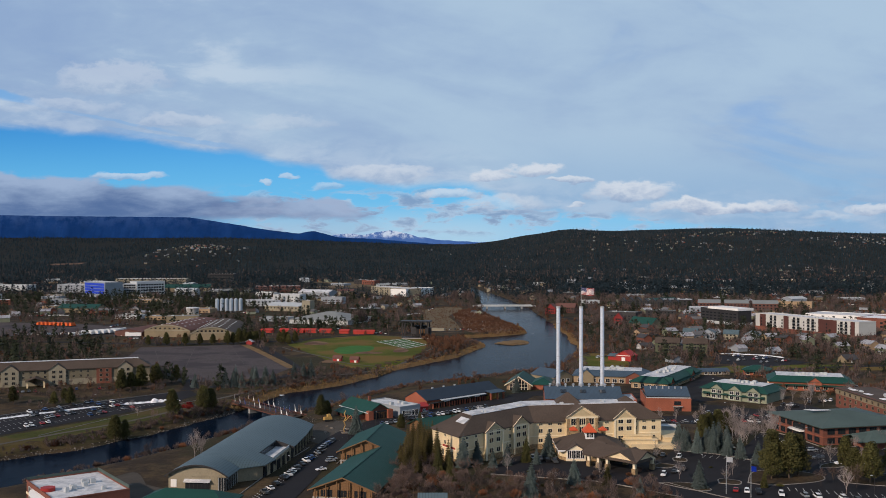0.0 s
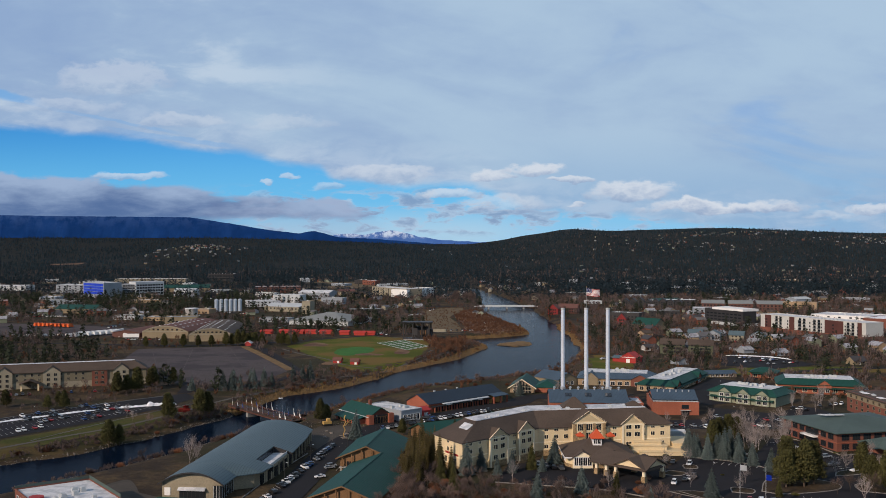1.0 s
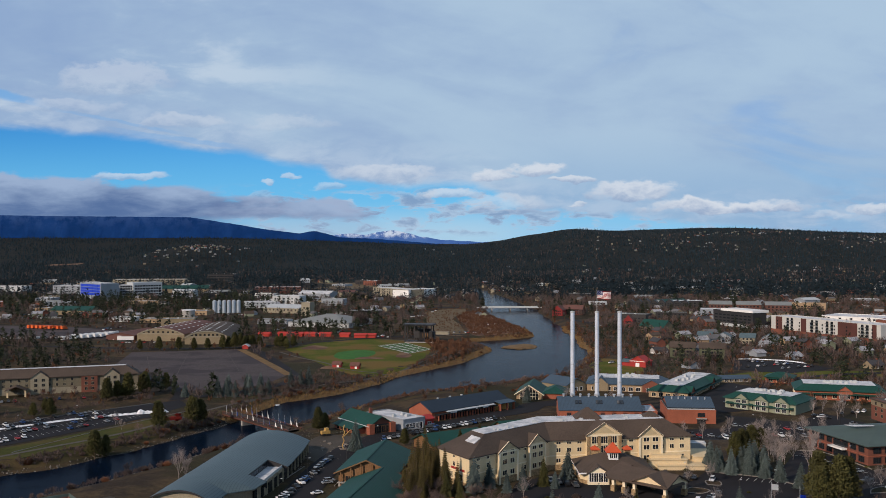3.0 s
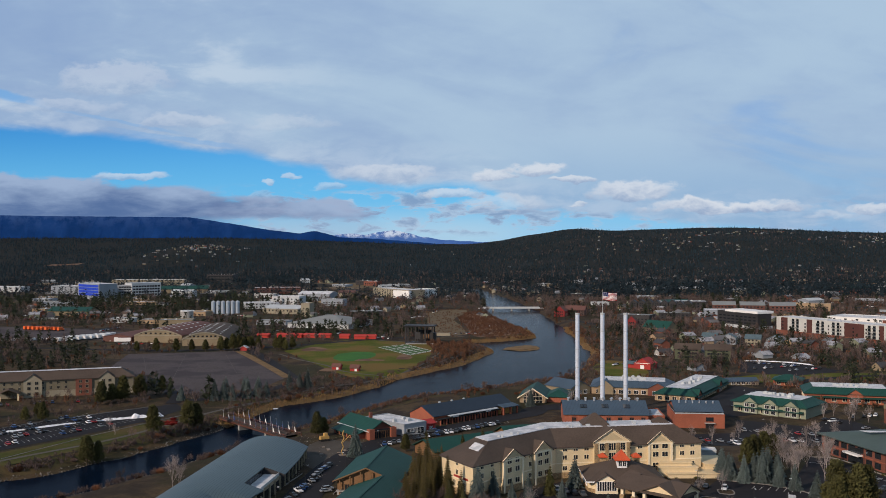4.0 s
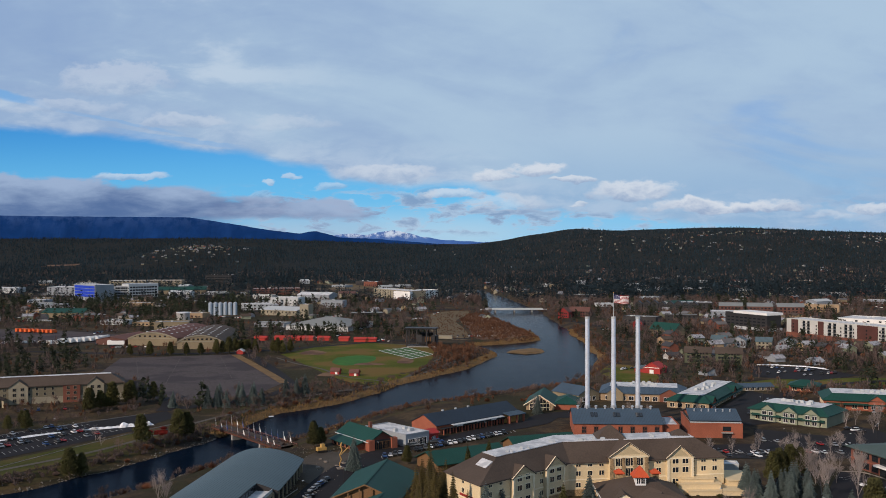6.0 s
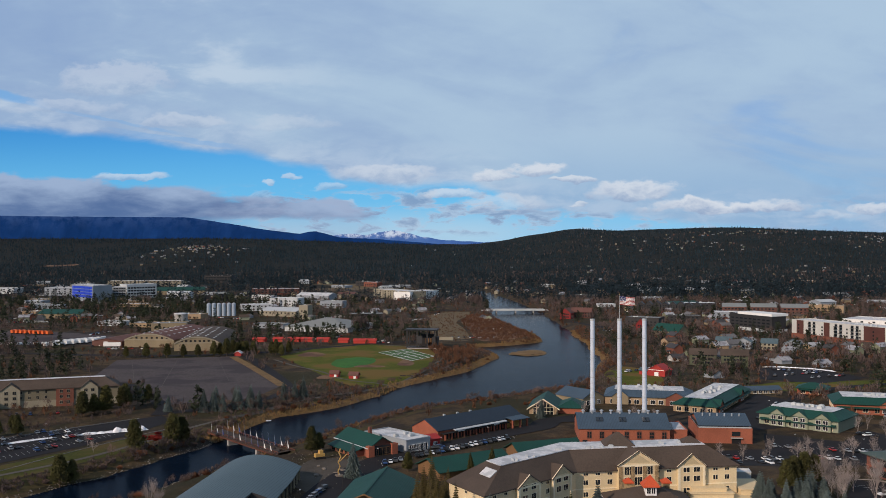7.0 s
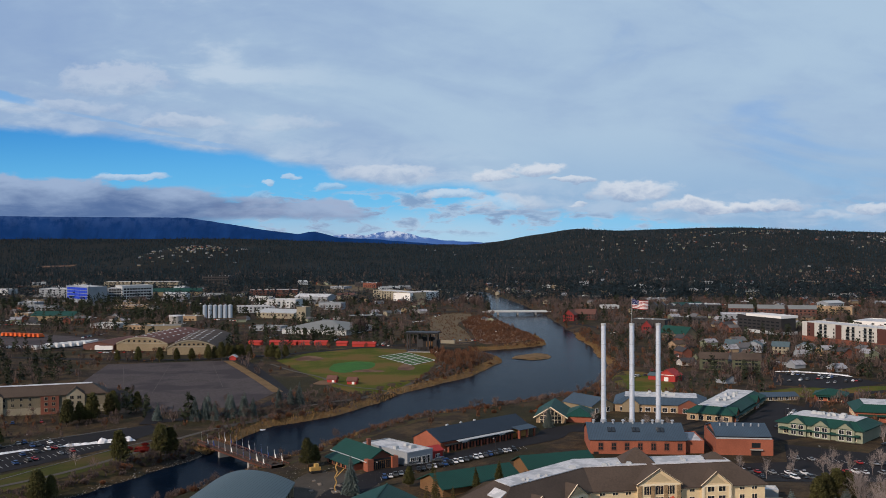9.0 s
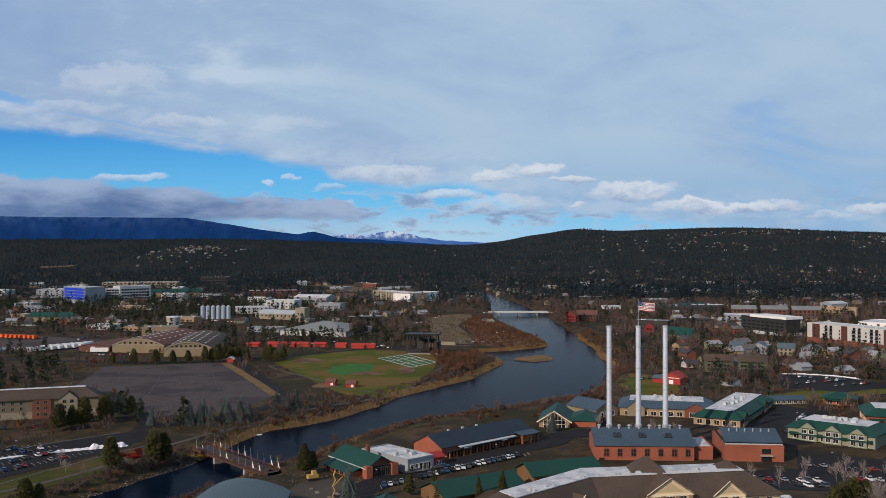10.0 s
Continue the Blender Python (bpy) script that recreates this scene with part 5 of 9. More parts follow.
part("flue", Geo().box(w * 0.62, w * 0.62 + 1.4, 14, 15.6, 7.5, 11.0), M["brick_dark"], t)
fc = Geo()
for s in (-1, 1):
    fc.slab([(w / 2 + s * (w / 2 + 0.9), -1.0, 4.3), (w / 2, -1.0, 9.1), (w / 2, -0.8, 9.1), (w / 2 + s * (w / 2 + 0.9), -0.8, 4.3)][::s], 0.5)
part("fascia", fc, M["green_metal"], t)
t, w = block("flat_roof_shop", (-24.0, 556.5), (-13.0, 566.5), 32, 5.8, "grey_wall", "grey shop with white flat roof", z=3.8, units=4, wins=(("f", 5, (0.5,), 2.6, 3.2),))
block("red_kiosk", (-13.0, 571.0), (-8.5, 575.0), 7, 4.2, "red_paint", "small red timber kiosk", "kiosk", "gable_x", 1.6, "red_paint", z=3.8, wins=(("f", 2, (0.8,), 1.3, 1.6),))

# two halls with green gable roofs along the street
for a, b, d, h, rise in (((-49.5, 378.5), (-26.0, 374.0), 56, 5.2, 4.4), ((-45.3, 440.0), (-22.3, 437.0), 40, 6.6, 4.8)):
    t, w = block("green_gable_hall", a, b, d, h, "wood", "timber hall with dark green metal gable roof", roof="gable_y", rise=rise, roof_m="green_metal", z=3.8, over=1.6, group="green gable halls on the street")
    part("ridge_cap", Geo().slab([(w / 2 - 0.35, -1.6, h + rise + 0.12), (w / 2 + 0.35, -1.6, h + rise + 0.12), (w / 2 + 0.35, d + 1.6, h + rise + 0.12), (w / 2 - 0.35, d + 1.6, h + rise + 0.12)], 0.25), M["green_metal"], t)
    fc = Geo()
    for s in (-1, 1):
        fc.slab([(w / 2 + s * (w / 2 + 1.7), -1.75, h - 0.62), (w / 2, -1.75, h + rise + 0.12), (w / 2, -1.55, h + rise + 0.12), (w / 2 + s * (w / 2 + 1.7), -1.55, h - 0.62)][::s], 0.5)
    part("fascia", fc, M["wood"], t, "timber fascia board")
    part("base_wall", Geo().box(-0.15, w + 0.15, -0.2, d + 0.15, -1.5, 1.6), M["concrete"], t)
    window_row(t, (1.5, 0, 0), (w - 1.5, 0, 0), [1.8], 3, 4.6, 2.6, M["wood"], bars=4, margin=0.5)
    window_row(t, (0, d, 0), (0, 0, 0), [1.5], 8, 2.4, 2.4, M["wood"], margin=2)
    for i in range(6):
        part("post", Geo().box(1 + i * (w - 2.4) / 5, 1.4 + i * (w - 2.4) / 5, -1.5, -1.1, -1, h - 0.2 + rise * (1 - abs(2 * (1 + i * (w - 2.4) / 5) / w - 1)) - 0.6), M["wood"], t)
part("balcony", Geo().box(0, 10, -2.2, 0, 2.0, 2.3), M["concrete"], t)

# metal hall with a barrel roof, its east eave swept out in plan
HALL_L = 112.0
t, w = block("barrel_roof_hall", (-109.0, 394.5), (-85.6, 391.9), HALL_L, 6.0, "hall_stone", "long hall with curved grey metal roof", roof="open", rise=4.6, roof_m="grey_metal", z=3.6, over=1.3)


def hall_eave(y):
    return float(np.interp(y, (-2, 14, 21, 40, 62, 90, 114), (w + 1.3, w + 1.3, w + 9.4, w + 11.6, w + 11.8, w + 10.2, w + 7.6)))


def hall_z(x, y):
    e = hall_eave(y)
    k = (x - 12.4) / 13.7 if x < 12.4 else (x - 12.4) / (e - 12.4)
    return 6.3 + 4.5 * (1 - k * k)


def hall_roof(y0, y1, edge, n=20):
    """One stretch of the bent roof plate from the west eave to the edge."""
    rows = max(1, int((y1 - y0) / 4))
    g = Geo()
    for j in range(rows + 1):
        y = y0 + (y1 - y0) * j / rows
        x1 = min(edge, hall_eave(y))
        for dz in (0.0, -0.35):
            g.v += [(x, y, hall_z(x, y) + dz) for x in (-1.3 + (x1 + 1.3) * i / n for i in range(n + 1))]
    k, m = n + 1, 2 * (n + 1)
    for j in range(rows):
        p = j * m
        for i in range(n):
            g.f += [(p + i, p + i + 1, p + m + i + 1, p + m + i), (p + k + i + 1, p + k + i, p + m + k + i, p + m + k + i + 1)]
        g.f += [(p, p + m, p + m + k, p + k), (p + n, p + k + n, p + m + k + n, p + m + n)]
    for p, flip in ((0, False), (rows * m, True)):
        for i in range(n):
            q = (p + k + i, p + k + i + 1, p + i + 1, p + i)
            g.f.append(q[::-1] if flip else q)
    return g


TER0, TER1, TERX = 33.0, 59.0, w + 3.4
for y0, y1, edge in ((-1.3, 14.0, 99), (14.0, 21.0, 99), (21.0, TER0, 99), (TER0, TER1, TERX), (TER1, HALL_L + 1.3, 99)):
    part("roof", hall_roof(y0, y1, edge), M["grey_metal"], t)
wing = [(w - 0.2, 15.0)] + [(hall_eave(y) - 1.6, y) for y in (20, 26, 33, 40, 50, 59, 70, 80, 90, 100, 110, HALL_L)] + [(w - 0.2, HALL_L)]
part("wing_wall", Geo().prism(wing, -1.5, 5.9), M["hall_stone"], t)
for y0 in (0.0, HALL_L - 0.3):
    e = min(w, hall_eave(y0)) if y0 == 0 else hall_eave(y0) - 1.6
    xs = [e * i / 18 for i in range(19)]
    g = Geo()
    for y in (y0, y0 + 0.3):
        g.v += [(x, y, 5.8) for x in xs] + [(x, y, hall_z(x, y) - 0.3) for x in xs]
    for i in range(18):
        g.f += [(i, i + 1, 19 + i + 1, 19 + i), (38 + i + 1, 38 + i, 57 + i, 57 + i + 1)]
    part("end_wall", g, M["hall_stone"], t)
ed = Geo()
for i in range(16):
    x0, x1 = -1.3 + (w + 2.6) * i / 16, -1.3 + (w + 2.6) * (i + 1) / 16
    ed.slab([(x0, -1.5, hall_z(x0, 0) + 0.1), (x1, -1.5, hall_z(x1, 0) + 0.1), (x1, -1.28, hall_z(x1, 0) + 0.1), (x0, -1.28, hall_z(x0, 0) + 0.1)], 0.6)
part("eave_trim", ed, M["dark_clad"], t)
dv = part("shopfront", Geo().box(7.0, 17.0, -0.5, 0.1, -1, 4.0), M["dark_clad"], t, "dark shopfront")
for i in range(6):
    part("shop_pane", Geo().box(7.3 + i * 1.6, 8.7 + i * 1.6, -0.58, -0.5, 0.2, 3.4), M["glass"], dv)
part("shopfront_roof", Geo().slab([(6.6, -1.6, 4.1), (17.4, -1.6, 4.1), (17.4, 0, 4.9), (6.6, 0, 4.9)], 0.3), M["white_membrane"], t)
part("board_sign", Geo().box(1.0, 3.4, -0.25, -0.05, 1.6, 4.6), M["white_paint"], t, "pale poster board")
gc = part("glass_corner", Geo().box(w - 3.2, w + 0.12, -0.12, 14.0, 0.2, 5.7), M["glass"], t, "tall corner glazing")
for i in range(6):
    part("mullion", Geo().box(w + 0.12, w + 0.24, 0.4 + i * 2.6, 0.6 + i * 2.6, 0.2, 5.7), M["pale_grey"], gc)
for i in range(3):
    part("mullion", Geo().box(w - 3.1 + i * 1.1, w - 2.95 + i * 1.1, -0.24, -0.12, 0.2, 5.7), M["pale_grey"], gc)
# sunk white roof terrace in the eave
tr = part("roof_terrace", Geo().box(TERX - 0.3, TERX, TER0, TER1, 5.9, hall_z(TERX, 45) - 0.36), M["dark_clad"], t, "dark glazed wall of the roof terrace")
part("terrace_floor", Geo().box(TERX, w + 9.4, TER0 + 0.3, TER1 - 0.3, 5.92, 6.2), M["white_membrane"], tr, "white terrace floor")
for y in (TER0, TER1 - 0.3):
    xs = [TERX + (hall_eave(y) - TERX) * i / 8 for i in range(9)]
    top = [(x, hall_z(x, y) - 0.02) for x in xs]
    ring = top + [(x, z - 2.6) for x, z in reversed(top)]
    g = Geo()
    k = len(ring)
    g.v += [(x, y, z) for x, z in ring] + [(x, y + 0.3, z) for x, z in ring]
    g.f += [tuple(reversed(range(k))), tuple(range(k, 2 * k))]
    g.f += [(i, (i + 1) % k, k + (i + 1) % k, k + i) for i in range(k)]
    part("terrace_cheek", g, M["dark_clad"], tr)
for i in range(8):
    part("terrace_pane", Geo().box(TERX, TERX + 0.1, TER0 + 0.8 + i * 3.1, TER0 + 3.3 + i * 3.1, 6.6, 8.3), M["glass"], tr)
part("terrace_rail", Geo().box(w + 9.4, w + 9.7, TER0 + 0.3, TER1 - 0.3, 5.4, 7.0), M["pale_grey"], tr, "pale terrace parapet")
for i in range(13):
    y = 24 + i * 7.0
    x = hall_eave(y + 2) - 1.6
    if i != 12:
        part("side_window", Geo().box(x - 0.5, x + 0.16, y, y + 4.4, 0.6, 4.8), M["glass"], t)
    part("pier", Geo().box(x - 0.6, x + 0.6, y + 4.9, y + 5.6, -1, 5.8), M["hall_stone"], t)
block("low_green_roof", (-112.0, 362.0), (-78.0, 356.0), 16, 4.0, "tan_wall", "low block with green metal roof", roof="hip", rise=3.6, roof_m="green_metal", z=3.6)
block("blue_shed", (-8.0, 334.0), (1.0, 334.0), 8, 3.0, "tan_wall", "small shed with pale blue metal roof", "shed", "gable_x", 2.0, "grey_metal")

# flat-roofed pub by the river
t, w = block("riverside_pub", (-158.0, 377.0), (-136.5, 348.0), 27, 7.6, "brick_dark", "brick pub with white flat roof and curved red front", z=3.8, units=7)
part("roof_rail", Geo().box(0, 0.2, 0, 27, 8.2, 9.2).box(0, w, 26.8, 27, 8.2, 9.4), M["green_shingle"], t)
cf = Geo()
for k in range(14):
    a0, a1 = math.pi * (0.15 + 0.7 * k / 14), math.pi * (0.15 + 0.7 * (k + 1) / 14)
    cf.slab([(w * 0.55 - 15 * math.cos(a0), 3 - 6 * math.sin(a0), 6.0), (w * 0.55 - 15 * math.cos(a1), 3 - 6 * math.sin(a1), 6.0), (w * 0.55 - 15 * math.cos(a1), 4 - 2 * math.sin(a1), 7.2), (w * 0.55 - 15 * math.cos(a0), 4 - 2 * math.sin(a0), 7.2)], 0.4)
part("curved_canopy", cf, M["white_paint"], t, "white curved canopy edge")
part("round_sign", Geo().tube((w * 0.55, 2.5, 7.6), (w * 0.55, 2.5, 9.0), 2.6, 2.6, 18), M["red_paint"], t, "red drum sign")
part("cream_band", Geo().box(-0.2, w + 0.2, -0.25, 0, 3.2, 3.9), M["cream_trim"], t)
window_row(t, (0, 0, 0), (w, 0, 0), [0.6, 4.2], 7, 2.4, 2.2)

# hotel across the river
t, w = block("riverside_hotel", (-337.0, 660.0), (-208.0, 705.0), 20, 10.4, "olive_tan", "olive-tan three-storey hotel with dark brown roof", "hotel", "skirt", 4.6, "brown_shingle", z=4.6, run=7.0, over=1.0)
for x, bw, m in ((8, 11, "tan_pale"), (40, 11, "tan_pale"), (70, 11, "tan_pale"), (115, 10, "tan_pale")):
    cross_gable(t, x, bw, 8, -1, 10.4, 4.0, M[m], M["brown_shingle"])
    window_row(t, (x, -1.2, 0), (x + bw, -1.2, 0), (1, 4.4, 7.6), 2, 1.9, 1.8, M["tan_pale"], margin=1)
part("red_bay", Geo().box(101, 111, -0.8, 0.1, -1, 10.2), M["brick_dark"], t, "dark red bay")
window_row(t, (101, -0.8, 0), (111, -0.8, 0), (1, 4.4, 7.6), 2, 1.6, 1.7, M["tan_pale"], margin=1)
window_row(t, (19, 0, 0), (98, 0, 0), (1, 4.4, 7.6), 17, 1.4, 1.7, M["tan_pale"], margin=0.5)
part("base_band", Geo().box(-0.12, w + 0.12, -0.14, 20.1, -1.5, 3.4), M["tan_pale"], t, "pale base storey")
cp = part("porch", roof_gable(12, 10, 4.0, 2.4, 0.5, "y", 0.3, x0=56, y0=-11), M["brown_shingle"], t)
for x in (56.5, 67.0):
    part("porch_post", Geo().box(x, x + 1, -10.5, -9.5, -1, 4), M["cream"], cp)

# brick office with a grey-green hip roof
t, w = block("brick_office", (159.0, 480.5), (168.5, 441.0), 46, 8.2, "brick_dark", "two-storey red brick office with grey-green hip roof", "office", "hip", 3.6, "green_shingle", z=12.0, over=1.8)
for side, n in (("f", 7), ("r", 8)):
    ends = {"f": ((0, 0, 0), (w, 0, 0)), "r": ((w, 0, 0), (w, 46, 0))}[side]
    window_row(t, *ends, (0.8, 4.8), n, 3.4, 2.2, M["black_paint"], bars=3, margin=1.5)
bd = Geo()
for zz in (3.5, 7.4):
    bd.box(-0.12, w + 0.12, -0.14, 0, zz, zz + 0.4).box(w, w + 0.14, 0, 46, zz, zz + 0.4)
part("brick_band", bd, M["brick"], t, "pale brick band")
part("entry_glazing", Geo().box(18, 26, -0.25, 0.1, 0, 6.6), M["glass"], t)
part("entry_canopy", Geo().box(17, 27, -2.4, 0, 3.6, 4.3), M["white_paint"], t, "white entry canopy")
part("roof_well", Geo().slab([(14, 8, 11.55), (19, 9, 11.75), (22, 17, 12.1), (20, 17, 12.1)], 0.15), M["white_membrane"], t, "white roof well")
pr = thing("porch_wing", pose(w + 2, 12, 0), "", "")
pr.parent = t
part("porch_wall", Geo().box(0, 12, 2, 22, -2, 4), M["brick_dark"], pr)
part("porch_roof", roof_hip(16, 26, 4.2, 3.4, 1.2, x0=-1, y0=-1), M["green_shingle"], pr)
part("porch_gable", roof_gable(10, 10, 4.2, 2.4, 0.6, "y", 0.3, x0=2, y0=-4), M["green_shingle"], pr)

# brown hotel beyond the office
t, w = block("brown_inn", (228.0, 577.0), (232.0, 516.0), 22, 9.2, "brick_dark", "four-storey brown and tan inn", "hotel", "flat", z=8.5, units=5, wins=(("f", 9, (0.8, 3.8, 6.8), 2.0, 1.6),), roof_m="brown_shingle", frame_m=M["tan_wall"])
part("pale_storey", Geo().box(-0.15, w + 0.15, -0.12, 22, 6.2, 9.3), M["tan_wall"], t, "tan upper storey")
part("eave", Geo().box(-0.9, w + 0.9, -0.9, 22.9, 9.2, 9.7), M["brown_shingle"], t)
window_row(t, (0, -0.12, 0), (w, -0.12, 0), (6.8,), 9, 2.0, 1.6, M["tan_wall"])
for i in range(3):
    part("snow_patch", Geo().box(10 + i * 17, 15 + i * 17, 3, 6, 9.9, 10.15), M["snow"], t, "snow on the roof")

# shops with green skirts and white tops
for a, b, d, h, wall, n, gables, z in (((149.0, 660.0), (188.0, 728.0), 25, 4.6, "brick_tan", 9, (3, 52), 4.0),
                                       ((164.6, 632.0), (196.6, 604.0), 27, 6.2, "sage", 6, (6, 18, 30), 4.2),
                                       ((218.0, 664.0), (268.0, 650.0), 30, 5.4, "brick", 8, (24,), 4.6),
                                       ((222.0, 736.0), (238.0, 728.0), 14, 4.2, "brick", 3, (), 4.2)):
    t, w = block("green_skirt_shop", a, b, d, h, wall, {"sage": "sage green two-storey shop with green skirt roof", "brick": "brick shop with green skirt roof", "brick_tan": "tan brick shop with green skirt roof"}[wall],
                 "shop", "skirt" if d > 20 else "hip", 3.0, "green_metal", z=z, run=4.5, units=9 if d > 20 else 0, over=1.2, group="shops with green skirt roofs")
    for x in gables:
        cross_gable(t, x, 9, 5, -1, h, 3.2, M["brick"] if wall == "brick_tan" else M[wall], M["green_metal"])
        window_row(t, (x, -1.2, 0), (x + 9, -1.2, 0), (0.6, 3.6) if wall == "sage" else (0.6,), 2, 2.4, 1.9, margin=0.8)
    window_row(t, (0, 0, 0), (w, 0, 0), (0.6,), n, 2.6, 2.6, M["cream_trim"], margin=1)
    window_row(t, (0, d, 0), (0, 0, 0), (0.6,), 5, 2.6, 2.4, M["cream_trim"], margin=1)
    part("awning", Geo().slab([(1, -2.2, 3.1), (w - 1, -2.2, 3.1), (w - 1, 0, 3.7), (1, 0, 3.7)], 0.2), M["green_metal"], t)
# blue-roofed shops behind the stacks
t, w = block("blue_roof_shop", (92.0, 700.0), (143.0, 689.0), 30, 5.2, "brick_tan", "tan shops with blue skirt roof and snowy white top", "shop", "skirt", 3.0, "blue_metal", z=3.8, run=5, units=12, over=1.0, wins=(("f", 10, (0.6,), 2.8, 2.4),))
cross_gable(t, 36, 12, 8, -1, 5.2, 3.2, M["brick_dark"], M["blue_metal"])
window_row(t, (36, -1.2, 0), (48, -1.2, 0), (0.6,), 2, 2.6, 2.4)
cross_gable(t, 4, 10, 10, -1, 5.2, 4.2, M["tan_wall"], M["blue_metal"])
block("blue_roof_shop", (77.0, 690.0), (91.0, 700.0), 24, 5.0, "tan_wall", "tan shop with blue gable roof", "shop", "gable_y", 4.2, "blue_metal", z=3.8, wins=(("f", 3, (0.6,), 2.4, 2.4),))
block("blue_roof_shop", (191.0, 736.0), (213.0, 739.0), 11, 2.8, "tan_wall", "long low shop with blue metal roof", "shop", "gable_x", 1.8, "blue_metal", z=4.0, wins=(("f", 5, (0.5,), 2.2, 1.7),))

# green hall roofs in front of the long shop
block("green_low_hall", (-8.0, 503.0), (23.0, 522.0), 18, 4.2, "wood", "low hall with dark green roof and timber gable", roof="gable_x", rise=3.8, roof_m="green_metal", z=3.8, over=1.2)
block("green_low_hall", (28.0, 534.0), (57.0, 545.0), 16, 4.5, "wood", "low hall with dark green roof and timber gable", roof="gable_x", rise=3.5, roof_m="green_metal", z=4.2, over=1.2)


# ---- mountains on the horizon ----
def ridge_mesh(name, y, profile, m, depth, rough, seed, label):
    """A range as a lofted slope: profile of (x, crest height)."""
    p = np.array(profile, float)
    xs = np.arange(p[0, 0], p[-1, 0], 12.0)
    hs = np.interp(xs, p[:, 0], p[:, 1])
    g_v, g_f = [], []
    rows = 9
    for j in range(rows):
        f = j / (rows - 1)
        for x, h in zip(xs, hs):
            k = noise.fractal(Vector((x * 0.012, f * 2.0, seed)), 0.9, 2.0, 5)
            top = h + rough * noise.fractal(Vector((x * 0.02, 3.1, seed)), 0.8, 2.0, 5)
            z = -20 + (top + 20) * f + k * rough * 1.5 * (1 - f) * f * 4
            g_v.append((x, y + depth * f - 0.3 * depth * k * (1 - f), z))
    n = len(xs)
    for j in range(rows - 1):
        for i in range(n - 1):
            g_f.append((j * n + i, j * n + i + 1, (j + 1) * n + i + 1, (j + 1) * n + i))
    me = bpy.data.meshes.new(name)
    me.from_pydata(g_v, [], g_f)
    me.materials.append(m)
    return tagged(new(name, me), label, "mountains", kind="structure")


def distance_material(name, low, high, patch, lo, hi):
    """Far slopes: woods with blue haze mixed into the colour, and a second colour in patches high up."""
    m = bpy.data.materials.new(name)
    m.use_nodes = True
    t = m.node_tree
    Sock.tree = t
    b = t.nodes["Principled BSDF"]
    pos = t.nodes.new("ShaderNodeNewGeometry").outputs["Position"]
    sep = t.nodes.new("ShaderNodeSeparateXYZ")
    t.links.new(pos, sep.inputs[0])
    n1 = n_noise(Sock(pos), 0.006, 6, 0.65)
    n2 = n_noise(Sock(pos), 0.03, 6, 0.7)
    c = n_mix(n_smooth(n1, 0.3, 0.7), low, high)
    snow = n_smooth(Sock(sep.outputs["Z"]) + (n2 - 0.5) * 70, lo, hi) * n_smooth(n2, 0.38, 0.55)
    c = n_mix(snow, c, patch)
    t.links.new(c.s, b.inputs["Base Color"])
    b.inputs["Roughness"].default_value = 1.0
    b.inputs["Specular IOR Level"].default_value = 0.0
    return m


def px(u, v, y):
    """A crest point seen at map tangents u, v from the flight height, at depth y."""
    return (u * y, 102 + v * y)


west = [px(u, v, 4860) for u, v in ((-0.62, 0.026), (-0.50, 0.027), (-0.445, 0.0278), (-0.38, 0.0267), (-0.31, 0.0262), (-0.255, 0.0256), (-0.215, 0.0195), (-0.18, 0.0135), (-0.145, 0.0092), (-0.136, 0.0112), (-0.129, 0.0118),
                                    (-0.121, 0.0095), (-0.105, 0.0055), (-0.07, 0.004), (-0.02, 0.0), (0.03, -0.006))]
# the blues of both ranges are distance haze painted into the base colour
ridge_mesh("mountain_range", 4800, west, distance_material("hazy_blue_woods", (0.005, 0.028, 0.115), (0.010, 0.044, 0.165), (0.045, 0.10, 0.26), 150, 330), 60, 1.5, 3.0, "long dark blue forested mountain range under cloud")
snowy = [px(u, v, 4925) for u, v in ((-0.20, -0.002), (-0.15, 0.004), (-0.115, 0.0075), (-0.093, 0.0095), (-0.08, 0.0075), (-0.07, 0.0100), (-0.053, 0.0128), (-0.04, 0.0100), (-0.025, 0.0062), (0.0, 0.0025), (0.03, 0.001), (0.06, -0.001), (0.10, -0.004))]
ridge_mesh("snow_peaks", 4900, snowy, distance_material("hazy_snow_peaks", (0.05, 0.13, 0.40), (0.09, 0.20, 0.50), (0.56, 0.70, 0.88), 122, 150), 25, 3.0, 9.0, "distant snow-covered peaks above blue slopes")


# ---- scattering ----
RINGS.append(RIVER_RING)


def open_ground(x, y, margin=0.0):
    """Which places lie free of buildings, lots and water."""
    ok = np.ones(len(x), bool)
    for cx, cy, r in FOOT:
        ok &= (x - cx) ** 2 + (y - cy) ** 2 > (r + margin) ** 2
    for ring in RINGS:
        ok &= ~inside(x, y, ring)
    return ok


DRY = [np.array(q, float) for q in ([(-150, 590), (-60, 520), (60, 640), (180, 760), (190, 1000), (160, 1300), (-10, 1500), (-30, 1150), (-20, 1060), (-160, 960), (-120, 720)],
                                    [(-300, 380), (-60, 330), (250, 330), (260, 640), (60, 720), (-40, 640), (-90, 600), (-200, 700), (-300, 600)], [(-370, 945), (-180, 965), (-185, 1050), (-360, 1045)])]


def off_banks(x, y):
    """No tall trees on the open banks, nor among the shops in front."""
    ok = np.ones(len(x), bool)
    for ring in DRY:
        ok &= ~inside(x, y, ring)
    return ok


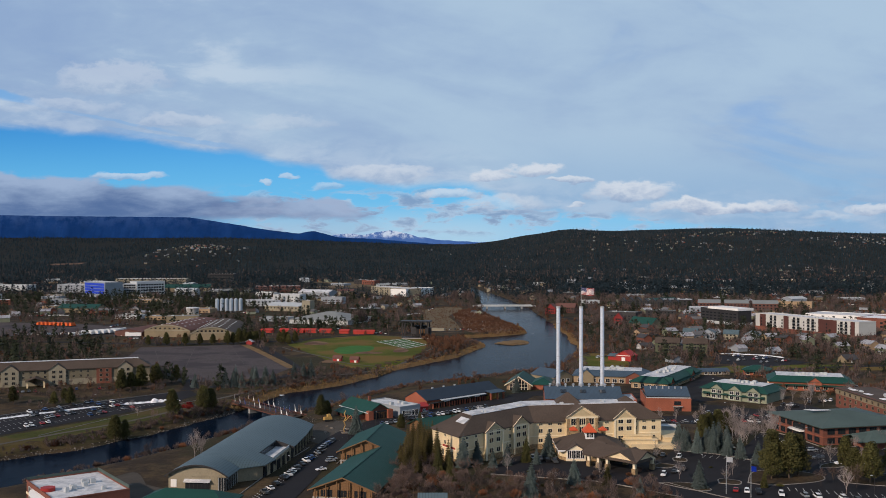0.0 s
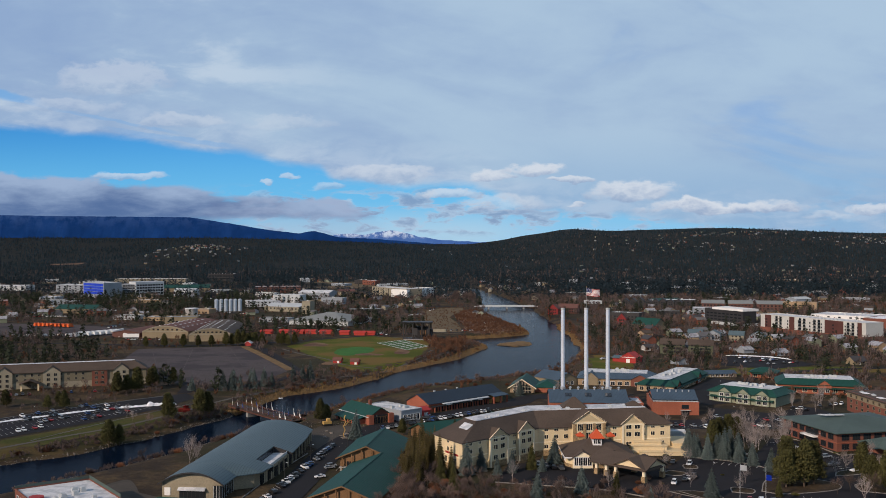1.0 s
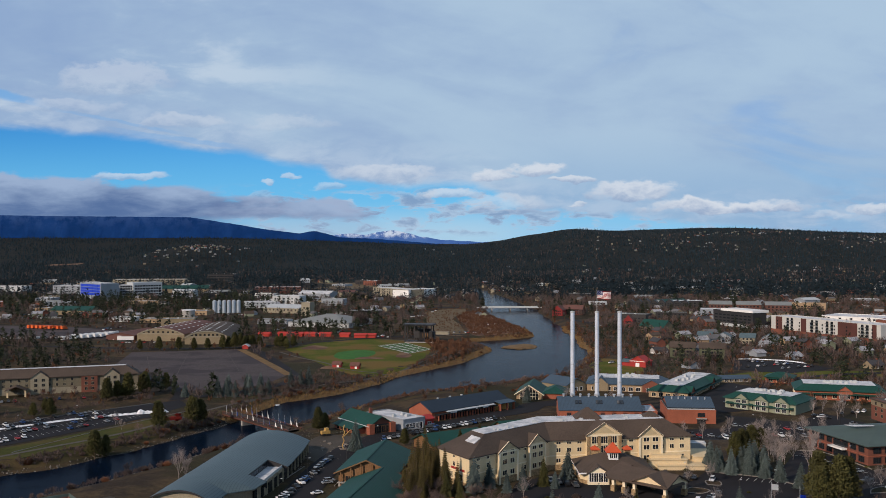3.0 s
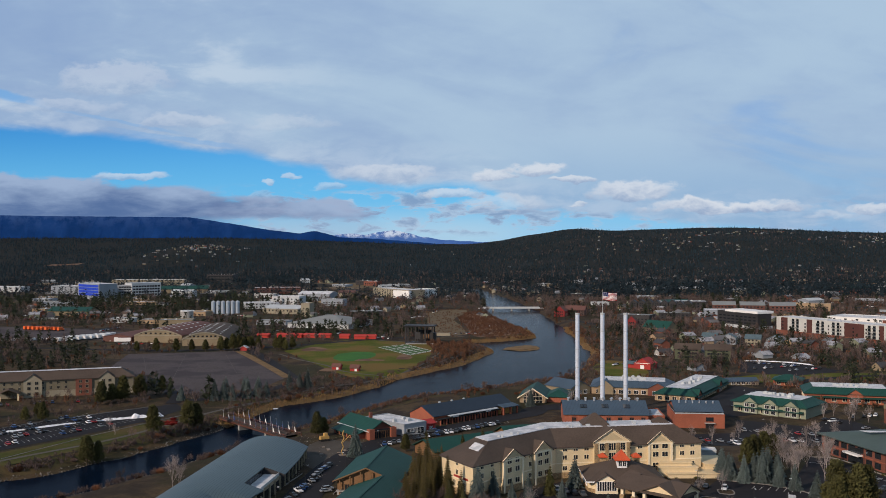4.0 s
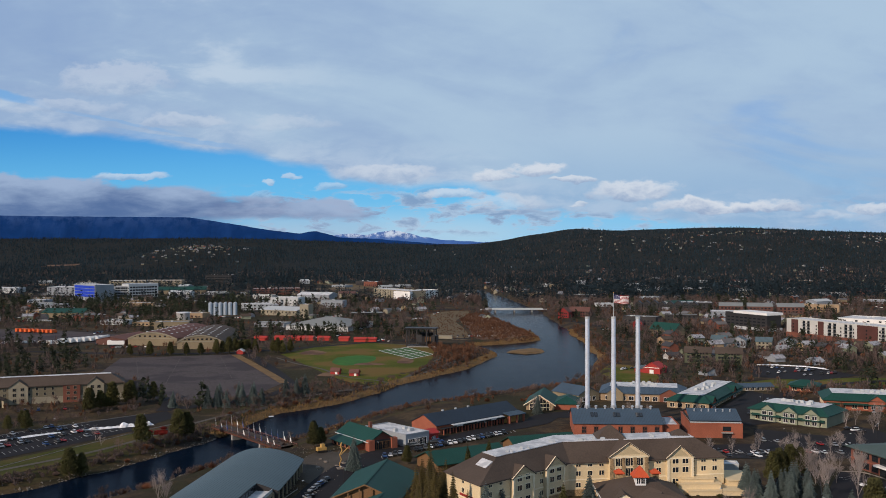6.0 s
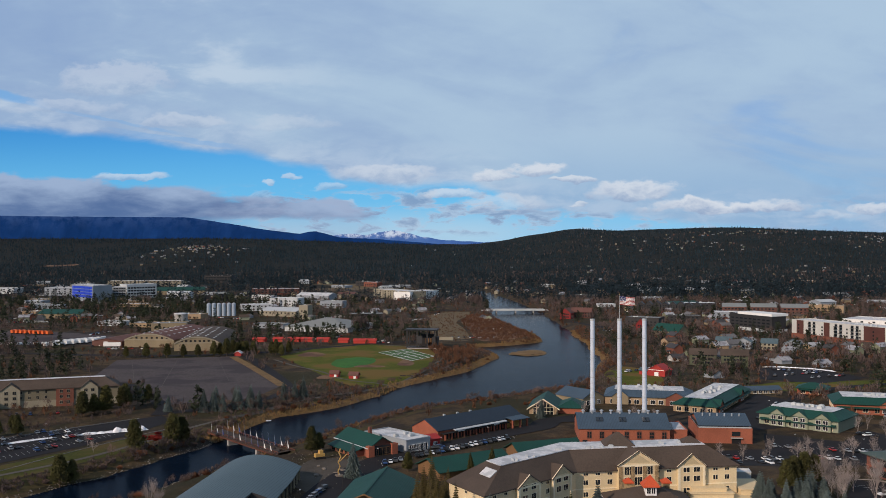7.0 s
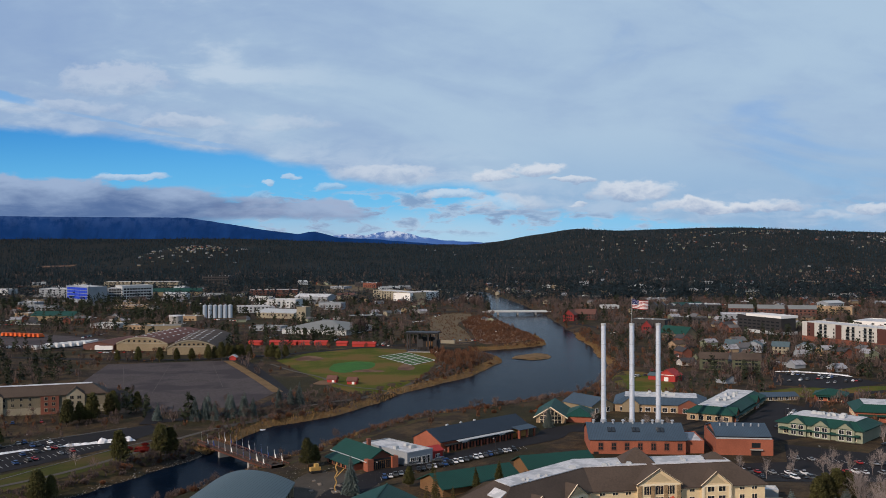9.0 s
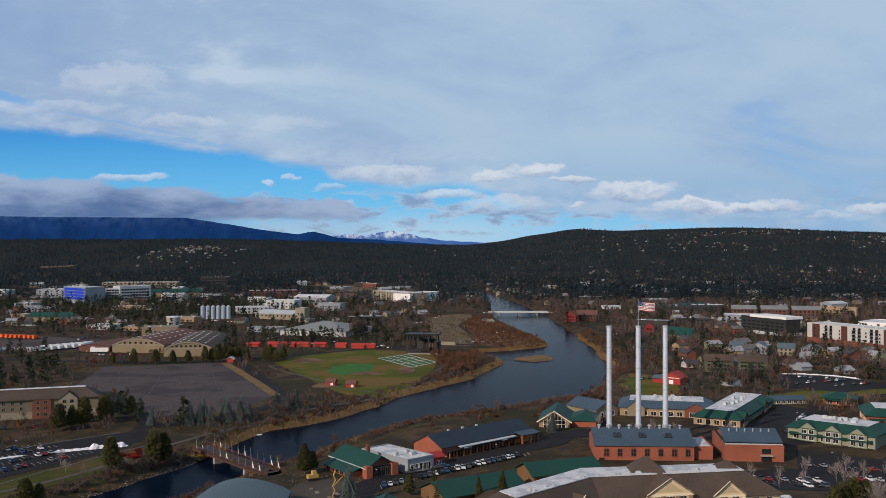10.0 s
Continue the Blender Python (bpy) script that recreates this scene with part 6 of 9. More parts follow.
def scatter(n, x0, x1, y0, y1, seed, cone=None, clump=0.0, size=120.0, thresh=0.0):
    """Random free places; cone: keep within that tangent of the line ahead; clump: grouping by noise."""
    r = np.random.RandomState(seed)
    y = np.sqrt(r.uniform(y0 ** 2, y1 ** 2, n)) if cone else r.uniform(y0, y1, n)
    x = r.uniform(-1, 1, n) * y * cone if cone else r.uniform(x0, x1, n)
    keep = (x > x0) & (x < x1)
    x, y = x[keep], y[keep]
    if clump:
        q = np.array([noise.noise(Vector((a / size, b / size, seed * 1.7))) for a, b in zip(x, y)])
        keep = q + r.uniform(-clump, clump, len(x)) > thresh
        x, y = x[keep], y[keep]
    keep = open_ground(x, y)
    return x[keep], y[keep], r


def stuff(name, v, f, mats, idx, label, category):
    me = bpy.data.meshes.new(name)
    me.from_pydata(v, [], f)
    for m in mats:
        me.materials.append(m)
    if idx is not None:
        me.polygons.foreach_set("material_index", idx)
    return tagged(new(name, me), label, category, kind="stuff")


def island_tint(m, amount):
    """Vary a joined mass from piece to piece."""
    t = m.node_tree
    Sock.tree = t
    b = t.nodes["Principled BSDF"]
    link = b.inputs["Base Color"].links[0]
    src = link.from_socket
    geo = t.nodes.new("ShaderNodeNewGeometry")
    h = t.nodes.new("ShaderNodeHueSaturation")
    t.links.new(src, h.inputs["Color"])
    t.links.new((Sock(geo.outputs["Random Per Island"]) * (2 * amount) + (1 - amount)).s, h.inputs["Value"])
    t.links.new(h.outputs[0], b.inputs["Base Color"])
    return m


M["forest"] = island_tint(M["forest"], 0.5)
M["town_pine"] = mat("town_pine_needles", (0.026, 0.034, 0.018), 0.95, dark=0.45, big=0.03, fine=0.6)
M["far_twig"] = island_tint(mat("far_bare_crowns", (0.104, 0.077, 0.069), 0.95, dark=0.35, big=0.02, fine=0.3), 0.4)
M["far_rust"] = island_tint(mat("far_rust_shrubs", (0.120, 0.058, 0.032), 0.95, dark=0.35, big=0.03, fine=0.3), 0.4)


def conifer_mass(name, x, y, r, hmin, hmax, layers, sides, label, m="forest"):
    """Many conifers as one mass: ragged stacked tiers."""
    n = len(x)
    h = r.uniform(hmin, hmax, n)
    w = h * r.uniform(0.16, 0.27, n)
    k = np.arange(layers)
    base = ground_z(x, y)[:, None]
    z0 = base + h[:, None] * (0.04 + 0.84 * k / layers)
    z1 = np.minimum(base + h[:, None] * (0.16 + 0.84 * (k + 1) / layers), base + h[:, None])
    rad = w[:, None] * (1 - 0.78 * k / layers)
    q = r.uniform(0, 6.283, (n, layers, 1)) + 6.283 * np.arange(sides) / sides
    s = rad[..., None] * r.uniform(0.55, 1.2, (n, layers, sides))
    low = np.stack([x[:, None, None] + s * np.cos(q), y[:, None, None] + s * np.sin(q), z0[..., None] - h[:, None, None] * r.uniform(-0.02, 0.06, (n, layers, sides))], -1)
    top = np.stack([x[:, None] + 0 * z1, y[:, None] + 0 * z1, z1], -1)[:, :, None]
    v = np.concatenate([low, top], 2).reshape(-1, 3)
    a = np.arange(n * layers)[:, None] * (sides + 1)
    i = np.arange(sides)
    f = np.stack([a + i, a + (i + 1) % sides, a + sides + 0 * i], -1).reshape(-1, 3)
    return stuff(name, v.tolist(), f.tolist(), [M[m]], None, label, "trees")


def pine_mass(name, x, y, r, hmin, hmax, tufts, label, m="town_pine", size=1.0):
    """Many broad pines as one mass of leafy tufts."""
    n = len(x)
    h = r.uniform(hmin, hmax, n)[:, None]
    w = h * r.uniform(0.20, 0.32, (n, 1))
    z = ground_z(x, y)[:, None]
    q, k = r.uniform(0, 6.283, (n, tufts)), r.uniform(0, 1, (n, tufts)) ** 1.15
    rad = w * (1 - 0.92 * k) ** 0.65 * np.minimum(1.0, 0.55 + 3.0 * k) * np.sqrt(r.uniform(0.05, 1, (n, tufts)))
    c = np.stack([x[:, None] + rad * np.cos(q), y[:, None] + rad * np.sin(q), z + h * (0.10 + 0.88 * k)], -1)
    s = (w * r.uniform(0.20, 0.36, (n, tufts)) * size)[..., None, None]
    v = c[:, :, None, :] + s * r.normal(0, 0.75, (n, tufts, 3, 3)) * [1, 1, 0.8]
    trunk = np.stack([np.stack([x - 0.25, y, z[:, 0] - 0.5], -1), np.stack([x + 0.25, y, z[:, 0] - 0.5], -1), np.stack([x, y, z[:, 0] + 0.8 * h[:, 0]], -1)], 1)
    v = np.concatenate([v.reshape(-1, 3), trunk.reshape(-1, 3)])
    return stuff(name, v.tolist(), np.arange(len(v)).reshape(-1, 3).tolist(), [M[m]], None, label, "trees")


def bare_mass(name, x, y, r, hmin, hmax, twigs, width, label, m="far_twig"):
    """Many leafless crowns as one mass of thin upward blades."""
    n = len(x)
    h = r.uniform(hmin, hmax, n)[:, None]
    w = h * r.uniform(0.26, 0.40, (n, 1))
    z = ground_z(x, y)[:, None]
    q, g = r.uniform(0, 6.283, (n, twigs)), r.uniform(0, 6.283, (n, twigs))
    s = np.sqrt(r.uniform(0.02, 1, (n, twigs))) * w
    zz = r.uniform(0.40, 1.0, (n, twigs)) * (1 - 0.35 * (s / w) ** 2)
    tip = np.stack([x[:, None] + s * np.cos(q), y[:, None] + s * np.sin(q), z + h * zz], -1)
    k = r.uniform(0.55, 0.95, (n, twigs))
    k[:, :3] = 0.0
    jit = w * 0.16 * r.normal(0, 1, (2, n, twigs)) * (k > 0)
    foot = np.stack([x[:, None] + k * s * np.cos(q) + jit[0], y[:, None] + k * s * np.sin(q) + jit[1], z + h * zz * k * r.uniform(0.7, 1.0, (n, twigs))], -1)
    o = np.stack([width * np.cos(g), width * np.sin(g), 0 * g], -1)
    v = np.stack([foot - 0.6 * o, foot + 0.6 * o, tip + o * 0.8, tip - o * 0.5], 2).reshape(-1, 3)
    return stuff(name, v.tolist(), np.arange(len(v)).reshape(-1, 4).tolist(), [M[m]], None, label, "trees")


# ---- houses ----
M["olive"] = mat("olive_siding", (0.085, 0.095, 0.06), 0.85, dark=0.2)
M["off_white"] = mat("off_white_panel", (0.50, 0.50, 0.47), 0.75, dark=0.15)
M["bay_brown"] = mat("dark_brown_panel", (0.085, 0.034, 0.028), 0.8, dark=0.2)
M["silo_steel"] = mat("blue_grey_steel", (0.33, 0.40, 0.47), 0.5, 0.3, dark=0.15)
M["red_deep"] = mat("deep_red_siding", (0.20, 0.022, 0.022), 0.8, dark=0.25)
M["red_bright"] = mat("bright_red_panel", (0.40, 0.040, 0.028), 0.6, dark=0.12)
HOUSE_WALLS = [M["tan_pale"], M["grey_wall"], mat("weathered_siding", (0.30, 0.30, 0.29), 0.85, dark=0.3), M["tan_wall"], M["brick_dark"], M["sage"]]
HOUSE_ROOFS = [mat("charcoal_shingle", (0.055, 0.055, 0.060), 0.9, dark=0.3), M["brown_shingle"], mat("grey_shingle", (0.13, 0.13, 0.135), 0.9, dark=0.25), mat("snowy_roof", (0.36, 0.375, 0.40), 0.8, dark=0.3, big=0.3, other=(0.20, 0.20, 0.22))]


def house_mass(name, x, y, r, label, big=1.0):
    """Many small far houses as one mass."""
    v, f, idx = [], [], []
    z = ground_z(x, y)
    for cx, cy, cz in zip(x, y, z):
        w, d, h = r.uniform(9, 16) * big, r.uniform(8, 11) * big, r.uniform(2.8, 5.5) * big
        rise = r.uniform(2.0, 3.4) * big
        a = r.choice([0.35, 1.92, 0.6, 1.2, 2.6]) + r.uniform(-0.15, 0.15)
        c, s = math.cos(a), math.sin(a)
        loc = [(-w / 2, -d / 2, -2), (w / 2, -d / 2, -2), (w / 2, d / 2, -2), (-w / 2, d / 2, -2), (-w / 2, -d / 2, h), (w / 2, -d / 2, h), (w / 2, d / 2, h), (-w / 2, d / 2, h), (-w / 2, 0, h + rise), (w / 2, 0, h + rise)]
        e = 0.6
        roof = [(-w / 2 - e, -d / 2 - e, h - 0.3), (w / 2 + e, -d / 2 - e, h - 0.3), (w / 2 + e, 0, h + rise + 0.15), (-w / 2 - e, 0, h + rise + 0.15), (w / 2 + e, d / 2 + e, h - 0.3), (-w / 2 - e, d / 2 + e, h - 0.3)]
        n = len(v)
        v += [(cx + p[0] * c - p[1] * s, cy + p[0] * s + p[1] * c, cz + p[2]) for p in loc + roof]
        f += [tuple(n + i for i in q) for q in ((0, 1, 5, 4), (1, 2, 6, 9, 5), (2, 3, 7, 6), (3, 0, 4, 8, 7), (10, 11, 12, 13), (13, 12, 14, 15))]
        wi, ri = int(r.randint(0, 6)), 6 + int(r.choice([0, 0, 1, 1, 2, 2, 3]))
        idx += [wi] * 4 + [ri] * 2
    return stuff(name, v, f, HOUSE_WALLS + HOUSE_ROOFS, idx, label, "houses")


# ---- landmark blocks, mid distance ----
def far_building(name, a, b, d, h, wall, label, wins, z=None, roof="flat", rise=3.0, roof_m=None, units=3, frame_m="white_paint", category="building"):
    return block(name, a, b, d, h, wall, label, category, roof, rise, roof_m, z, wins, units, frame_m=M[frame_m], panes=False)


# warehouses with barrel roofs
for a, b, d in (((-311.0, 1036.0), (-262.0, 1030.0), 105), ((-254.0, 1000.0), (-212.0, 1004.0), 118)):
    t, w = block("warehouse", a, b, d, 8.0, "tan_wall", "tan block warehouse with brown barrel roof", "warehouse", "arch", 6.0, "maroon" if a[0] < -300 else "brown_shingle", 3.2, group="barrel-roofed warehouses")
    ring = Geo()
    for i in range(18):
        x0, x1 = w * i / 18, w * (i + 1) / 18
        q = lambda x: 8.0 + 6.0 * (1 - (2 * x / w - 1) ** 2)
        ring.slab([(x0, -0.75, q(x0) - 0.1), (x1, -0.75, q(x1) - 0.1), (x1, -0.62, q(x1) - 0.1), (x0, -0.62, q(x0) - 0.1)], 1.1)
    part("arch_trim", ring, M["tan_pale"], t, "pale arched trim")
    part("gable_band", Geo().box(0, w, -0.2, 0, 7.6, 8.4), M["tan_pale"], t)
    for i in range(8):
        part("window", Geo().box(6 + i * (w - 14) / 7, 8 + i * (w - 14) / 7, -0.12, 0.1, 9.0, 10.6), M["glass"], t)
    for j in range(7):
        for i in range(5):
            x = w * (i + 0.9) / 6
            zz = 8.0 + 6.0 * (1 - (2 * x / w - 1) ** 2)
            part("skylight", Geo().box(x - 0.9, x + 0.9, 8 + j * (d - 16) / 7, 10.5 + j * (d - 16) / 7, zz - 0.2, zz + 0.35), M["pale_grey"], t)
block("side_shed", (-345.0, 1045.0), (-315.0, 1040.0), 60, 6.0, "maroon", "long low maroon shed", "shed", "gable_y", 2.5, "maroon", 3.2)
# silos and brewery
for i in range(6):
    t = thing("silo", pose(-325 + i * 6.4, 1432 + i * 1.5, 3.5), "tall pale steel silo", "silo", "row of brewery silos")
    part("drum", Geo().tube((0, 0, 0), (0, 0, 17), 2.9, 2.9, 16), M["silo_steel"], t, smooth=False)
    part("cone_top", Geo().tube((0, 0, 17), (0, 0, 18.6), 2.9, 0.5, 16), M["steel"], t)
t = thing("water_tank", pose(-328, 1302, 3.5), "round concrete storage tank", "tank")
part("drum", Geo().tube((0, 0, 0), (0, 0, 13), 8, 8, 24), M["concrete"], t)
part("lid", Geo().tube((0, 0, 13), (0, 0, 14), 8.4, 8.0, 24), M["white_membrane"], t)
FOOT.append((-328, 1302, 12)), FOOT.append((-300, 1436, 24))
far_building("brewery_hall", (-258, 1440), (-205, 1415), 40, 8, "tan_pale", "pale brewery hall with low metal roof", (("f", 9, (4.0,), 2.0, 2.2),), 3.5, "gable_x", 4, "pale_grey")
far_building("brewery_block", (-300, 1530), (-258, 1544), 30, 9, "pale_grey", "stacked pale brewery blocks", (("f", 7, (2, 6), 2.5, 2),), 3.5, units=8)
far_building("brewery_block", (-280, 1640), (-235, 1630), 30, 13, "pale_grey", "tall pale brewery block", (("f", 6, (3, 8), 2.5, 2),), 3.5, units=6)
far_building("tan_tower", (-196, 1380), (-184, 1376), 14, 18, "tan_pale", "square tan plant tower", (("f", 2, (4, 10), 2, 2),), 3.5, units=1)
far_building("long_shed", (-262, 1800), (-205, 1784), 40, 9, "grey_wall", "long blue-grey shed with white roof", (), 4, "gable_x", 4, "white_membrane")
M["dull_grey"] = mat("dull_grey_roof", (0.21, 0.225, 0.22), 0.75, dark=0.15)
# arts centre with a big pale roof
block("pale_barrel_hall", (-186, 1205), (-113, 1180), 70, 6.5, "pale_grey", "wide hall with pale grey shallow roof", "hall", "hip", 8.0, "dull_grey", 3.2, units=0, over=1.2)
# hospital in blue and white
t, w = far_building("clinic", (-660, 1830), (-603, 1775), 34, 26, "grey_wall", "modern clinic with cobalt blue panels", (), 4.5, units=6)
for i in range(4):
    for j in range(8):
        part("blue_panel", Geo().box(4 + j * 9.2, 12.4 + j * 9.2, -0.6, 0, 5.5 + i * 5, 9.6 + i * 5), M["blue_paint"], t)
far_building("clinic_link", (-592, 1838), (-566, 1842), 30, 21, "grey_wall", "grey glazed link of the clinic", (("f", 5, (3, 8, 13, 17), 4.0, 2.6),), 4.5, units=2)
t, w = far_building("clinic_wing", (-566, 1838), (-524, 1874), 30, 25, "pale_grey", "white clinic wing with rows of windows", (("f", 10, (3, 8, 13, 18), 4.0, 2.8),), 4.5, units=5)
far_building("clinic_block", (-760, 1960), (-690, 1950), 40, 15, "grey_wall", "long grey clinic block", (("f", 6, (3, 7, 11), 3.5, 2.0),), 4.5, units=5)
far_building("flat_block", (-930, 2050), (-855, 2045), 40, 9, "pale_grey", "long pale grey flat-roofed block", (("f", 6, (2, 6), 4, 2.0),), 5, units=3)
far_building("flat_block", (-760, 2310), (-600, 2325), 40, 12, "tan_pale", "long tan flat-roofed block", (("f", 18, (3, 9), 4, 2.4),), 6, units=8)
far_building("green_roof_hall", (-560, 1990), (-470, 2010), 30, 7, "tan_wall", "low hall with turquoise metal roof", (), 5, "gable_x", 6, "green_metal")
far_building("dark_frame_block", (-585, 2480), (-520, 2475), 40, 17, "dark_clad", "dark unfinished steel-framed block", (("f", 9, (4, 10, 16), 6, 3.4),), 8)
far_building("green_shed", (-542, 1398), (-484, 1390), 30, 7, "tan_wall", "low tan shed with green roof", (("f", 5, (2,), 3, 2),), 3.5, "gable_x", 5, "green_metal")
far_building("brick_flats", (-380, 2010), (-290, 2024), 30, 9, "maroon", "long two-storey dark brick flats", (("f", 12, (2, 6), 3, 2),), 4.5)
far_building("white_flats", (-136, 1890), (-68, 1785), 34, 15, "tan_pale", "cream four-storey apartment block", (("f", 13, (1.5, 5, 8.5, 12), 2.6, 2.0),), 4, units=5, frame_m="cream_trim")
far_building("white_flats", (-66, 1782), (-18, 1860), 34, 14, "white_paint", "white apartment block with flat roof", (("f", 9, (1.5, 5, 8.5), 2.6, 2.0),), 4, units=5)
# east side
t, w = far_building("white_apartments", (352, 1120), (414, 990), 24, 17.5, "off_white", "five-storey white and brown apartment block", (), 5, units=6, category="apartments")
part("brick_base", Geo().box(-0.2, w + 0.2, -0.3, 24.2, -1, 4.0), M["brick_dark"], t, "dark brick ground storey")
for x0, x1 in ((7, 16), (43, 50), (92, 116), (134, 139)):
    part("brown_bay", Geo().box(x0, x1, -0.5, 0, 4, 17.6), M["bay_brown"], t, "dark brown bay")
for x in (24, 30, 58, 64, 78, 84, 122, 128):
    for z in (5.2, 8.6, 12.0, 15.0):
        bl = part("balcony", Geo().box(x - 2, x + 2, -1.4, 0, z - 0.6, z - 0.3), M["black_paint"], t)
        part("balcony_door", Geo().box(x - 1.6, x + 1.6, -0.12, 0.1, z - 0.2, z + 1.9), M["glass"], bl)
window_row(t, (0, -0.5, 0), (w, -0.5, 0), (5.2, 8.6, 12.0), 9, 1.6, 1.7, M["black_paint"], panes=False)
far_building("white_roof_hall", (450, 1235), (570, 1125), 50, 9, "white_paint", "big hall with snowy white roof", (("f", 12, (2, 6), 3, 1.8),), 5, units=6)
far_building("red_trim_hall", (470, 1130), (560, 1040), 50, 12, "brick_dark", "brick apartments with snowy roof", (("f", 12, (2, 6), 3, 2.2),), 5, roof_m="snow", units=4)
t, w = far_building("dark_office", (315, 1216), (343, 1156), 20, 18, "dark_clad", "dark clad office with banded windows and white cornice", (("f", 9, (5.5, 9, 12.5), 4.6, 1.5),), 5, units=3, frame_m="wood", category="office")
part("cornice", Geo().box(14, w + 0.6, -0.6, 22.6, 17.8, 20.4), M["white_paint"], t, "white roof storey")
part("white_base", Geo().box(12, w + 0.3, -0.4, 22.3, 0.3, 3.6), M["pale_grey"], t)
for i, (x, y, w0, m) in enumerate(((372, 1450, 30, "maroon"), (408, 1440, 32, "maroon"), (445, 1428, 34, "maroon"), (330, 1330, 40, "grey_wall"), (336, 1520, 44, "dark_clad"))):
    far_building("town_block", (x, y), (x + w0, y - 8), 30, 10, m, "three-storey town block with pale roof", (("f", 6, (2, 6), 2.6, 2),), 5, "gable_x" if i < 3 else "flat", 4, "dull_grey" if i < 3 else None, units=3)
t, w = block("red_barn", (144.0, 828.0), (155.0, 820.0), 12, 4.6, "red_paint", "red timber barn with white trim", "barn", "gable_y", 4.0, "red_paint", 4.0)
part("trim", Geo().box(0, w, -0.2, 0, 4.3, 4.7).box(w / 2 - 1.6, w / 2 + 1.6, -0.15, 0, 0, 3.0), M["white_paint"], t, "white barn trim")
part("lean_to", Geo().box(-8, 0, 2, 10, -1, 3.6), M["red_paint"], t)
part("lean_to_roof", Geo().slab([(-8.5, 1, 3.4), (0, 1, 3.4), (0, 6, 5.2), (-8.5, 6, 5.2)], 0.3).slab([(-8.5, 6, 5.2), (0, 6, 5.2), (0, 11, 3.4), (-8.5, 11, 3.4)], 0.3), M["grey_metal"], t)
block("red_house", (142, 1378), (155, 1372), 14, 8, "red_deep", "red three-storey house by the river", "house", "gable_y", 6, "maroon", 4, (("f", 4, (1.5, 5), 1.8, 1.8),), panes=False)
block("brown_lodge", (158, 1396), (184, 1388), 18, 8, "bay_brown", "dark brown riverside lodge with gables", "lodge", "gable_x", 5, "maroon", 4, (("f", 7, (1.5, 5), 1.8, 1.8),), panes=False)
block("red_house", (206, 1200), (216, 1196), 10, 8, "red_deep", "red house with white windows", "house", "gable_y", 6, "maroon", 4, (("f", 3, (1.5, 5), 1.8, 1.8),), panes=False)
for x, y in ((190, 890), (213, 882)):
    block("green_lodge", (x, y), (x + 20, y - 6), 14, 8.6, "olive", "olive green three-storey lodge with balconies", "lodge", "gable_x", 4, "brown_shingle", 4.5, (("f", 7, (1, 4, 7), 2, 1.7),), panes=False)
for i in range(8):
    x, y = 268 + i * 10.5, 1512 - i * 3.5
    block("townhouse", (x, y), (x + 9.6, y - 3.0), 13, 9.0 + (i % 3) * 0.8, "dark_clad", "narrow charcoal townhouse with dark gable roof", "townhouse", "gable_y", 4.2, "navy_metal", 5, (("f", 2, (1.2, 4.4, 7.0), 2.0, 1.5),), group="row of charcoal townhouses", panes=False)
for i, (x, y) in enumerate(((246, 1020), (262, 1012), (282, 1000), (300, 992))):
    block("row_house", (x, y), (x + 13, y - 6), 11, 6.4, "grey_wall" if i % 2 else "tan_pale", "muted gabled row house with porch", "house", "gable_y" if i % 2 else "gable_x", 3.6, "grey_metal", 4.5, (("f", 3, (1.0, 3.9), 1.6, 1.5),), group="pale row houses", panes=False)
block("green_roof_barn", (215, 1152), (236, 1126), 18, 4.5, "tan_wall", "low hall with green roof", "hall", "gable_x", 7, "green_metal", 5)

# ---- festival ground ----
t = thing("stage", pose(-42.5, 1020, 3.6, 0, 0, -10) @ Matrix.Diagonal((0.8, 0.9, 1, 1)), "black open-air concert stage with flat canopy", "stage")
part("deck", Geo().box(0, 35, 0, 16, -1, 1.6), M["dark_clad"], t)
part("back_wall", Geo().box(14, 30, 14, 15, 1.6, 13), M["black_paint"], t)
part("canopy", Geo().box(-2, 36, 0, 16, 17, 18.2), M["black_paint"], t)
for x in (0, 12, 24, 33):
    for y in (1, 13):
        part("tower", Geo().box(x, x + 1.4, y, y + 1.4, 1.6, 17), M["dark_clad"], t)
part("side_hall", Geo().box(30, 36, 4, 14, -1, 11), M["dark_clad"], t)
part("side_screen", Geo().box(12, 19, 0.6, 1.0, 5, 12), M["dark_clad"], t)
part("apron", Geo().box(2, 38, -4, 0, -1, 1.0), M["concrete"], t)
part("orange_panel", Geo().box(20, 27, 13.6, 14, 4, 9), M["wood"], t)
part("white_truss", Geo().box(38, 54, 6, 9, 8, 11), M["tan_pale"], t)
FOOT.append((-14, 1045, 30))
for x, y in ((-91, 822), (-76, 813)):
    t, w = block("red_hut", (x, y), (x + 6.4, y - 1.6), 5, 3.2, "red_paint", "small red hut with white door", "hut", "gable_x", 2.0, "maroon", 3.8)
    part("door", Geo().box(3.6, 5.4, -0.12, 0, -0.5, 2.2), M["white_paint"], t)
block("red_hut", (-190, 958), (-184, 957), 5, 3.2, "red_paint", "small red hut with white door", "hut", "gable_y", 1.8, "white_membrane", 3.8)
for i, (x, y, w0) in enumerate(((-198, 1082, 12), (-178, 1084, 20), (-150, 1082, 12), (-134, 1080, 12), (-112, 1074, 10), (-158, 1082, 6), (-96, 1066, 22))):
    t, w = block("red_stall", (x, y), (x + w0, y - 1.5), 8, 3.6, "red_bright", "bright red market stall", "stall", "gable_x", 1.4, "red_bright", 3.6, group="red stalls on the festival ground")
g = Geo()
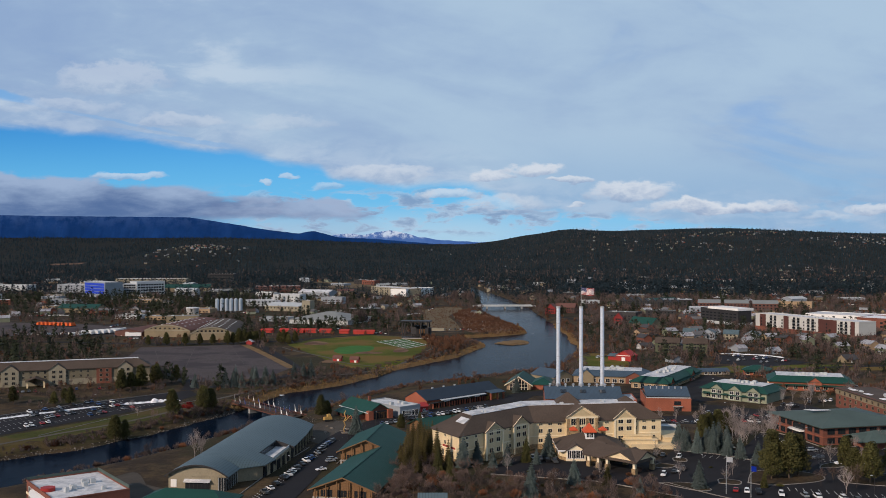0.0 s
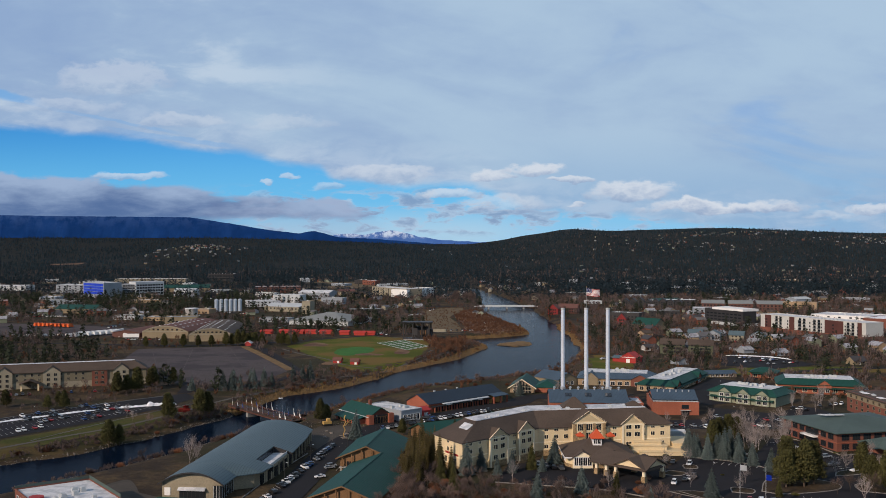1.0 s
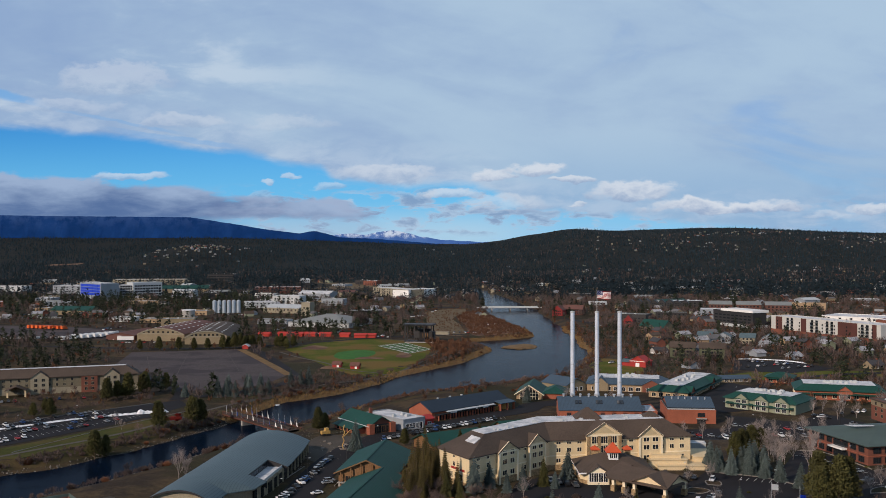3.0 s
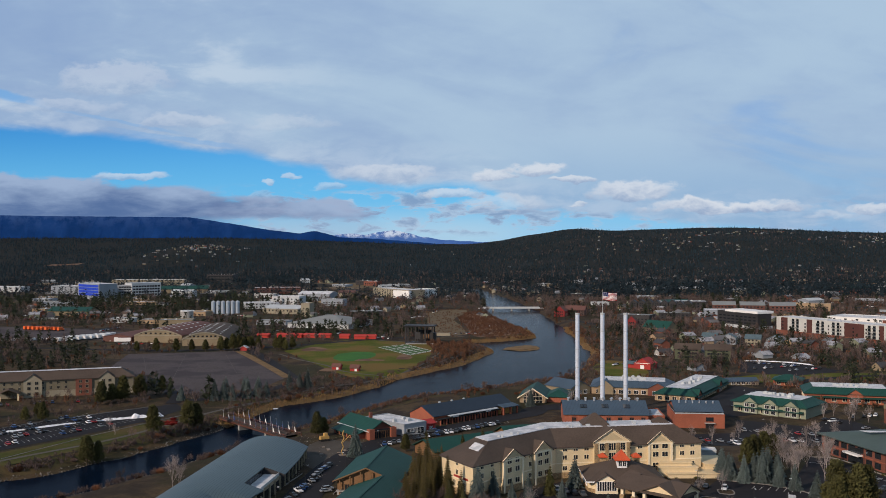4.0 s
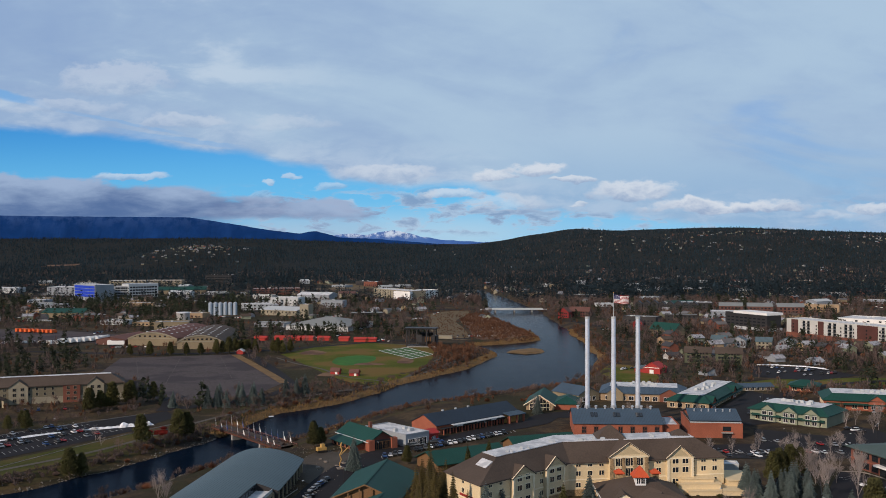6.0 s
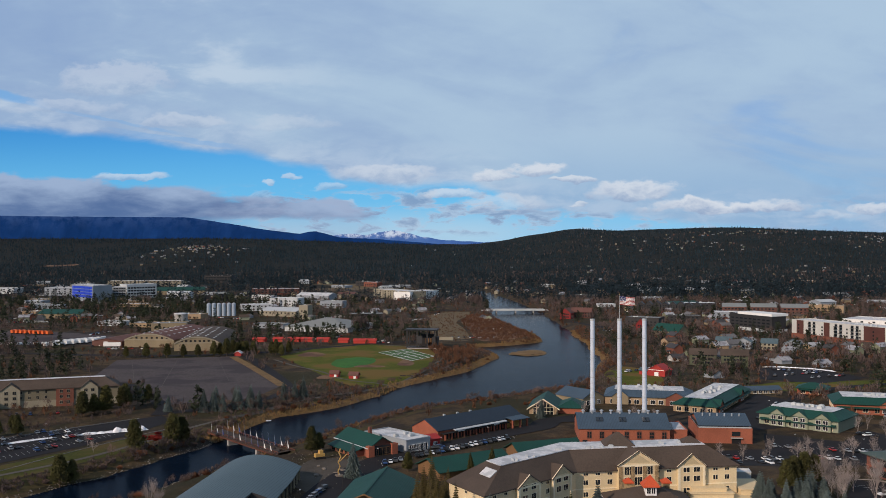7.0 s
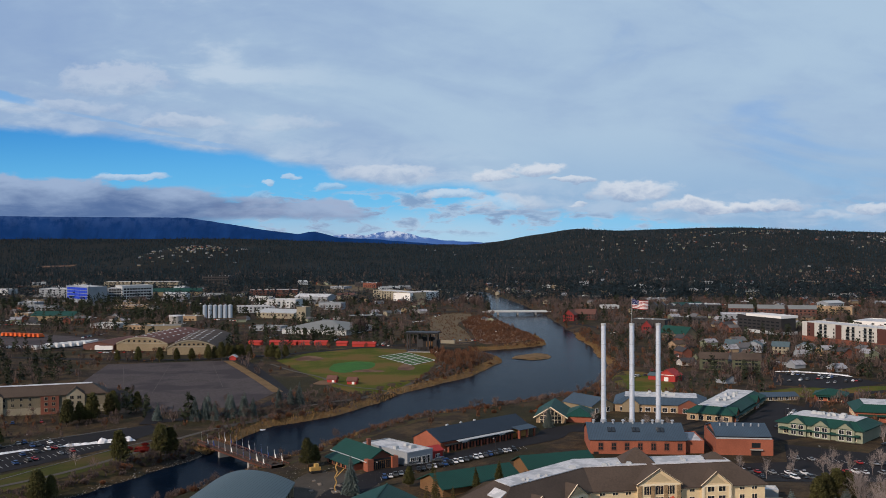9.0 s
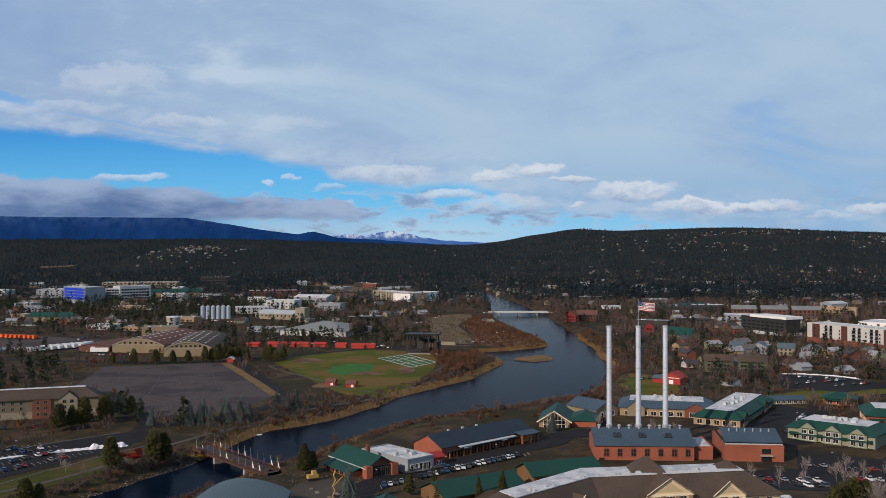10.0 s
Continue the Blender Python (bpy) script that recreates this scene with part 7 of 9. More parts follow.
corner = [Vector((-65.5, 983)), Vector((-41, 1011)), Vector((-15.5, 952)), Vector((-34, 919))]


def painted(p, q, wd=0.55):
    d = (q - p).normalized()
    o = Vector((-d.y, d.x)) * wd
    g.face(*[(k.x, k.y, gz(k.x, k.y) + 0.42) for k in (p - o, q - o, q + o, p + o)])


for u in (0, 0.25, 0.5, 0.75, 1):
    painted(corner[0].lerp(corner[1], u), corner[3].lerp(corner[2], u))
for u in (0, 0.33, 0.66, 1):
    painted(corner[0].lerp(corner[3], u), corner[1].lerp(corner[2], u))
alone("pitch_lines", g, M["line"], "white painted pitch lines", "pitch lines", kind="structure")

# ---- lesser blocks of the town ----
br = random.Random(88)
made = 0
for _ in range(900):
    if made >= 78:
        break
    y = br.uniform(1080, 2450)
    x = br.uniform(-0.50, 0.48) * y
    if -120 < x < 190 or (x > 0 and y < 1260) or (-0.35 * y < x < 0 and y < 1180):
        continue
    w0, d0, h0 = br.uniform(18, 52), br.uniform(14, 30), br.choice([4.5, 5.5, 7.5, 10.0])
    if not all((x + w0 / 2 - p) ** 2 + (y + d0 / 2 - q) ** 2 > (w0 / 2 + s + 4) ** 2 for p, q, s in FOOT) or inside([x], [y], RIVER_RING)[0]:
        continue
    a = br.choice([-12, -12, 10, -30, 25]) * math.pi / 180
    wall = br.choice(["tan_pale", "grey_wall", "grey_wall", "brick_dark", "tan_wall", "pale_grey", "dark_clad", "brick_tan"])
    kind = br.choice(["flat", "flat", "flat", "gable_x"])
    lab = {"tan_pale": "pale tan", "grey_wall": "grey", "white_paint": "white", "brick_dark": "dark brick", "tan_wall": "tan", "pale_grey": "pale grey", "dark_clad": "charcoal", "brick_tan": "tan brick"}[wall]
    far_building("town_block", (x, y), (x + w0 * math.cos(a), y + w0 * math.sin(a)), d0, h0, wall, f"low {lab} commercial block with {'flat' if kind == 'flat' else 'metal gable'} roof", (("f", max(3, int(w0 / 5)), (1.2,) if h0 < 7 else (1.2, 4.6), 2.4, 1.6),), None, kind, 3.0,
                 br.choice(["white_membrane", "dull_grey", "dull_grey"]) if kind == "flat" else br.choice(["green_metal", "pale_grey", "maroon", "dull_grey"]), units=br.randrange(1, 4))
    made += 1

# far parked cars, too small to tell apart
v, f, idx = [], [], []
for _ in range(85):
    y = br.uniform(1000, 2300)
    x = br.uniform(-0.48, 0.46) * y
    if inside([x], [y], RIVER_RING)[0]:
        continue
    a = br.choice([0.1, 0.9, -0.5, 1.4])
    for k in range(br.randrange(6, 18)):
        cx, cy = x + 3.0 * k * math.cos(a) + br.uniform(-0.3, 0.3), y + 3.0 * k * math.sin(a)
        if br.random() < 0.3:
            continue
        z = gz(cx, cy)
        g = Geo().box(cx - 0.95, cx + 0.95, cy - 2.2, cy + 2.2, z + 0.3, z + 1.0).box(cx - 0.85, cx + 0.85, cy - 1.2, cy + 1.3, z + 1.0, z + 1.55)
        n = len(v)
        v += g.v
        f += [tuple(n + i for i in q) for q in g.f]
        idx += [br.choice([0, 0, 1, 2, 3])] * 6 + [4] * 6
stuff("far_cars", v, f, [M["white_paint"], M["pale_grey"], M["dark_clad"], M["red_paint"], M["glass"]], idx, "distant parked cars of the town", "cars")


# ---- single trees ----
def conifer(h, rad, levels, per, seed, needle, label, category="conifer", skirt=0.06):
    """A spruce or fir: a trunk, and whorls of drooping boughs with side sprays."""
    r = random.Random(seed)
    t = thing("conifer_tree", pose(0, -3000, 0), label, category)
    part("trunk", Geo().tube((0, 0, -1), (0, 0, h * 0.93), 0.022 * h, 0.004 * h, 7), M["bark"], t)
    g = Geo()
    for k in range(levels):
        f = k / (levels - 1)
        z = h * (skirt + (0.985 - skirt) * f)
        reach = rad * (1 - f) ** 0.82 + 0.10
        n = max(4, int(per * (1 - 0.55 * f)))
        a0 = r.uniform(0, 6.28)
        for i in range(n):
            a = a0 + 6.283 * (i + r.uniform(-0.3, 0.3)) / n
            L = reach * r.uniform(0.72, 1.12)
            ca, sa = math.cos(a), math.sin(a)
            droop = L * r.uniform(0.18, 0.42)
            wd = L * r.uniform(0.20, 0.30) + 0.06

            def pt(s, side, lift=0.0):
                x = L * s
                zz = z - droop * s * s + lift
                return (ca * x - sa * side, sa * x + ca * side, zz)
            lift = 0.16 * L
            g.face(pt(0.0, 0, lift * 0.5), pt(0.45, -wd, -lift * 0.6), pt(1.0, 0, 0), pt(0.5, 0, lift))
            g.face(pt(0.0, 0, lift * 0.5), pt(0.5, 0, lift), pt(1.0, 0, 0), pt(0.45, wd, -lift * 0.6))
            for s in (0.42, 0.7):
                for side in (-1, 1):
                    q = wd * r.uniform(0.9, 1.5)
                    g.face(pt(s - 0.10, 0, 0.05), pt(s + 0.16, side * q, -0.12 * L), pt(s + 0.14, side * q * 0.25, 0.02))
    part("crown", g, M[needle], t)
    return t


def pine(h, rad, clumps, seed, label, needle="needle"):
    """A pine: bare lower trunk, boughs, and tufts in loose clumps."""
    r = random.Random(seed)
    t = thing("pine_tree", pose(0, -3000, 0), label, "pine")
    tg = Geo().tube((0, 0, -1), (0, 0, h * 0.9), 0.026 * h, 0.006 * h, 7)
    g = Geo()
    for _ in range(clumps):
        f = r.random() ** 0.8
        z = h * (0.16 + 0.80 * f)
        prof = rad * (1.0 - 0.93 * f) ** 0.62 * min(1.0, 0.55 + 3.0 * f) * r.uniform(0.82, 1.08)
        a = r.uniform(0, 6.283)
        d = prof * math.sqrt(r.uniform(0.12, 1.0))
        c = Vector((d * math.cos(a), d * math.sin(a), z))
        if r.random() < 0.35:
            tg.tube((0, 0, z - 0.25 * d), tuple(c), 0.006 * h, 0.002 * h, 4, False)
        s = rad * r.uniform(0.13, 0.24)
        for _ in range(12):
            v = Vector((r.gauss(0, 1), r.gauss(0, 1), r.gauss(0.25, 0.8))).normalized()
            p = c + v * s * r.uniform(0.3, 1.0)
            u = v.orthogonal().normalized() * s * r.uniform(0.22, 0.42)
            w = v.cross(u).normalized() * s * r.uniform(0.22, 0.42)
            g.face(p - u - w * 0.4, p + u - w * 0.4, p + v * s * 0.35 + w)
    part("trunk", tg, M["bark"], t)
    part("crown", g, M[needle], t)
    return t


def bare_tree(h, spread, seed, label, bark="pale_bark", twig="twig", name="bare_tree"):
    """A leafless tree: a forking trunk, limbs and a haze of twigs."""
    r = random.Random(seed)
    t = thing(name, pose(0, -3000, 0), label, "bare tree")
    limbs, twigs = Geo(), Geo()

    def grow(p, d, length, rad, depth):
        q = p + d * length
        limbs.tube(tuple(p), tuple(q), rad, rad * 0.62, 5 if depth < 2 else 3, False)
        if depth == 4:
            for _ in range(4):
                v = (d + Vector((r.gauss(0, 0.5), r.gauss(0, 0.5), r.gauss(0.15, 0.4)))).normalized()
                e = q + v * length * r.uniform(0.8, 1.6)
                s = v.orthogonal().normalized() * 0.02
                b = p + (q - p) * r.random()
                twigs.face(b - s, b + s, e)
            return
        for _ in range(3 if depth < 2 else 2):
            v = (d * 1.1 + Vector((r.gauss(0, spread), r.gauss(0, spread), r.uniform(0.0, 0.35)))).normalized()
            grow(p + (q - p) * r.uniform(0.55, 1.0), v, length * r.uniform(0.62, 0.85), rad * 0.58, depth + 1)
        grow(q, (d + Vector((r.gauss(0, 0.15), r.gauss(0, 0.15), 0.15))).normalized(), length * 0.8, rad * 0.62, depth + 1)

    grow(Vector((0, 0, -0.5)), Vector((r.gauss(0, 0.04), r.gauss(0, 0.04), 1)).normalized(), h * 0.27, h * 0.009, 0)
    part("branchwork", limbs, M[bark], t)
    part("crown", twigs, M[twig], t)
    return t


def shrub(h, rad, blades, seed, label, m):
    r = random.Random(seed)
    g = Geo()
    for _ in range(blades):
        a, d = r.uniform(0, 6.283), rad * math.sqrt(r.random())
        x, y = d * math.cos(a), d * math.sin(a)
        z1 = h * (1 - 0.5 * (d / rad) ** 2) * r.uniform(0.55, 1.0)
        b, w = r.uniform(0, 6.283), r.uniform(0.05, 0.14)
        g.face((x * 0.5 - w * math.cos(b), y * 0.5 - w * math.sin(b), -0.2), (x * 0.5 + w * math.cos(b), y * 0.5 + w * math.sin(b), -0.2), (x * 1.1 + w * math.cos(b), y * 1.1, z1), (x * 1.1 - w, y * 1.1 - w, z1 * 0.94))
    return alone("shrub", g, M[m], label, "shrub", at=pose(0, -3000, 0))


TREES = {
    "blue": [conifer(11.0, 3.3, 22, 13, s, "needle_blue", "blue-green spruce with dense drooping boughs", "spruce") for s in (1, 2, 3)],
    "green": [conifer(12.0, 3.0, 22, 12, s, "needle", "dark green fir with dense boughs", "fir") for s in (4, 5)],
    "gold": [conifer(13.0, 2.5, 22, 12, s, "needle_gold", "tall olive-gold evergreen on the slope", "evergreen") for s in (6, 7)],
    "pine": [pine(13.0, 4.3, 430, s, "dark green pine with tufted crown") for s in (8, 9, 10)],
    "bare": [bare_tree(12.0, 0.42, s, "leafless pale street tree in winter", "pale_bark", "twig_pale") for s in (11, 12, 13, 14)],
    "slim": [bare_tree(13.0, 0.36, s, "slim leafless tree with upright limbs", "pale_bark", "twig_pale") for s in (15, 16)],
    "bushy": [bare_tree(9.0, 0.6, s, "leafless brown tree with bushy crown", "bark", "twig") for s in (17, 18)],
    "red": [shrub(2.6, 2.0, 240, s, "leafless red-brown shrub on bare soil", "twig_red") for s in (19, 20)],
    "dogwood": [shrub(1.8, 2.2, 260, 33, "bright red dogwood shrub by the path", "dogwood")],
    "brown": [shrub(2.4, 2.0, 240, s, "leafless brown shrub on bare soil", "twig") for s in (21, 22)],
    "juniper": [shrub(1.2, 1.6, 240, s, "low dark evergreen shrub on soil", "needle") for s in (23,)],
}
PLANTED = random.Random(5)


def plant(kind, x, y, scale=1.0, z=None):
    src = PLANTED.choice(TREES[kind])
    s = scale * PLANTED.uniform(0.88, 1.12)
    zz = gz(x, y) if z is None else z
    copy_thing(src, pose(x, y, zz, PLANTED.uniform(-2, 2), PLANTED.uniform(-2, 2), PLANTED.uniform(0, 360)) @ Matrix.Diagonal((s, s, s * PLANTED.uniform(0.92, 1.1), 1)))


for kind, spots in {
    "blue": ((104, 430, 1.0), (109, 426, 1.1), (115, 430, 1.1), (120, 420, 1.0), (124, 414, 1.0), (128, 404, 0.9), (132, 399, 0.8), (94, 364, 1.15), (49, 371, 0.95), (8, 399, 1.1), (14, 405, 1.0), (44.5, 419, 1.1), (31, 352, 1.1),
             (38, 404, 0.7), (-147, 672, 1.1), (-142, 675, 1.2), (-136, 673, 1.1), (-128, 681, 1.2), (-122, 683, 1.2), (-117, 684, 1.1), (-107, 716, 1.25), (-101, 719, 1.3), (-96, 722, 1.2), (-150, 684, 1.1), (-144, 690, 1.2), (-132, 690, 1.2), (-124, 696, 1.1), (-44.5, 508, 1.25), (-168, 672, 1.0), (48, 650, 1.15),
             (26, 402, 0.8), (20, 398, 0.7), (70, 352, 0.6), (137, 392, 0.9)),
    "green": ((61, 368, 0.8), (-2, 384, 1.0), (3, 374, 0.9), (118, 365, 0.6), (34, 408, 0.95), (-12, 520, 0.8), (-8, 516, 0.7), (14, 512, 0.8), (5, 508, 0.7)),
    "gold": ((-14, 430, 1.3), (-11, 424, 1.4), (-16, 440, 1.2), (-9, 436, 1.25), (-18, 424, 1.1), (-13, 412, 1.2), (-8, 405, 1.0), (-3, 393, 1.2), (-12, 450, 1.1), (-5, 446, 1.2), (-16, 398, 1.1), (-2, 400, 1.2), (-6, 412, 1.3), (-7, 418, 1.2), (2, 388, 1.0), (-10, 390, 1.1), (-14, 458, 1.0)),
    "pine": ((128, 385, 1.25), (132, 379, 1.2), (125, 378, 1.15), (137, 383, 1.2), (160, 372, 1.15), (156, 377, 1.0), (122, 456, 1.0), (127, 459, 1.1), (118, 452, 0.9), (132, 462, 0.9),
             (-168, 509, 1.15), (-164, 513, 0.9), (-153, 563, 1.1), (-141, 584, 1.3), (-137, 588, 1.0), (-68, 556, 0.9), (-65, 560, 0.8), (-262, 606, 1.0), (-285, 592, 1.0), (-212, 655, 1.1), (-203, 668, 1.2),
             (-198, 690, 1.0), (-188, 700, 1.0), (-300, 600, 1.1), (-213, 660, 1.0), (-280, 944, 0.8), (-263, 946, 0.9), (-246, 948, 0.85), (-232, 950, 0.9), (-220, 952, 1.0), (-207, 954, 0.95), (-202, 958, 1.0), (-196, 956, 1.1), (-189, 968, 0.9), (-183, 972, 0.9), (160, 395, 0.9), (172, 380, 1.2), (178, 376, 1.1), (-22, 520, 0.6)),
    "bare": ((86, 402, 0.8), (97, 412, 0.75), (90, 378, 0.7), (106, 372, 0.7), (112, 384, 0.7), (136, 445, 1.0), (142, 452, 0.9), (136, 462, 1.0),
             (148, 520, 0.7), (132, 520, 0.6), (153, 540, 0.7), (160, 548, 1.0), (118, 540, 0.8), (168, 395, 0.8), (158, 405, 0.8), (176, 425, 0.8), (150, 395, 0.8), (-172, 560, 0.7), (-180, 575, 0.7),
             (48, 655, 0.9), (72, 648, 0.9), (-88, 420, 0.5), (203, 470, 0.9), (192, 436, 0.8), (144, 355, 0.9), (165, 350, 1.0), (25, 385, 0.8), (40, 362, 0.7), (60, 380, 0.6), (20, 415, 0.7), (180, 545, 1.0), (186, 536, 0.9)),
    "slim": ((-113, 452, 1.15), (-109, 447, 1.05), (128, 425, 1.1), (132, 452, 1.2), (145, 440, 1.2), (139, 425, 1.1), (152, 455, 1.1), (120, 512, 0.8), (160, 530, 0.9), (172, 535, 0.8), (190, 545, 0.8), (142, 545, 0.8), (215, 590, 1.1), (222, 600, 1.1), (205, 600, 1.0)),
    "bushy": ((-4, 368, 0.9), (6, 362, 0.9), (14, 356, 0.8), (-12, 372, 1.0), (-16, 384, 0.9), (24, 366, 0.7), (56, 358, 0.8), (70, 362, 0.8), (-18, 362, 1.0), (0, 352, 1.0), (146, 372, 1.1), (152, 365, 1.1), (140, 368, 1.0), (16, 372, 0.9), (9, 380, 1.0),
              (-20, 412, 0.8), (-18, 405, 0.8), (-105, 706, 1.0), (-102, 700, 0.9), (-130, 678, 0.8)),
}.items():
    for x, y, s in spots:
        plant(kind, x, y, s)
gr = random.Random(77)
for kind, n, x0, x1, y0, y1, s0, s1 in (("blue", 9, 101, 127, 414, 440, 0.9, 1.3), ("pine", 5, -300, -215, 596, 625, 0.7, 1.0), ("bushy", 40, -300, -180, 596, 690, 0.5, 0.9), ("gold", 16, -21, -8, 384, 475, 0.8, 1.3), ("bushy", 36, -23, -4, 345, 480, 0.6, 1.1), ("brown", 40, -24, 10, 340, 480, 0.6, 1.3), ("pine", 3, -212, -185, 665, 700, 0.8, 1.1), ("bare", 8, 128, 160, 430, 475, 0.7, 1.0),
                                        ("slim", 3, 112, 144, 485, 555, 0.7, 0.9), ("bushy", 34, -16, 60, 340, 384, 0.5, 1.0), ("bushy", 10, 70, 84, 340, 372, 0.5, 0.9), ("gold", 10, -19, -6, 384, 462, 0.8, 1.4),
                                        ("bushy", 18, -20, -6, 370, 470, 0.6, 1.1), ("bushy", 14, -140, -100, 660, 720, 0.6, 1.1), ("pine", 2, -225, -200, 655, 680, 0.8, 1.1), ("bare", 12, 36, 150, 605, 660, 0.5, 0.8), ("bushy", 20, 20, 110, 700, 770, 0.5, 0.9),
                                        ("red", 24, 0, 100, 690, 790, 0.6, 1.1), ("bare", 14, 215, 330, 480, 640, 0.8, 1.1), ("bushy", 12, 140, 180, 340, 372, 0.7, 1.1), ("juniper", 25, 84, 190, 340, 440, 0.5, 0.9), ("pine", 12, -200, -110, 960, 985, 0.7, 1.0)):
    k = 0
    for _ in range(n * 4):
        x, y = gr.uniform(x0, x1), gr.uniform(y0, y1)
        hit = (np.array([x]), np.array([y]))
        if k < n and open_ground(*hit)[0] or (kind == "juniper" and k < n and gr.random() < 0.1):
            plant(kind, x, y, gr.uniform(s0, s1))
            k += 1
# hedges and bank growth
rr = random.Random(9)
for _ in range(10):
    plant("dogwood", rr.uniform(-160, -149), rr.uniform(588, 606), rr.uniform(0.7, 1.1))
for _ in range(50):
    plant(rr.choice(["red", "brown", "brown", "juniper"]), rr.uniform(-16, 82), rr.uniform(340, 392) - 0.0, rr.uniform(0.6, 1.2))
for _ in range(40):
    u = rr.random()
    plant(rr.choice(["red", "brown", "bushy"]), -22 + 12 * rr.random(), 385 + 80 * u, rr.uniform(0.6, 1.1))
for bank, s0, s1, side, n in ((BANK_L, 6, 34, 1, 50), (BANK_R, 10, 48, -1, 45), (BANK_L, 34, 60, 1, 30), (BANK_R, 44, 60, -1, 20)):
    for _ in range(n):
        k = rr.randrange(s0, s1)
        p, q = bank[k], bank[k + 1]
        d = Vector((q[0] - p[0], q[1] - p[1])).normalized()
        off = rr.uniform(3, 13) * side
        x, y = p[0] + (q[0] - p[0]) * rr.random() - d.y * off, p[1] + (q[1] - p[1]) * rr.random() + d.x * off
        if open_ground(np.array([x]), np.array([y]))[0]:
            plant(rr.choice(["red", "brown", "brown", "bushy"]), x, y, rr.uniform(0.5, 1.1))

# ---- woods and town, further off ----
x, y, r = scatter(5200, -1200, 1200, 640, 1750, 11, cone=0.56, clump=0.25, size=110, thresh=0.05)
left = ((x < 20) | (r.uniform(0, 1, len(x)) < 0.30)) & off_banks(x, y)
pine_mass("pine_wood", x[left], y[left], r, 7, 16, 84, "dark pines among the town blocks", size=1.25)
x, y, r = scatter(11000, -1200, 1200, 600, 1800, 12, cone=0.56, clump=0.35, size=90, thresh=-0.15)
keep = ((x > 60) | (r.uniform(0, 1, len(x)) < 0.40)) & off_banks(x, y)
bare_mass("bare_wood", x[keep], y[keep], r, 5, 12, 48, 0.26, "leafless brown street trees of the town")
x, y, r = scatter(9000, -1200, 1200, 640, 1700, 13, cone=0.56, clump=0.3, size=70, thresh=-0.05)
keep = ((x > 90) | (r.uniform(0, 1, len(x)) < 0.35))
bare_mass("rust_scrub", x[keep], y[keep], r, 2.0, 6.5, 40, 0.28, "rust-brown leafless scrub", "far_rust")
r = np.random.RandomState(31)
x, y = r.uniform(10, 95, 2200), r.uniform(1082, 1450, 2200)
keep = inside(x, y, curve_ring(MARSH))
bare_mass("marsh_scrub", x[keep], y[keep], r, 1.5, 4.0, 30, 0.22, "red-brown willow scrub on the spit", "far_rust")
x, y, r = scatter(8200, -2400, 2400, 1700, 2900, 14, cone=0.56, clump=0.4, size=160, thresh=-0.05)
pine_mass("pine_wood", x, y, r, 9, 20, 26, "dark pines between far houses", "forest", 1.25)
x, y, r = scatter(5200, -2400, 2400, 1700, 2900, 15, cone=0.56, clump=0.5, size=120, thresh=-0.05)
bare_mass("bare_wood", x, y, r, 6, 12, 18, 0.4, "leafless brown trees between far houses")
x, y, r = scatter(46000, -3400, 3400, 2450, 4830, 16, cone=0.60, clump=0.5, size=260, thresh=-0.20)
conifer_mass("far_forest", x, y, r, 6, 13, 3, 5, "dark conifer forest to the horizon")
x, y, r = scatter(4600, -2400, 2800, 2300, 4500, 17, cone=0.56, clump=0.3, size=200, thresh=0.08)
keep = x > 100
bare_mass("bare_wood", x[keep], y[keep], r, 7, 12, 12, 0.7, "leafless trees on the far butte")
x, y, r = scatter(700, -1500, 1500, 1350, 2500, 18, cone=0.52, clump=0.4, size=150, thresh=0.0)
house_mass("far_houses", x, y, r, "small far houses with grey and brown roofs", 0.85)
x, y, r = scatter(2300, -2500, 2500, 2400, 4500, 19, cone=0.52, clump=0.25, size=330, thresh=0.05)
keep = (x > -1000) & (r.uniform(0, 1, len(x)) < 0.07 + 0.9 * np.clip((x - 500) / 900, 0, 1) * (y > 3500) + 0.35 * (x > 350) * (y < 2950))
house_mass("far_houses", x[keep], y[keep], r, "pale houses scattered over the wooded butte", 0.68)
x, y = 400 * np.random.RandomState(55).normal(0, 0.20, 80) - 865, 520 * np.random.RandomState(56).normal(0, 0.28, 80) + 3480
house_mass("far_houses", x, y, np.random.RandomState(57), "tan houses crowded on a low wooded hill", 0.6)
# belts of tall dark pines across the far town
r = np.random.RandomState(91)
for n, x0, x1, y0, y1, lo, hi, label in ((2300, 230, 1300, 1780, 2250, 14, 25, "belt of tall dark pines across the town"), (420, -1100, -330, 1180, 1780, 10, 19, "dark pines among the western blocks"), (900, -1250, -250, 1900, 2500, 12, 22, "dark pines behind the clinic"),
                                         (34, -560, -400, 870, 965, 8, 15, "dark pines beside the truck yard"), (260, -60, 260, 1750, 2300, 13, 22, "dark pines along the upper river")):
    x, y = r.uniform(x0, x1, n), r.uniform(y0, y1, n)
    ok = open_ground(x, y) & (np.abs(x) < 0.56 * y)
    # belts further off take the needle colour with painted blue haze
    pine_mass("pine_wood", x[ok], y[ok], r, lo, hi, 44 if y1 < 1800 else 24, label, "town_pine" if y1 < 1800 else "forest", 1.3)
# low tufts over the pale meadow
r = np.random.RandomState(95)
x, y = r.uniform(-45, 40, 900), r.uniform(1085, 1520, 900)
ok = ~inside(x, y, RIVER_RING) & ~inside(x, y, curve_ring(MARSH))
bare_mass("meadow_tufts", x[ok], y[ok], r, 0.6, 2.2, 26, 0.25, "dry brown tufts in the meadow", "far_rust")
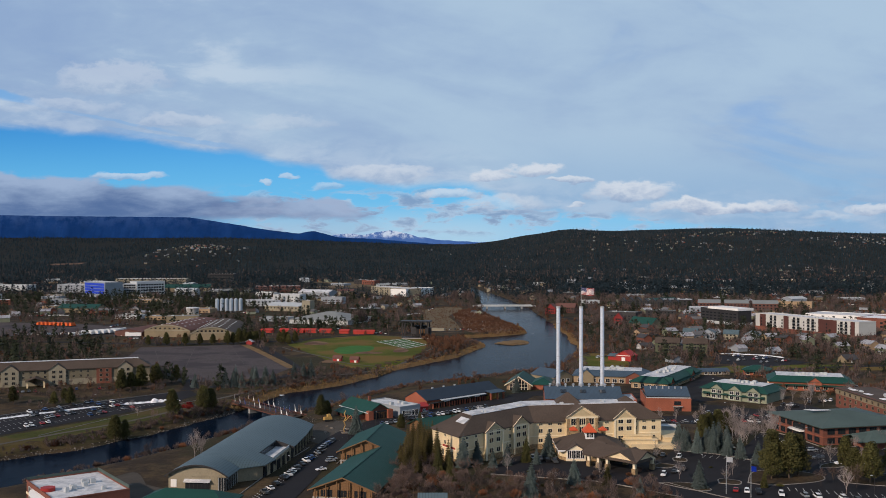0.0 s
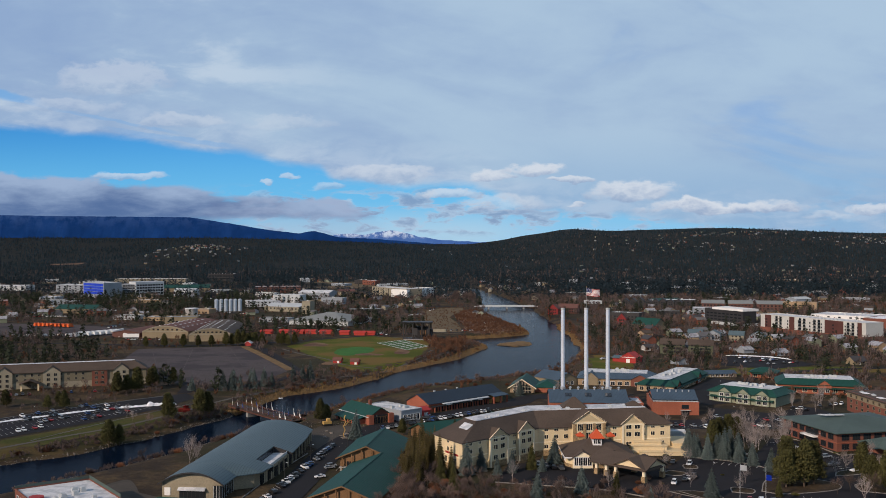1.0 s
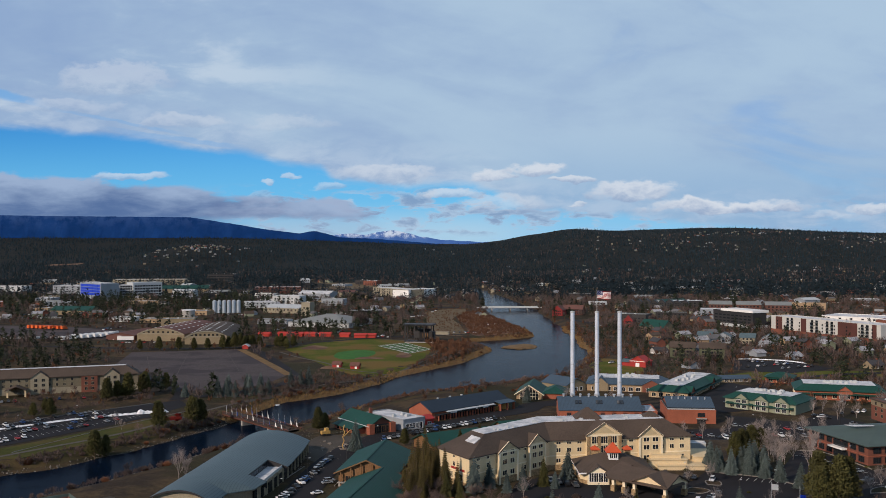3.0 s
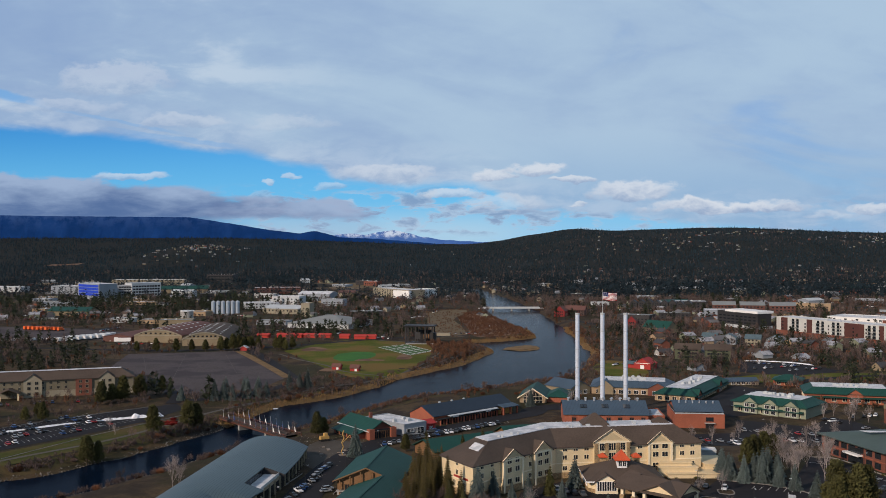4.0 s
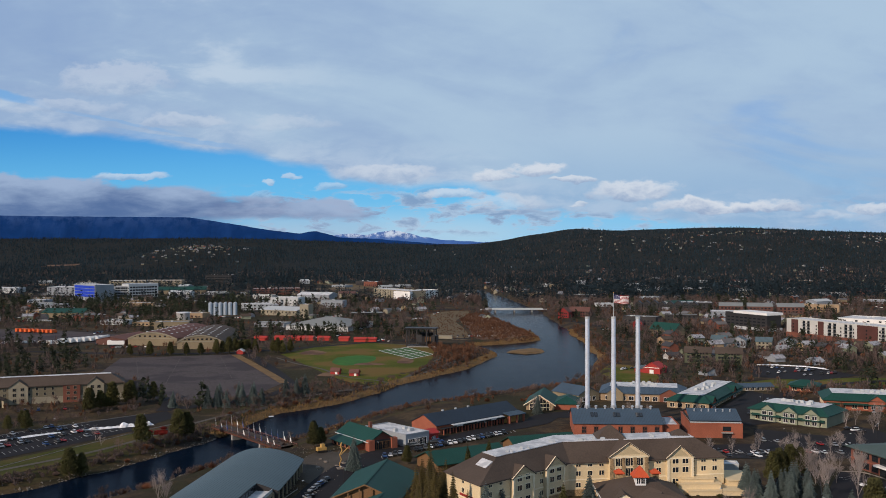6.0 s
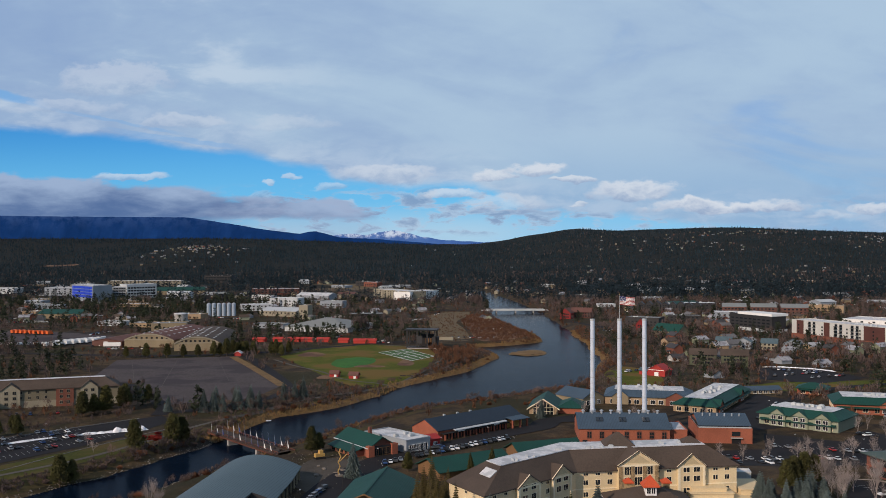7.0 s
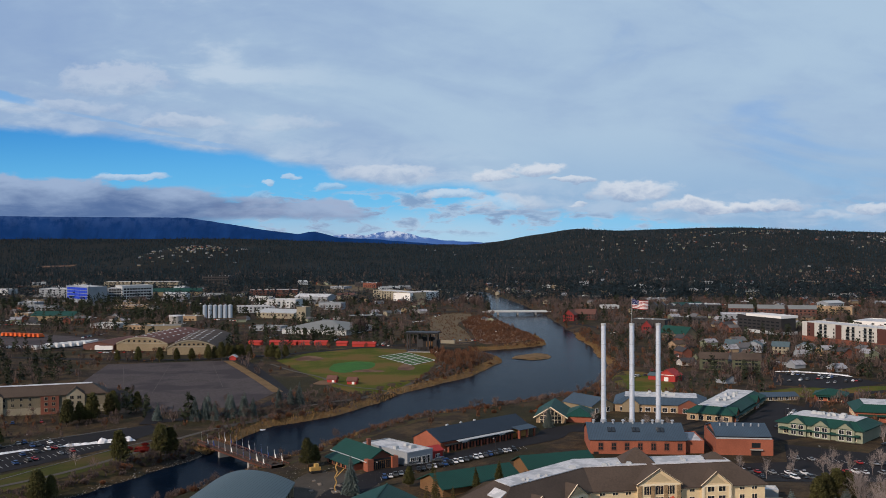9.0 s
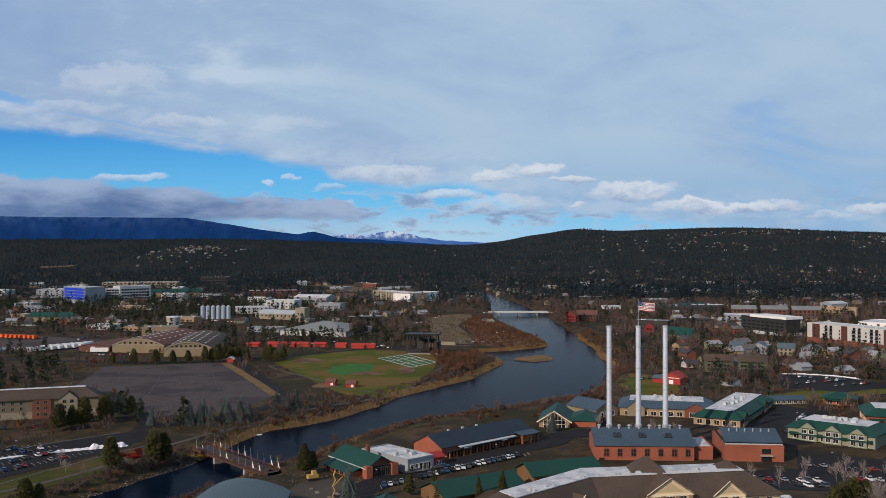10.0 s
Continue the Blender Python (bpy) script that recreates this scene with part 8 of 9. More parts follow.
# tall rusty bushes beside the stage, and big bare cottonwoods
r = np.random.RandomState(97)
x, y = r.uniform(-20, 16, 130), r.uniform(885, 1010, 130)
ok = ~inside(x, y, RIVER_RING) & (x > -0.17 * (y - 885) - 2)
bare_mass("bank_scrub", x[ok], y[ok], r, 3.5, 8.0, 70, 0.16, "tall rust-brown bushes beside the stage", "far_rust")
bare_mass("bare_wood", np.array([-101.0, -96.0, 20.0, 36.0, 44.0]), np.array([1176.0, 1184.0, 1660.0, 1690.0, 1640.0]), r, 17, 24, 420, 0.22, "big leafless cottonwoods", "far_twig")
# thickets on the slope below the hotel, and trees among the shops
r = np.random.RandomState(71)
for n, x0, x1, y0, y1, lo, hi, tw, wd, m, lab in ((230, -24, 84, 326, 380, 1.8, 5.5, 60, 0.05, "far_twig", "leafless brown thicket on the slope"), (120, -24, -5, 380, 470, 2.0, 6.0, 60, 0.05, "far_twig", "leafless brown thicket on the slope"), (90, -20, 84, 326, 380, 1.2, 3.0, 60, 0.06, "far_rust", "rust-brown thicket on the slope"),
                                                  (150, -330, -185, 585, 690, 2.0, 5.5, 50, 0.09, "far_twig", "leafless brown thicket by the road"), (150, -150, -60, 640, 770, 1.6, 5.0, 50, 0.09, "far_twig", "leafless brown thicket by the river"), (120, -110, -20, 735, 800, 1.5, 4.5, 50, 0.1, "far_twig", "leafless brown thicket by the river"), (230, 90, 420, 705, 860, 3, 8, 50, 0.12, "far_twig", "leafless trees among the shops"), (240, 60, 420, 760, 1000, 1.5, 4.5, 46, 0.16, "far_rust", "rust-brown scrub among the shops"), (360, 110, 480, 860, 1150, 4, 10, 46, 0.2, "far_twig", "leafless street trees of the town")):
    x, y = r.uniform(x0, x1, n), r.uniform(y0, y1, n)
    ok = open_ground(x, y)
    bare_mass("thicket" if y1 < 805 else "bare_wood", x[ok], y[ok], r, lo, hi, tw, wd, lab, m)
r = np.random.RandomState(73)
x, y = r.uniform(130, 520, 260), r.uniform(760, 1150, 260)
ok = open_ground(x, y)
pine_mass("pine_wood", x[ok], y[ok], r, 6, 13, 64, "dark pines among the shops", size=1.1)
# scrub along both banks
r = np.random.RandomState(61)
for bank, s0, s1, side, n, lo, hi, m in ((BANK_L, 6, 34, 1, 420, 4, 14, "far_twig"), (BANK_L, 34, 62, 1, 500, 5, 22, "far_twig"), (BANK_L, 44, 66, 1, 350, 6, 26, "far_rust"), (BANK_R, 12, 36, -1, 200, 3, 10, "far_twig"), (BANK_R, 36, 60, -1, 190, 3, 16, "far_rust"), (BANK_R, 36, 60, -1, 220, 2, 18, "far_twig"),
                                       (BANK_R, 56, 84, -1, 420, 3, 18, "far_rust"), (BANK_R, 40, 84, -1, 260, 6, 22, "far_twig")):
    k = r.randint(s0, s1, n)
    p, q = bank[k], bank[k + 1]
    d = (q - p) / (np.hypot(*(q - p).T)[:, None] + 1e-9)
    c = p + (q - p) * r.rand(n, 1) + np.stack([-d[:, 1], d[:, 0]], -1) * side * r.uniform(lo, hi, (n, 1))
    ok = open_ground(c[:, 0], c[:, 1])
    bare_mass("bank_scrub", c[ok, 0], c[ok, 1], r, 1.2, 3.6, 44, 0.12, "leafless brown scrub along the river bank", m)
# pale stones strewn along the water
M["bank_stone"] = island_tint(mat("pale_bank_stone", (0.18, 0.160, 0.135), 0.95, dark=0.4, fine=1.5), 0.45)
r = np.random.RandomState(47)
v, f = [], []
for bank, s0, s1, side, n, wid in ((BANK_L, 6, 46, 1, 800, 3.5), (BANK_R, 8, 58, -1, 700, 5.0)):
    for _ in range(n):
        k = r.randint(s0, s1)
        p, q = bank[k], bank[k + 1]
        d = (q - p) / (np.hypot(*(q - p)) + 1e-9)
        c = p + (q - p) * r.rand() + np.array((-d[1], d[0])) * side * (r.uniform(0, 1) ** 2 * wid - 0.3)
        z, a, e = gz(*c), r.uniform(0, 6.283), r.uniform(0.15, 0.5) * (1.7 if r.rand() < 0.06 else 1.0)
        n0 = len(v)
        for j in range(4):
            u = e * r.uniform(0.7, 1.3)
            v.append((c[0] + u * math.cos(a + j * 1.57), c[1] + u * math.sin(a + j * 1.57), z + 0.1 * e))
        v += [(c[0] + 0.2 * e, c[1], z + e * r.uniform(0.6, 1.0)), (c[0], c[1], z - 0.3)]
        f += [(n0 + j, n0 + (j + 1) % 4, n0 + 4) for j in range(4)] + [(n0 + (j + 1) % 4, n0 + j, n0 + 5) for j in range(4)]
stuff("bank_stones", v, f, [M["bank_stone"]], None, "pale stones strewn along the river bank", "stones")
# reeds along the water, as standing blades
r = np.random.RandomState(41)
v, f = [], []
for bank, s0, s1, side, n, wid in ((BANK_L, 30, 86, 1, 9000, 10), (BANK_R, 30, 84, -1, 6000, 6)):
    for _ in range(n):
        k = r.randint(s0, s1)
        p, q = bank[k], bank[k + 1]
        d = (q - p) / (np.hypot(*(q - p)) + 1e-9)
        o = side * (r.uniform(-1.2, wid * (0.5 + 0.5 * math.sin(k * 1.7) ** 2)))
        c = p + (q - p) * r.rand() + np.array((-d[1], d[0])) * o
        z, h, a = gz(*c), r.uniform(0.8, 2.0), r.uniform(0, 6.283)
        n0 = len(v)
        w = r.uniform(0.15, 0.4)
        v += [(c[0] - w * math.cos(a), c[1] - w * math.sin(a), z - 0.1), (c[0] + w * math.cos(a), c[1] + w * math.sin(a), z - 0.1), (c[0] + r.uniform(-0.5, 0.5), c[1], z + h)]
        f.append((n0, n0 + 1, n0 + 2))
stuff("reeds", v, f, [M["reed_tuft"]], None, "dry golden reeds along the water", "reeds")


KIT_WALLS = [M["tan_wall"], M["grey_wall"], mat("weathered_white_siding", (0.42, 0.41, 0.39), 0.85, dark=0.2), M["brick_tan"], M["brick_dark"], mat("olive_siding", (0.17, 0.19, 0.13), 0.85, dark=0.2)]


def house_kit(i):
    r = random.Random(50 + i)
    w, d, h, rise = r.uniform(10, 15), r.uniform(8.5, 11), r.choice([3.4, 5.8]), r.uniform(2.4, 3.6)
    t = thing("house", pose(0, -3000, 0), "", "house", "houses of the town")
    wall = KIT_WALLS[i % 6]
    g = Geo().box(-w / 2, w / 2, -d / 2, d / 2, -2, h)
    gable_ends(w, d, h, rise, "x", x0=-w / 2, y0=-d / 2, g=g)
    part("wall", g, wall, t)
    part("roof", roof_gable(w, d, h, rise, 0.6, "x", 0.3, x0=-w / 2, y0=-d / 2), HOUSE_ROOFS[i % 4], t)
    part("chimney", Geo().box(w * 0.2, w * 0.2 + 0.9, -0.5, 0.5, h, h + rise + 1.0), M["brick_dark"], t)
    part("door", Geo().box(-0.6, 0.6, -d / 2 - 0.08, -d / 2 + 0.05, -0.5, 2.1), M["white_paint"], t)
    for x in (-w * 0.3, w * 0.3):
        part("window", Geo().box(x - 0.9, x + 0.9, -d / 2 - 0.06, -d / 2 + 0.05, 1.0, 2.4), M["glass"], t)
    part("porch", Geo().slab([(-2.5, -d / 2 - 2.2, 2.5), (2.5, -d / 2 - 2.2, 2.5), (2.5, -d / 2, 3.1), (-2.5, -d / 2, 3.1)], 0.2), HOUSE_ROOFS[i % 4], t)
    names = ("tan", "grey", "white", "tan", "brick", "olive green")
    roofs = ("charcoal", "brown", "grey", "snowy")
    return tagged(t, f"small {names[i % 6]} house with {roofs[i % 4]} gable roof")


KITS = [house_kit(i) for i in range(12)]
x, y, r = scatter(900, -1000, 1000, 760, 1400, 20, cone=0.50, clump=0.2, size=150, thresh=0.05)
keep = (x > 180) | ((x < -330) & (y > 1150))
taken = []
for a, b in zip(x[keep], y[keep]):
    if len(taken) < 130 and all((a - p) ** 2 + (b - q) ** 2 > 17 ** 2 for p, q in taken):
        taken.append((a, b))
        copy_thing(KITS[int(r.randint(0, 12))], pose(a, b, gz(a, b), 0, 0, float(r.choice([20, 110, 200, 290])) + r.uniform(-8, 8)))
for src in [*KITS, *[s for group in TREES.values() for s in group]]:
    for o in (*src.children_recursive, src):
        bpy.data.objects.remove(o)


# ---- cars ----
PAINTS = {"white": mat("white_car_paint", (0.72, 0.73, 0.74), 0.35, 0.0, dark=0.05, spec=0.5), "silver": mat("silver_car_paint", (0.32, 0.34, 0.36), 0.35, 0.4, dark=0.05), "black": mat("black_car_paint", (0.012, 0.012, 0.014), 0.3, dark=0.05, spec=0.5),
          "red": mat("red_car_paint", (0.30, 0.015, 0.015), 0.35, dark=0.05, spec=0.5), "blue": mat("blue_car_paint", (0.02, 0.06, 0.18), 0.35, dark=0.05, spec=0.5), "grey": mat("grey_car_paint", (0.09, 0.095, 0.10), 0.35, 0.3, dark=0.05)}


def extrude_profile(prof, w, taper=0.0):
    """A side outline (x, z) swept across the width; taper narrows the top."""
    g = Geo()
    zs = [z for _, z in prof]
    lo, hi = min(zs), max(zs)
    n = len(prof)
    for s in (-1, 1):
        g.v += [(x, s * (w / 2 - taper * (z - lo) / max(0.01, hi - lo)), z) for x, z in prof]
    g.f += [tuple(range(n)), tuple(reversed(range(n, 2 * n)))]
    g.f += [(i, n + i, n + (i + 1) % n, (i + 1) % n) for i in range(n)]
    return g


def car_kit(paint, kind):
    t = thing("car", pose(0, -3000, 0), f"{paint} {kind} parked in a marked bay", "car", "parked cars")
    if kind == "pickup truck":
        body = [(-2.8, 0.45), (2.75, 0.45), (2.75, 1.0), (1.3, 1.15), (-0.7, 1.15), (-0.75, 1.1), (-2.8, 1.1)]
        cab = [(1.2, 1.15), (0.5, 1.85), (-0.6, 1.85), (-0.75, 1.15)]
        roof = (-0.55, 0.45, 1.85)
        wheels = (1.75, -1.75)
    elif kind == "sedan":
        body = [(-2.3, 0.4), (2.3, 0.4), (2.32, 0.75), (1.1, 0.95), (-1.6, 1.0), (-2.3, 0.92)]
        cab = [(1.0, 0.95), (0.2, 1.42), (-1.0, 1.42), (-1.75, 0.98)]
        roof = (-0.95, 0.15, 1.42)
        wheels = (1.45, -1.4)
    else:
        body = [(-2.35, 0.45), (2.35, 0.45), (2.35, 0.9), (1.2, 1.08), (-2.3, 1.12), (-2.4, 0.9)]
        cab = [(1.15, 1.08), (0.5, 1.7), (-2.0, 1.7), (-2.3, 1.1)]
        roof = (-1.95, 0.45, 1.7)
        wheels = (1.5, -1.45)
    part("body", extrude_profile(body, 1.86, 0.04), PAINTS[paint], t)
    part("glasshouse", extrude_profile(cab, 1.72, 0.16), M["glass"], t, "dark glazing")
    part("roof_panel", Geo().box(roof[0], roof[1], -0.68, 0.68, roof[2] - 0.03, roof[2] + 0.05), PAINTS[paint], t)
    for x in wheels:
        for s in (-1, 1):
            part("wheel", Geo().tube((x, s * 0.95, 0.34), (x, s * 0.72, 0.34), 0.34, 0.34, 10), M["tyre"], t)
    return t


CARS = [car_kit(p, k) for p, k in (("white", "suv"), ("white", "pickup truck"), ("white", "sedan"), ("white", "suv"), ("silver", "sedan"), ("silver", "suv"), ("black", "suv"), ("black", "sedan"), ("red", "sedan"), ("blue", "suv"), ("grey", "pickup truck"), ("grey", "suv"), ("black", "pickup truck"))]
cr = random.Random(21)


def park(x, y, turn, lift=0.2):
    copy_thing(cr.choice(CARS), pose(x, y, gz(x, y) + lift, 0, 0, turn + cr.uniform(-3, 3) + cr.choice([0, 180])))


def park_row(a, b, n, turn, fill=1.0):
    for i in range(n):
        if cr.random() < fill:
            f = (i + 0.5) / n
            park(a[0] + (b[0] - a[0]) * f + cr.uniform(-0.2, 0.2), a[1] + (b[1] - a[1]) * f, turn)


park_row((-70, 386), (-56.5, 472), 26, 125, 0.6)
park_row((-57, 395), (-49, 452), 17, 30, 0.35)
park_row((-58, 470), (-54, 490), 5, 60, 0.9)
park_row((-34, 533), (31, 596), 28, 100, 0.85)
park_row((-24, 556), (-4, 572), 7, 20, 0.5)
for off, fill, f0, f1 in ((5, 0.5, 0.3, 0.95), (18, 0.95, 0.5, 0.92), (31, 0.6, 0.25, 1.0), (42, 0.3, 0.5, 1.0)):
    a, b = Vector((-240 - 0.857 * off, 486 + 0.515 * off)), Vector((-172 - 0.857 * off, 600 + 0.515 * off))
    park_row(a.lerp(b, f0), a.lerp(b, f1), int((f1 - f0) * 40), 128, fill * 0.55)
park_row((88, 420), (112, 408), 8, 70, 0.6)
park_row((84, 382), (96, 394), 5, 70, 0.6)
park_row((104, 360), (122, 352), 5, 75, 0.6)
park_row((148, 428), (164, 398), 9, 25, 0.3)
park_row((150, 448), (160, 426), 5, 20, 0.5)
park_row((126, 352), (158, 340), 8, 90, 0.5)
park_row((150, 570), (200, 552), 16, 95, 0.5)
park_row((152, 545), (214, 530), 18, 95, 0.4)
park_row((205, 602), (224, 560), 10, 20, 0.5)
park_row((166, 640), (196, 696), 14, 45, 0.7)
park_row((172, 632), (204, 680), 12, 45, 0.5)
park_row((110, 625), (140, 628), 9, 80, 0.4)
park_row((234, 820), (278, 842), 14, 60, 0.6)
park_row((246, 806), (288, 824), 14, 60, 0.5)
park_row((242, 860), (276, 846), 10, 60, 0.6)
park_row((240, 650), (280, 670), 12, 60, 0.6)
park_row((222, 606), (260, 622), 10, 60, 0.7)
park_row((130, 845), (165, 870), 12, 60, 0.6)
park_row((150, 880), (190, 930), 12, 60, 0.5)
park_row((36, 414), (50, 403), 5, 95, 0.7)
park_row((116, 520), (146, 512), 10, 100, 0.5)
park_row((118, 545), (146, 538), 9, 100, 0.5)
park_row((-300, 640), (-225, 668), 22, 110, 0.5)
park_row((-196, 1120), (-186, 1180), 9, 80, 0.7)
park_row((-170, 1110), (-60, 1095), 22, 80, 0.5)
park_row((240, 1030), (330, 960), 24, 55, 0.5)
park_row((260, 1050), (345, 990), 22, 55, 0.5)

# ---- trucks in the yard ----
for i in range(16):
    x, y = -386 + (i % 8) * 4.6, 1042 + (i % 8) * 5.5 + (i // 8) * 17
    t = thing("box_trailer", pose(x, y, gz(x, y), 0, 0, 84), "white parked box trailer", "trailer", "parked trailers in the yard")
    part("box", Geo().box(-7, 7, -1.3, 1.3, 1.1, 4.1), M["white_paint"], t)
    part("frame", Geo().box(-6.5, 6.8, -0.6, 0.6, 0.7, 1.1), M["black_paint"], t)
    for wx in (-5.2, -4.0, 5.0):
        part("wheel", Geo().tube((wx, -1.25, 0.5), (wx, 1.25, 0.5), 0.5, 0.5, 10), M["tyre"], t)
for i in range(9):
    x, y = -478 + i * 5.6, 1180 - i * 2
    t = thing("orange_truck", pose(x, y, gz(x, y), 0, 0, 75), "bright orange parked truck", "truck", "row of orange trucks")
    part("box", Geo().box(-5, 2.2, -1.25, 1.25, 1.1, 4.4), M["orange"], t)
    part("cab", extrude_profile([(2.4, 0.8), (4.6, 0.8), (4.6, 1.8), (4.0, 3.0), (2.4, 3.0)], 2.3), M["orange"], t)
    for wx in (-3.6, 3.4):
        part("wheel", Geo().tube((wx, -1.25, 0.5), (wx, 1.25, 0.5), 0.5, 0.5, 10), M["tyre"], t)
for i in range(9):
    x, y = -450 + i * 7.6, 1050 + i * 1.5
    t = thing("white_van", pose(x, y, gz(x, y), 0, 0, 66), "white parked delivery van", "van", "row of white vans")
    part("body", extrude_profile([(-3, 0.5), (3, 0.5), (3, 1.3), (2.2, 2.6), (-3, 2.6)], 2.0, 0.1), M["white_paint"], t)
    for wx in (-2, 2):
        part("wheel", Geo().tube((wx, -1.0, 0.4), (wx, 1.0, 0.4), 0.4, 0.4, 10), M["tyre"], t)
for x, y in ((-325, 1044), (-322, 1034)):
    t = thing("box_trailer", pose(x, y, gz(x, y), 0, 0, 5), "white parked box trailer", "trailer", "parked trailers in the yard")
    part("box", Geo().box(-8, 8, -1.3, 1.3, 1.1, 4.6), M["white_paint"], t)
    part("frame", Geo().box(-7.5, 7.8, -0.6, 0.6, 0.2, 1.1), M["black_paint"], t)

# ---- painted bays ----
def bays(name, a, b, n, length, turn, label):
    """Parking lines side by side along a row."""
    g = Geo()
    d = radians(turn)
    dx, dy = math.cos(d) * length / 2, math.sin(d) * length / 2
    px_, py_ = -math.sin(d) * 0.07, math.cos(d) * 0.07
    for i in range(n + 1):
        x, y = a[0] + (b[0] - a[0]) * i / n, a[1] + (b[1] - a[1]) * i / n
        z1, z2 = gz(x - dx, y - dy) + 0.24, gz(x + dx, y + dy) + 0.24
        g.face((x - dx - px_, y - dy - py_, z1), (x + dx - px_, y + dy - py_, z2), (x + dx + px_, y + dy + py_, z2), (x - dx + px_, y - dy + py_, z1))
    alone(name, g, M["line"], label, "road marking", kind="stuff")


for off in (5, 18, 31, 42):
    bays("bay_lines", (-272 - 0.857 * off, 432 + 0.515 * off), (-172 - 0.857 * off, 600 + 0.515 * off), 62, 6.0, 128, "white painted parking bay lines")
for a, b, n, tr in (((-72, 380), (-56.5, 474), 34, 125), ((-34, 533), (31, 596), 30, 100), ((112, 545), (148, 537), 12, 100), ((126, 362), (166, 348), 16, 80), ((110, 418), (146, 404), 14, 60), ((146, 432), (166, 396), 14, 25), ((148, 460), (162, 428), 12, 20), ((170, 424), (215, 446), 18, 110), ((150, 572), (204, 552), 20, 95)):
    bays("bay_lines", a, b, n, 5.5, tr, "white painted parking bay lines")

# ---- kerbed islands ----
def kerb_island(pts, label="planted island with pale concrete kerb"):
    ring = curve_ring(pts, 5)
    t = thing("kerb_island", Matrix.Identity(4), label, "traffic island")
    z = max(gz(*p) for p in ring) + 0.14
    inner = inset([tuple(p) for p in ring], 0.45)
    g = Geo()
    k = len(ring)
    for i in range(k):
        j = (i + 1) % k
        g.face((*ring[i], z + 0.16), (*ring[j], z + 0.16), (*inner[j], z + 0.16), (*inner[i], z + 0.16))
        g.face((*ring[i], z - 0.3), (*ring[j], z - 0.3), (*ring[j], z + 0.16), (*ring[i], z + 0.16))
    part("kerb", g, M["kerb"], t)
    part("soil", Geo().face(*[(*p, z + 0.13) for p in inner]), M["ground"], t, "brown planted soil")


for pts in ([(114, 372), (122, 368), (142, 374), (146, 384), (136, 392), (122, 390)], [(150, 372), (168, 366), (188, 372), (186, 384), (164, 386), (152, 382)], [(84, 398), (90, 396), (94, 401), (88, 405)], [(103, 371), (110, 369), (112, 375), (105, 378)],
            [(150, 396), (160, 398), (170, 406), (164, 408), (154, 403)], [(80, 372), (92, 360), (98, 362), (92, 372)], [(95, 409), (100, 408), (101, 414), (96, 415)]):
    kerb_island(pts)


def kerb_line(pts, label="pale concrete kerb"):
    c = spline(pts, 6)
    g = Geo()
    for p, q in zip(c, c[1:]):
        d = Vector((q[0] - p[0], q[1] - p[1])).normalized() * 0.13
        a, b = gz(*p), gz(*q)
        for s in (1,):
            g.slab([(p[0] + d.y, p[1] - d.x, a + 0.36), (q[0] + d.y, q[1] - d.x, b + 0.36), (q[0] - d.y, q[1] + d.x, b + 0.36), (p[0] - d.y, p[1] + d.x, a + 0.36)], 0.4)
    alone("kerb", g, M["kerb"], label, "kerb", kind="structure")


for pts in ([(84, 372), (100, 350), (118, 336)], [(100, 430), (118, 421), (132, 404), (142, 392)], [(18.5, 386), (34, 381.5), (48, 377.5), (62, 371.5), (84, 351.5)], [(-205, 504), (-184, 556), (-164, 598), (-152, 622), (-158, 640)], [(-330, 480), (-252, 562), (-222, 602), (-178, 650)],
            [(150, 470), (160, 466), (167, 434)], [(-80, 380), (-73, 430), (-64, 475)], [(-47, 440), (-40, 490), (-34, 516)], [(167, 432), (190, 442), (214, 452)]):
    kerb_line(pts)


# ---- snow heaps ----
def snow_bank(pts, h, label):
    c = spline(pts, 10)
    g = Geo()
    rows = []
    for i, p in enumerate(c):
        q = c[min(i + 1, len(c) - 1)] - c[max(i - 1, 0)]
        d = Vector((q[0], q[1])).normalized()
        k = 0.55 + 0.75 * abs(noise.noise(Vector((p[0] * 0.25, p[1] * 0.25, 2))))+ 0.3 * noise.noise(Vector((p[0] * 0.9, p[1] * 0.9, 5)))
        end = min(1, i / 3, (len(c) - 1 - i) / 3)
        hh = h * max(0.12, k) * end
        wdt = 1.6 * max(0.3, k) + 0.4
        row = []
        for u, v in ((-1, 0), (-0.6, 0.6), (0.05, 1.0), (0.55, 0.55), (1, 0)):
            jx = noise.noise(Vector((p[0], p[1], u * 3))) * 0.4
            row.append((p[0] - d.y * wdt * (u + jx), p[1] + d.x * wdt * (u + jx), gz(*p) + 0.1 + hh * v))
        rows.append(row)
    for a, b in zip(rows, rows[1:]):
        for k in range(4):
            g.face(a[k], b[k], b[k + 1], a[k + 1])
    alone("snow_bank", g, M["snow"], label, "snow bank")


for pts, h in (([(-250, 548), (-228, 572), (-204, 596)], 0.9), ([(-288, 506), (-252, 546)], 0.9), ([(-194, 601), (-186, 605), (-178, 610)], 1.6), ([(-180, 609), (-172, 612), (-163, 617)], 2.3), ([(-110, 664), (-103, 668), (-95, 672)], 0.8), ([(244, 876), (260, 874), (280, 862), (290, 846)], 0.9)):
    snow_bank(pts, h, "ploughed bank of old white snow")

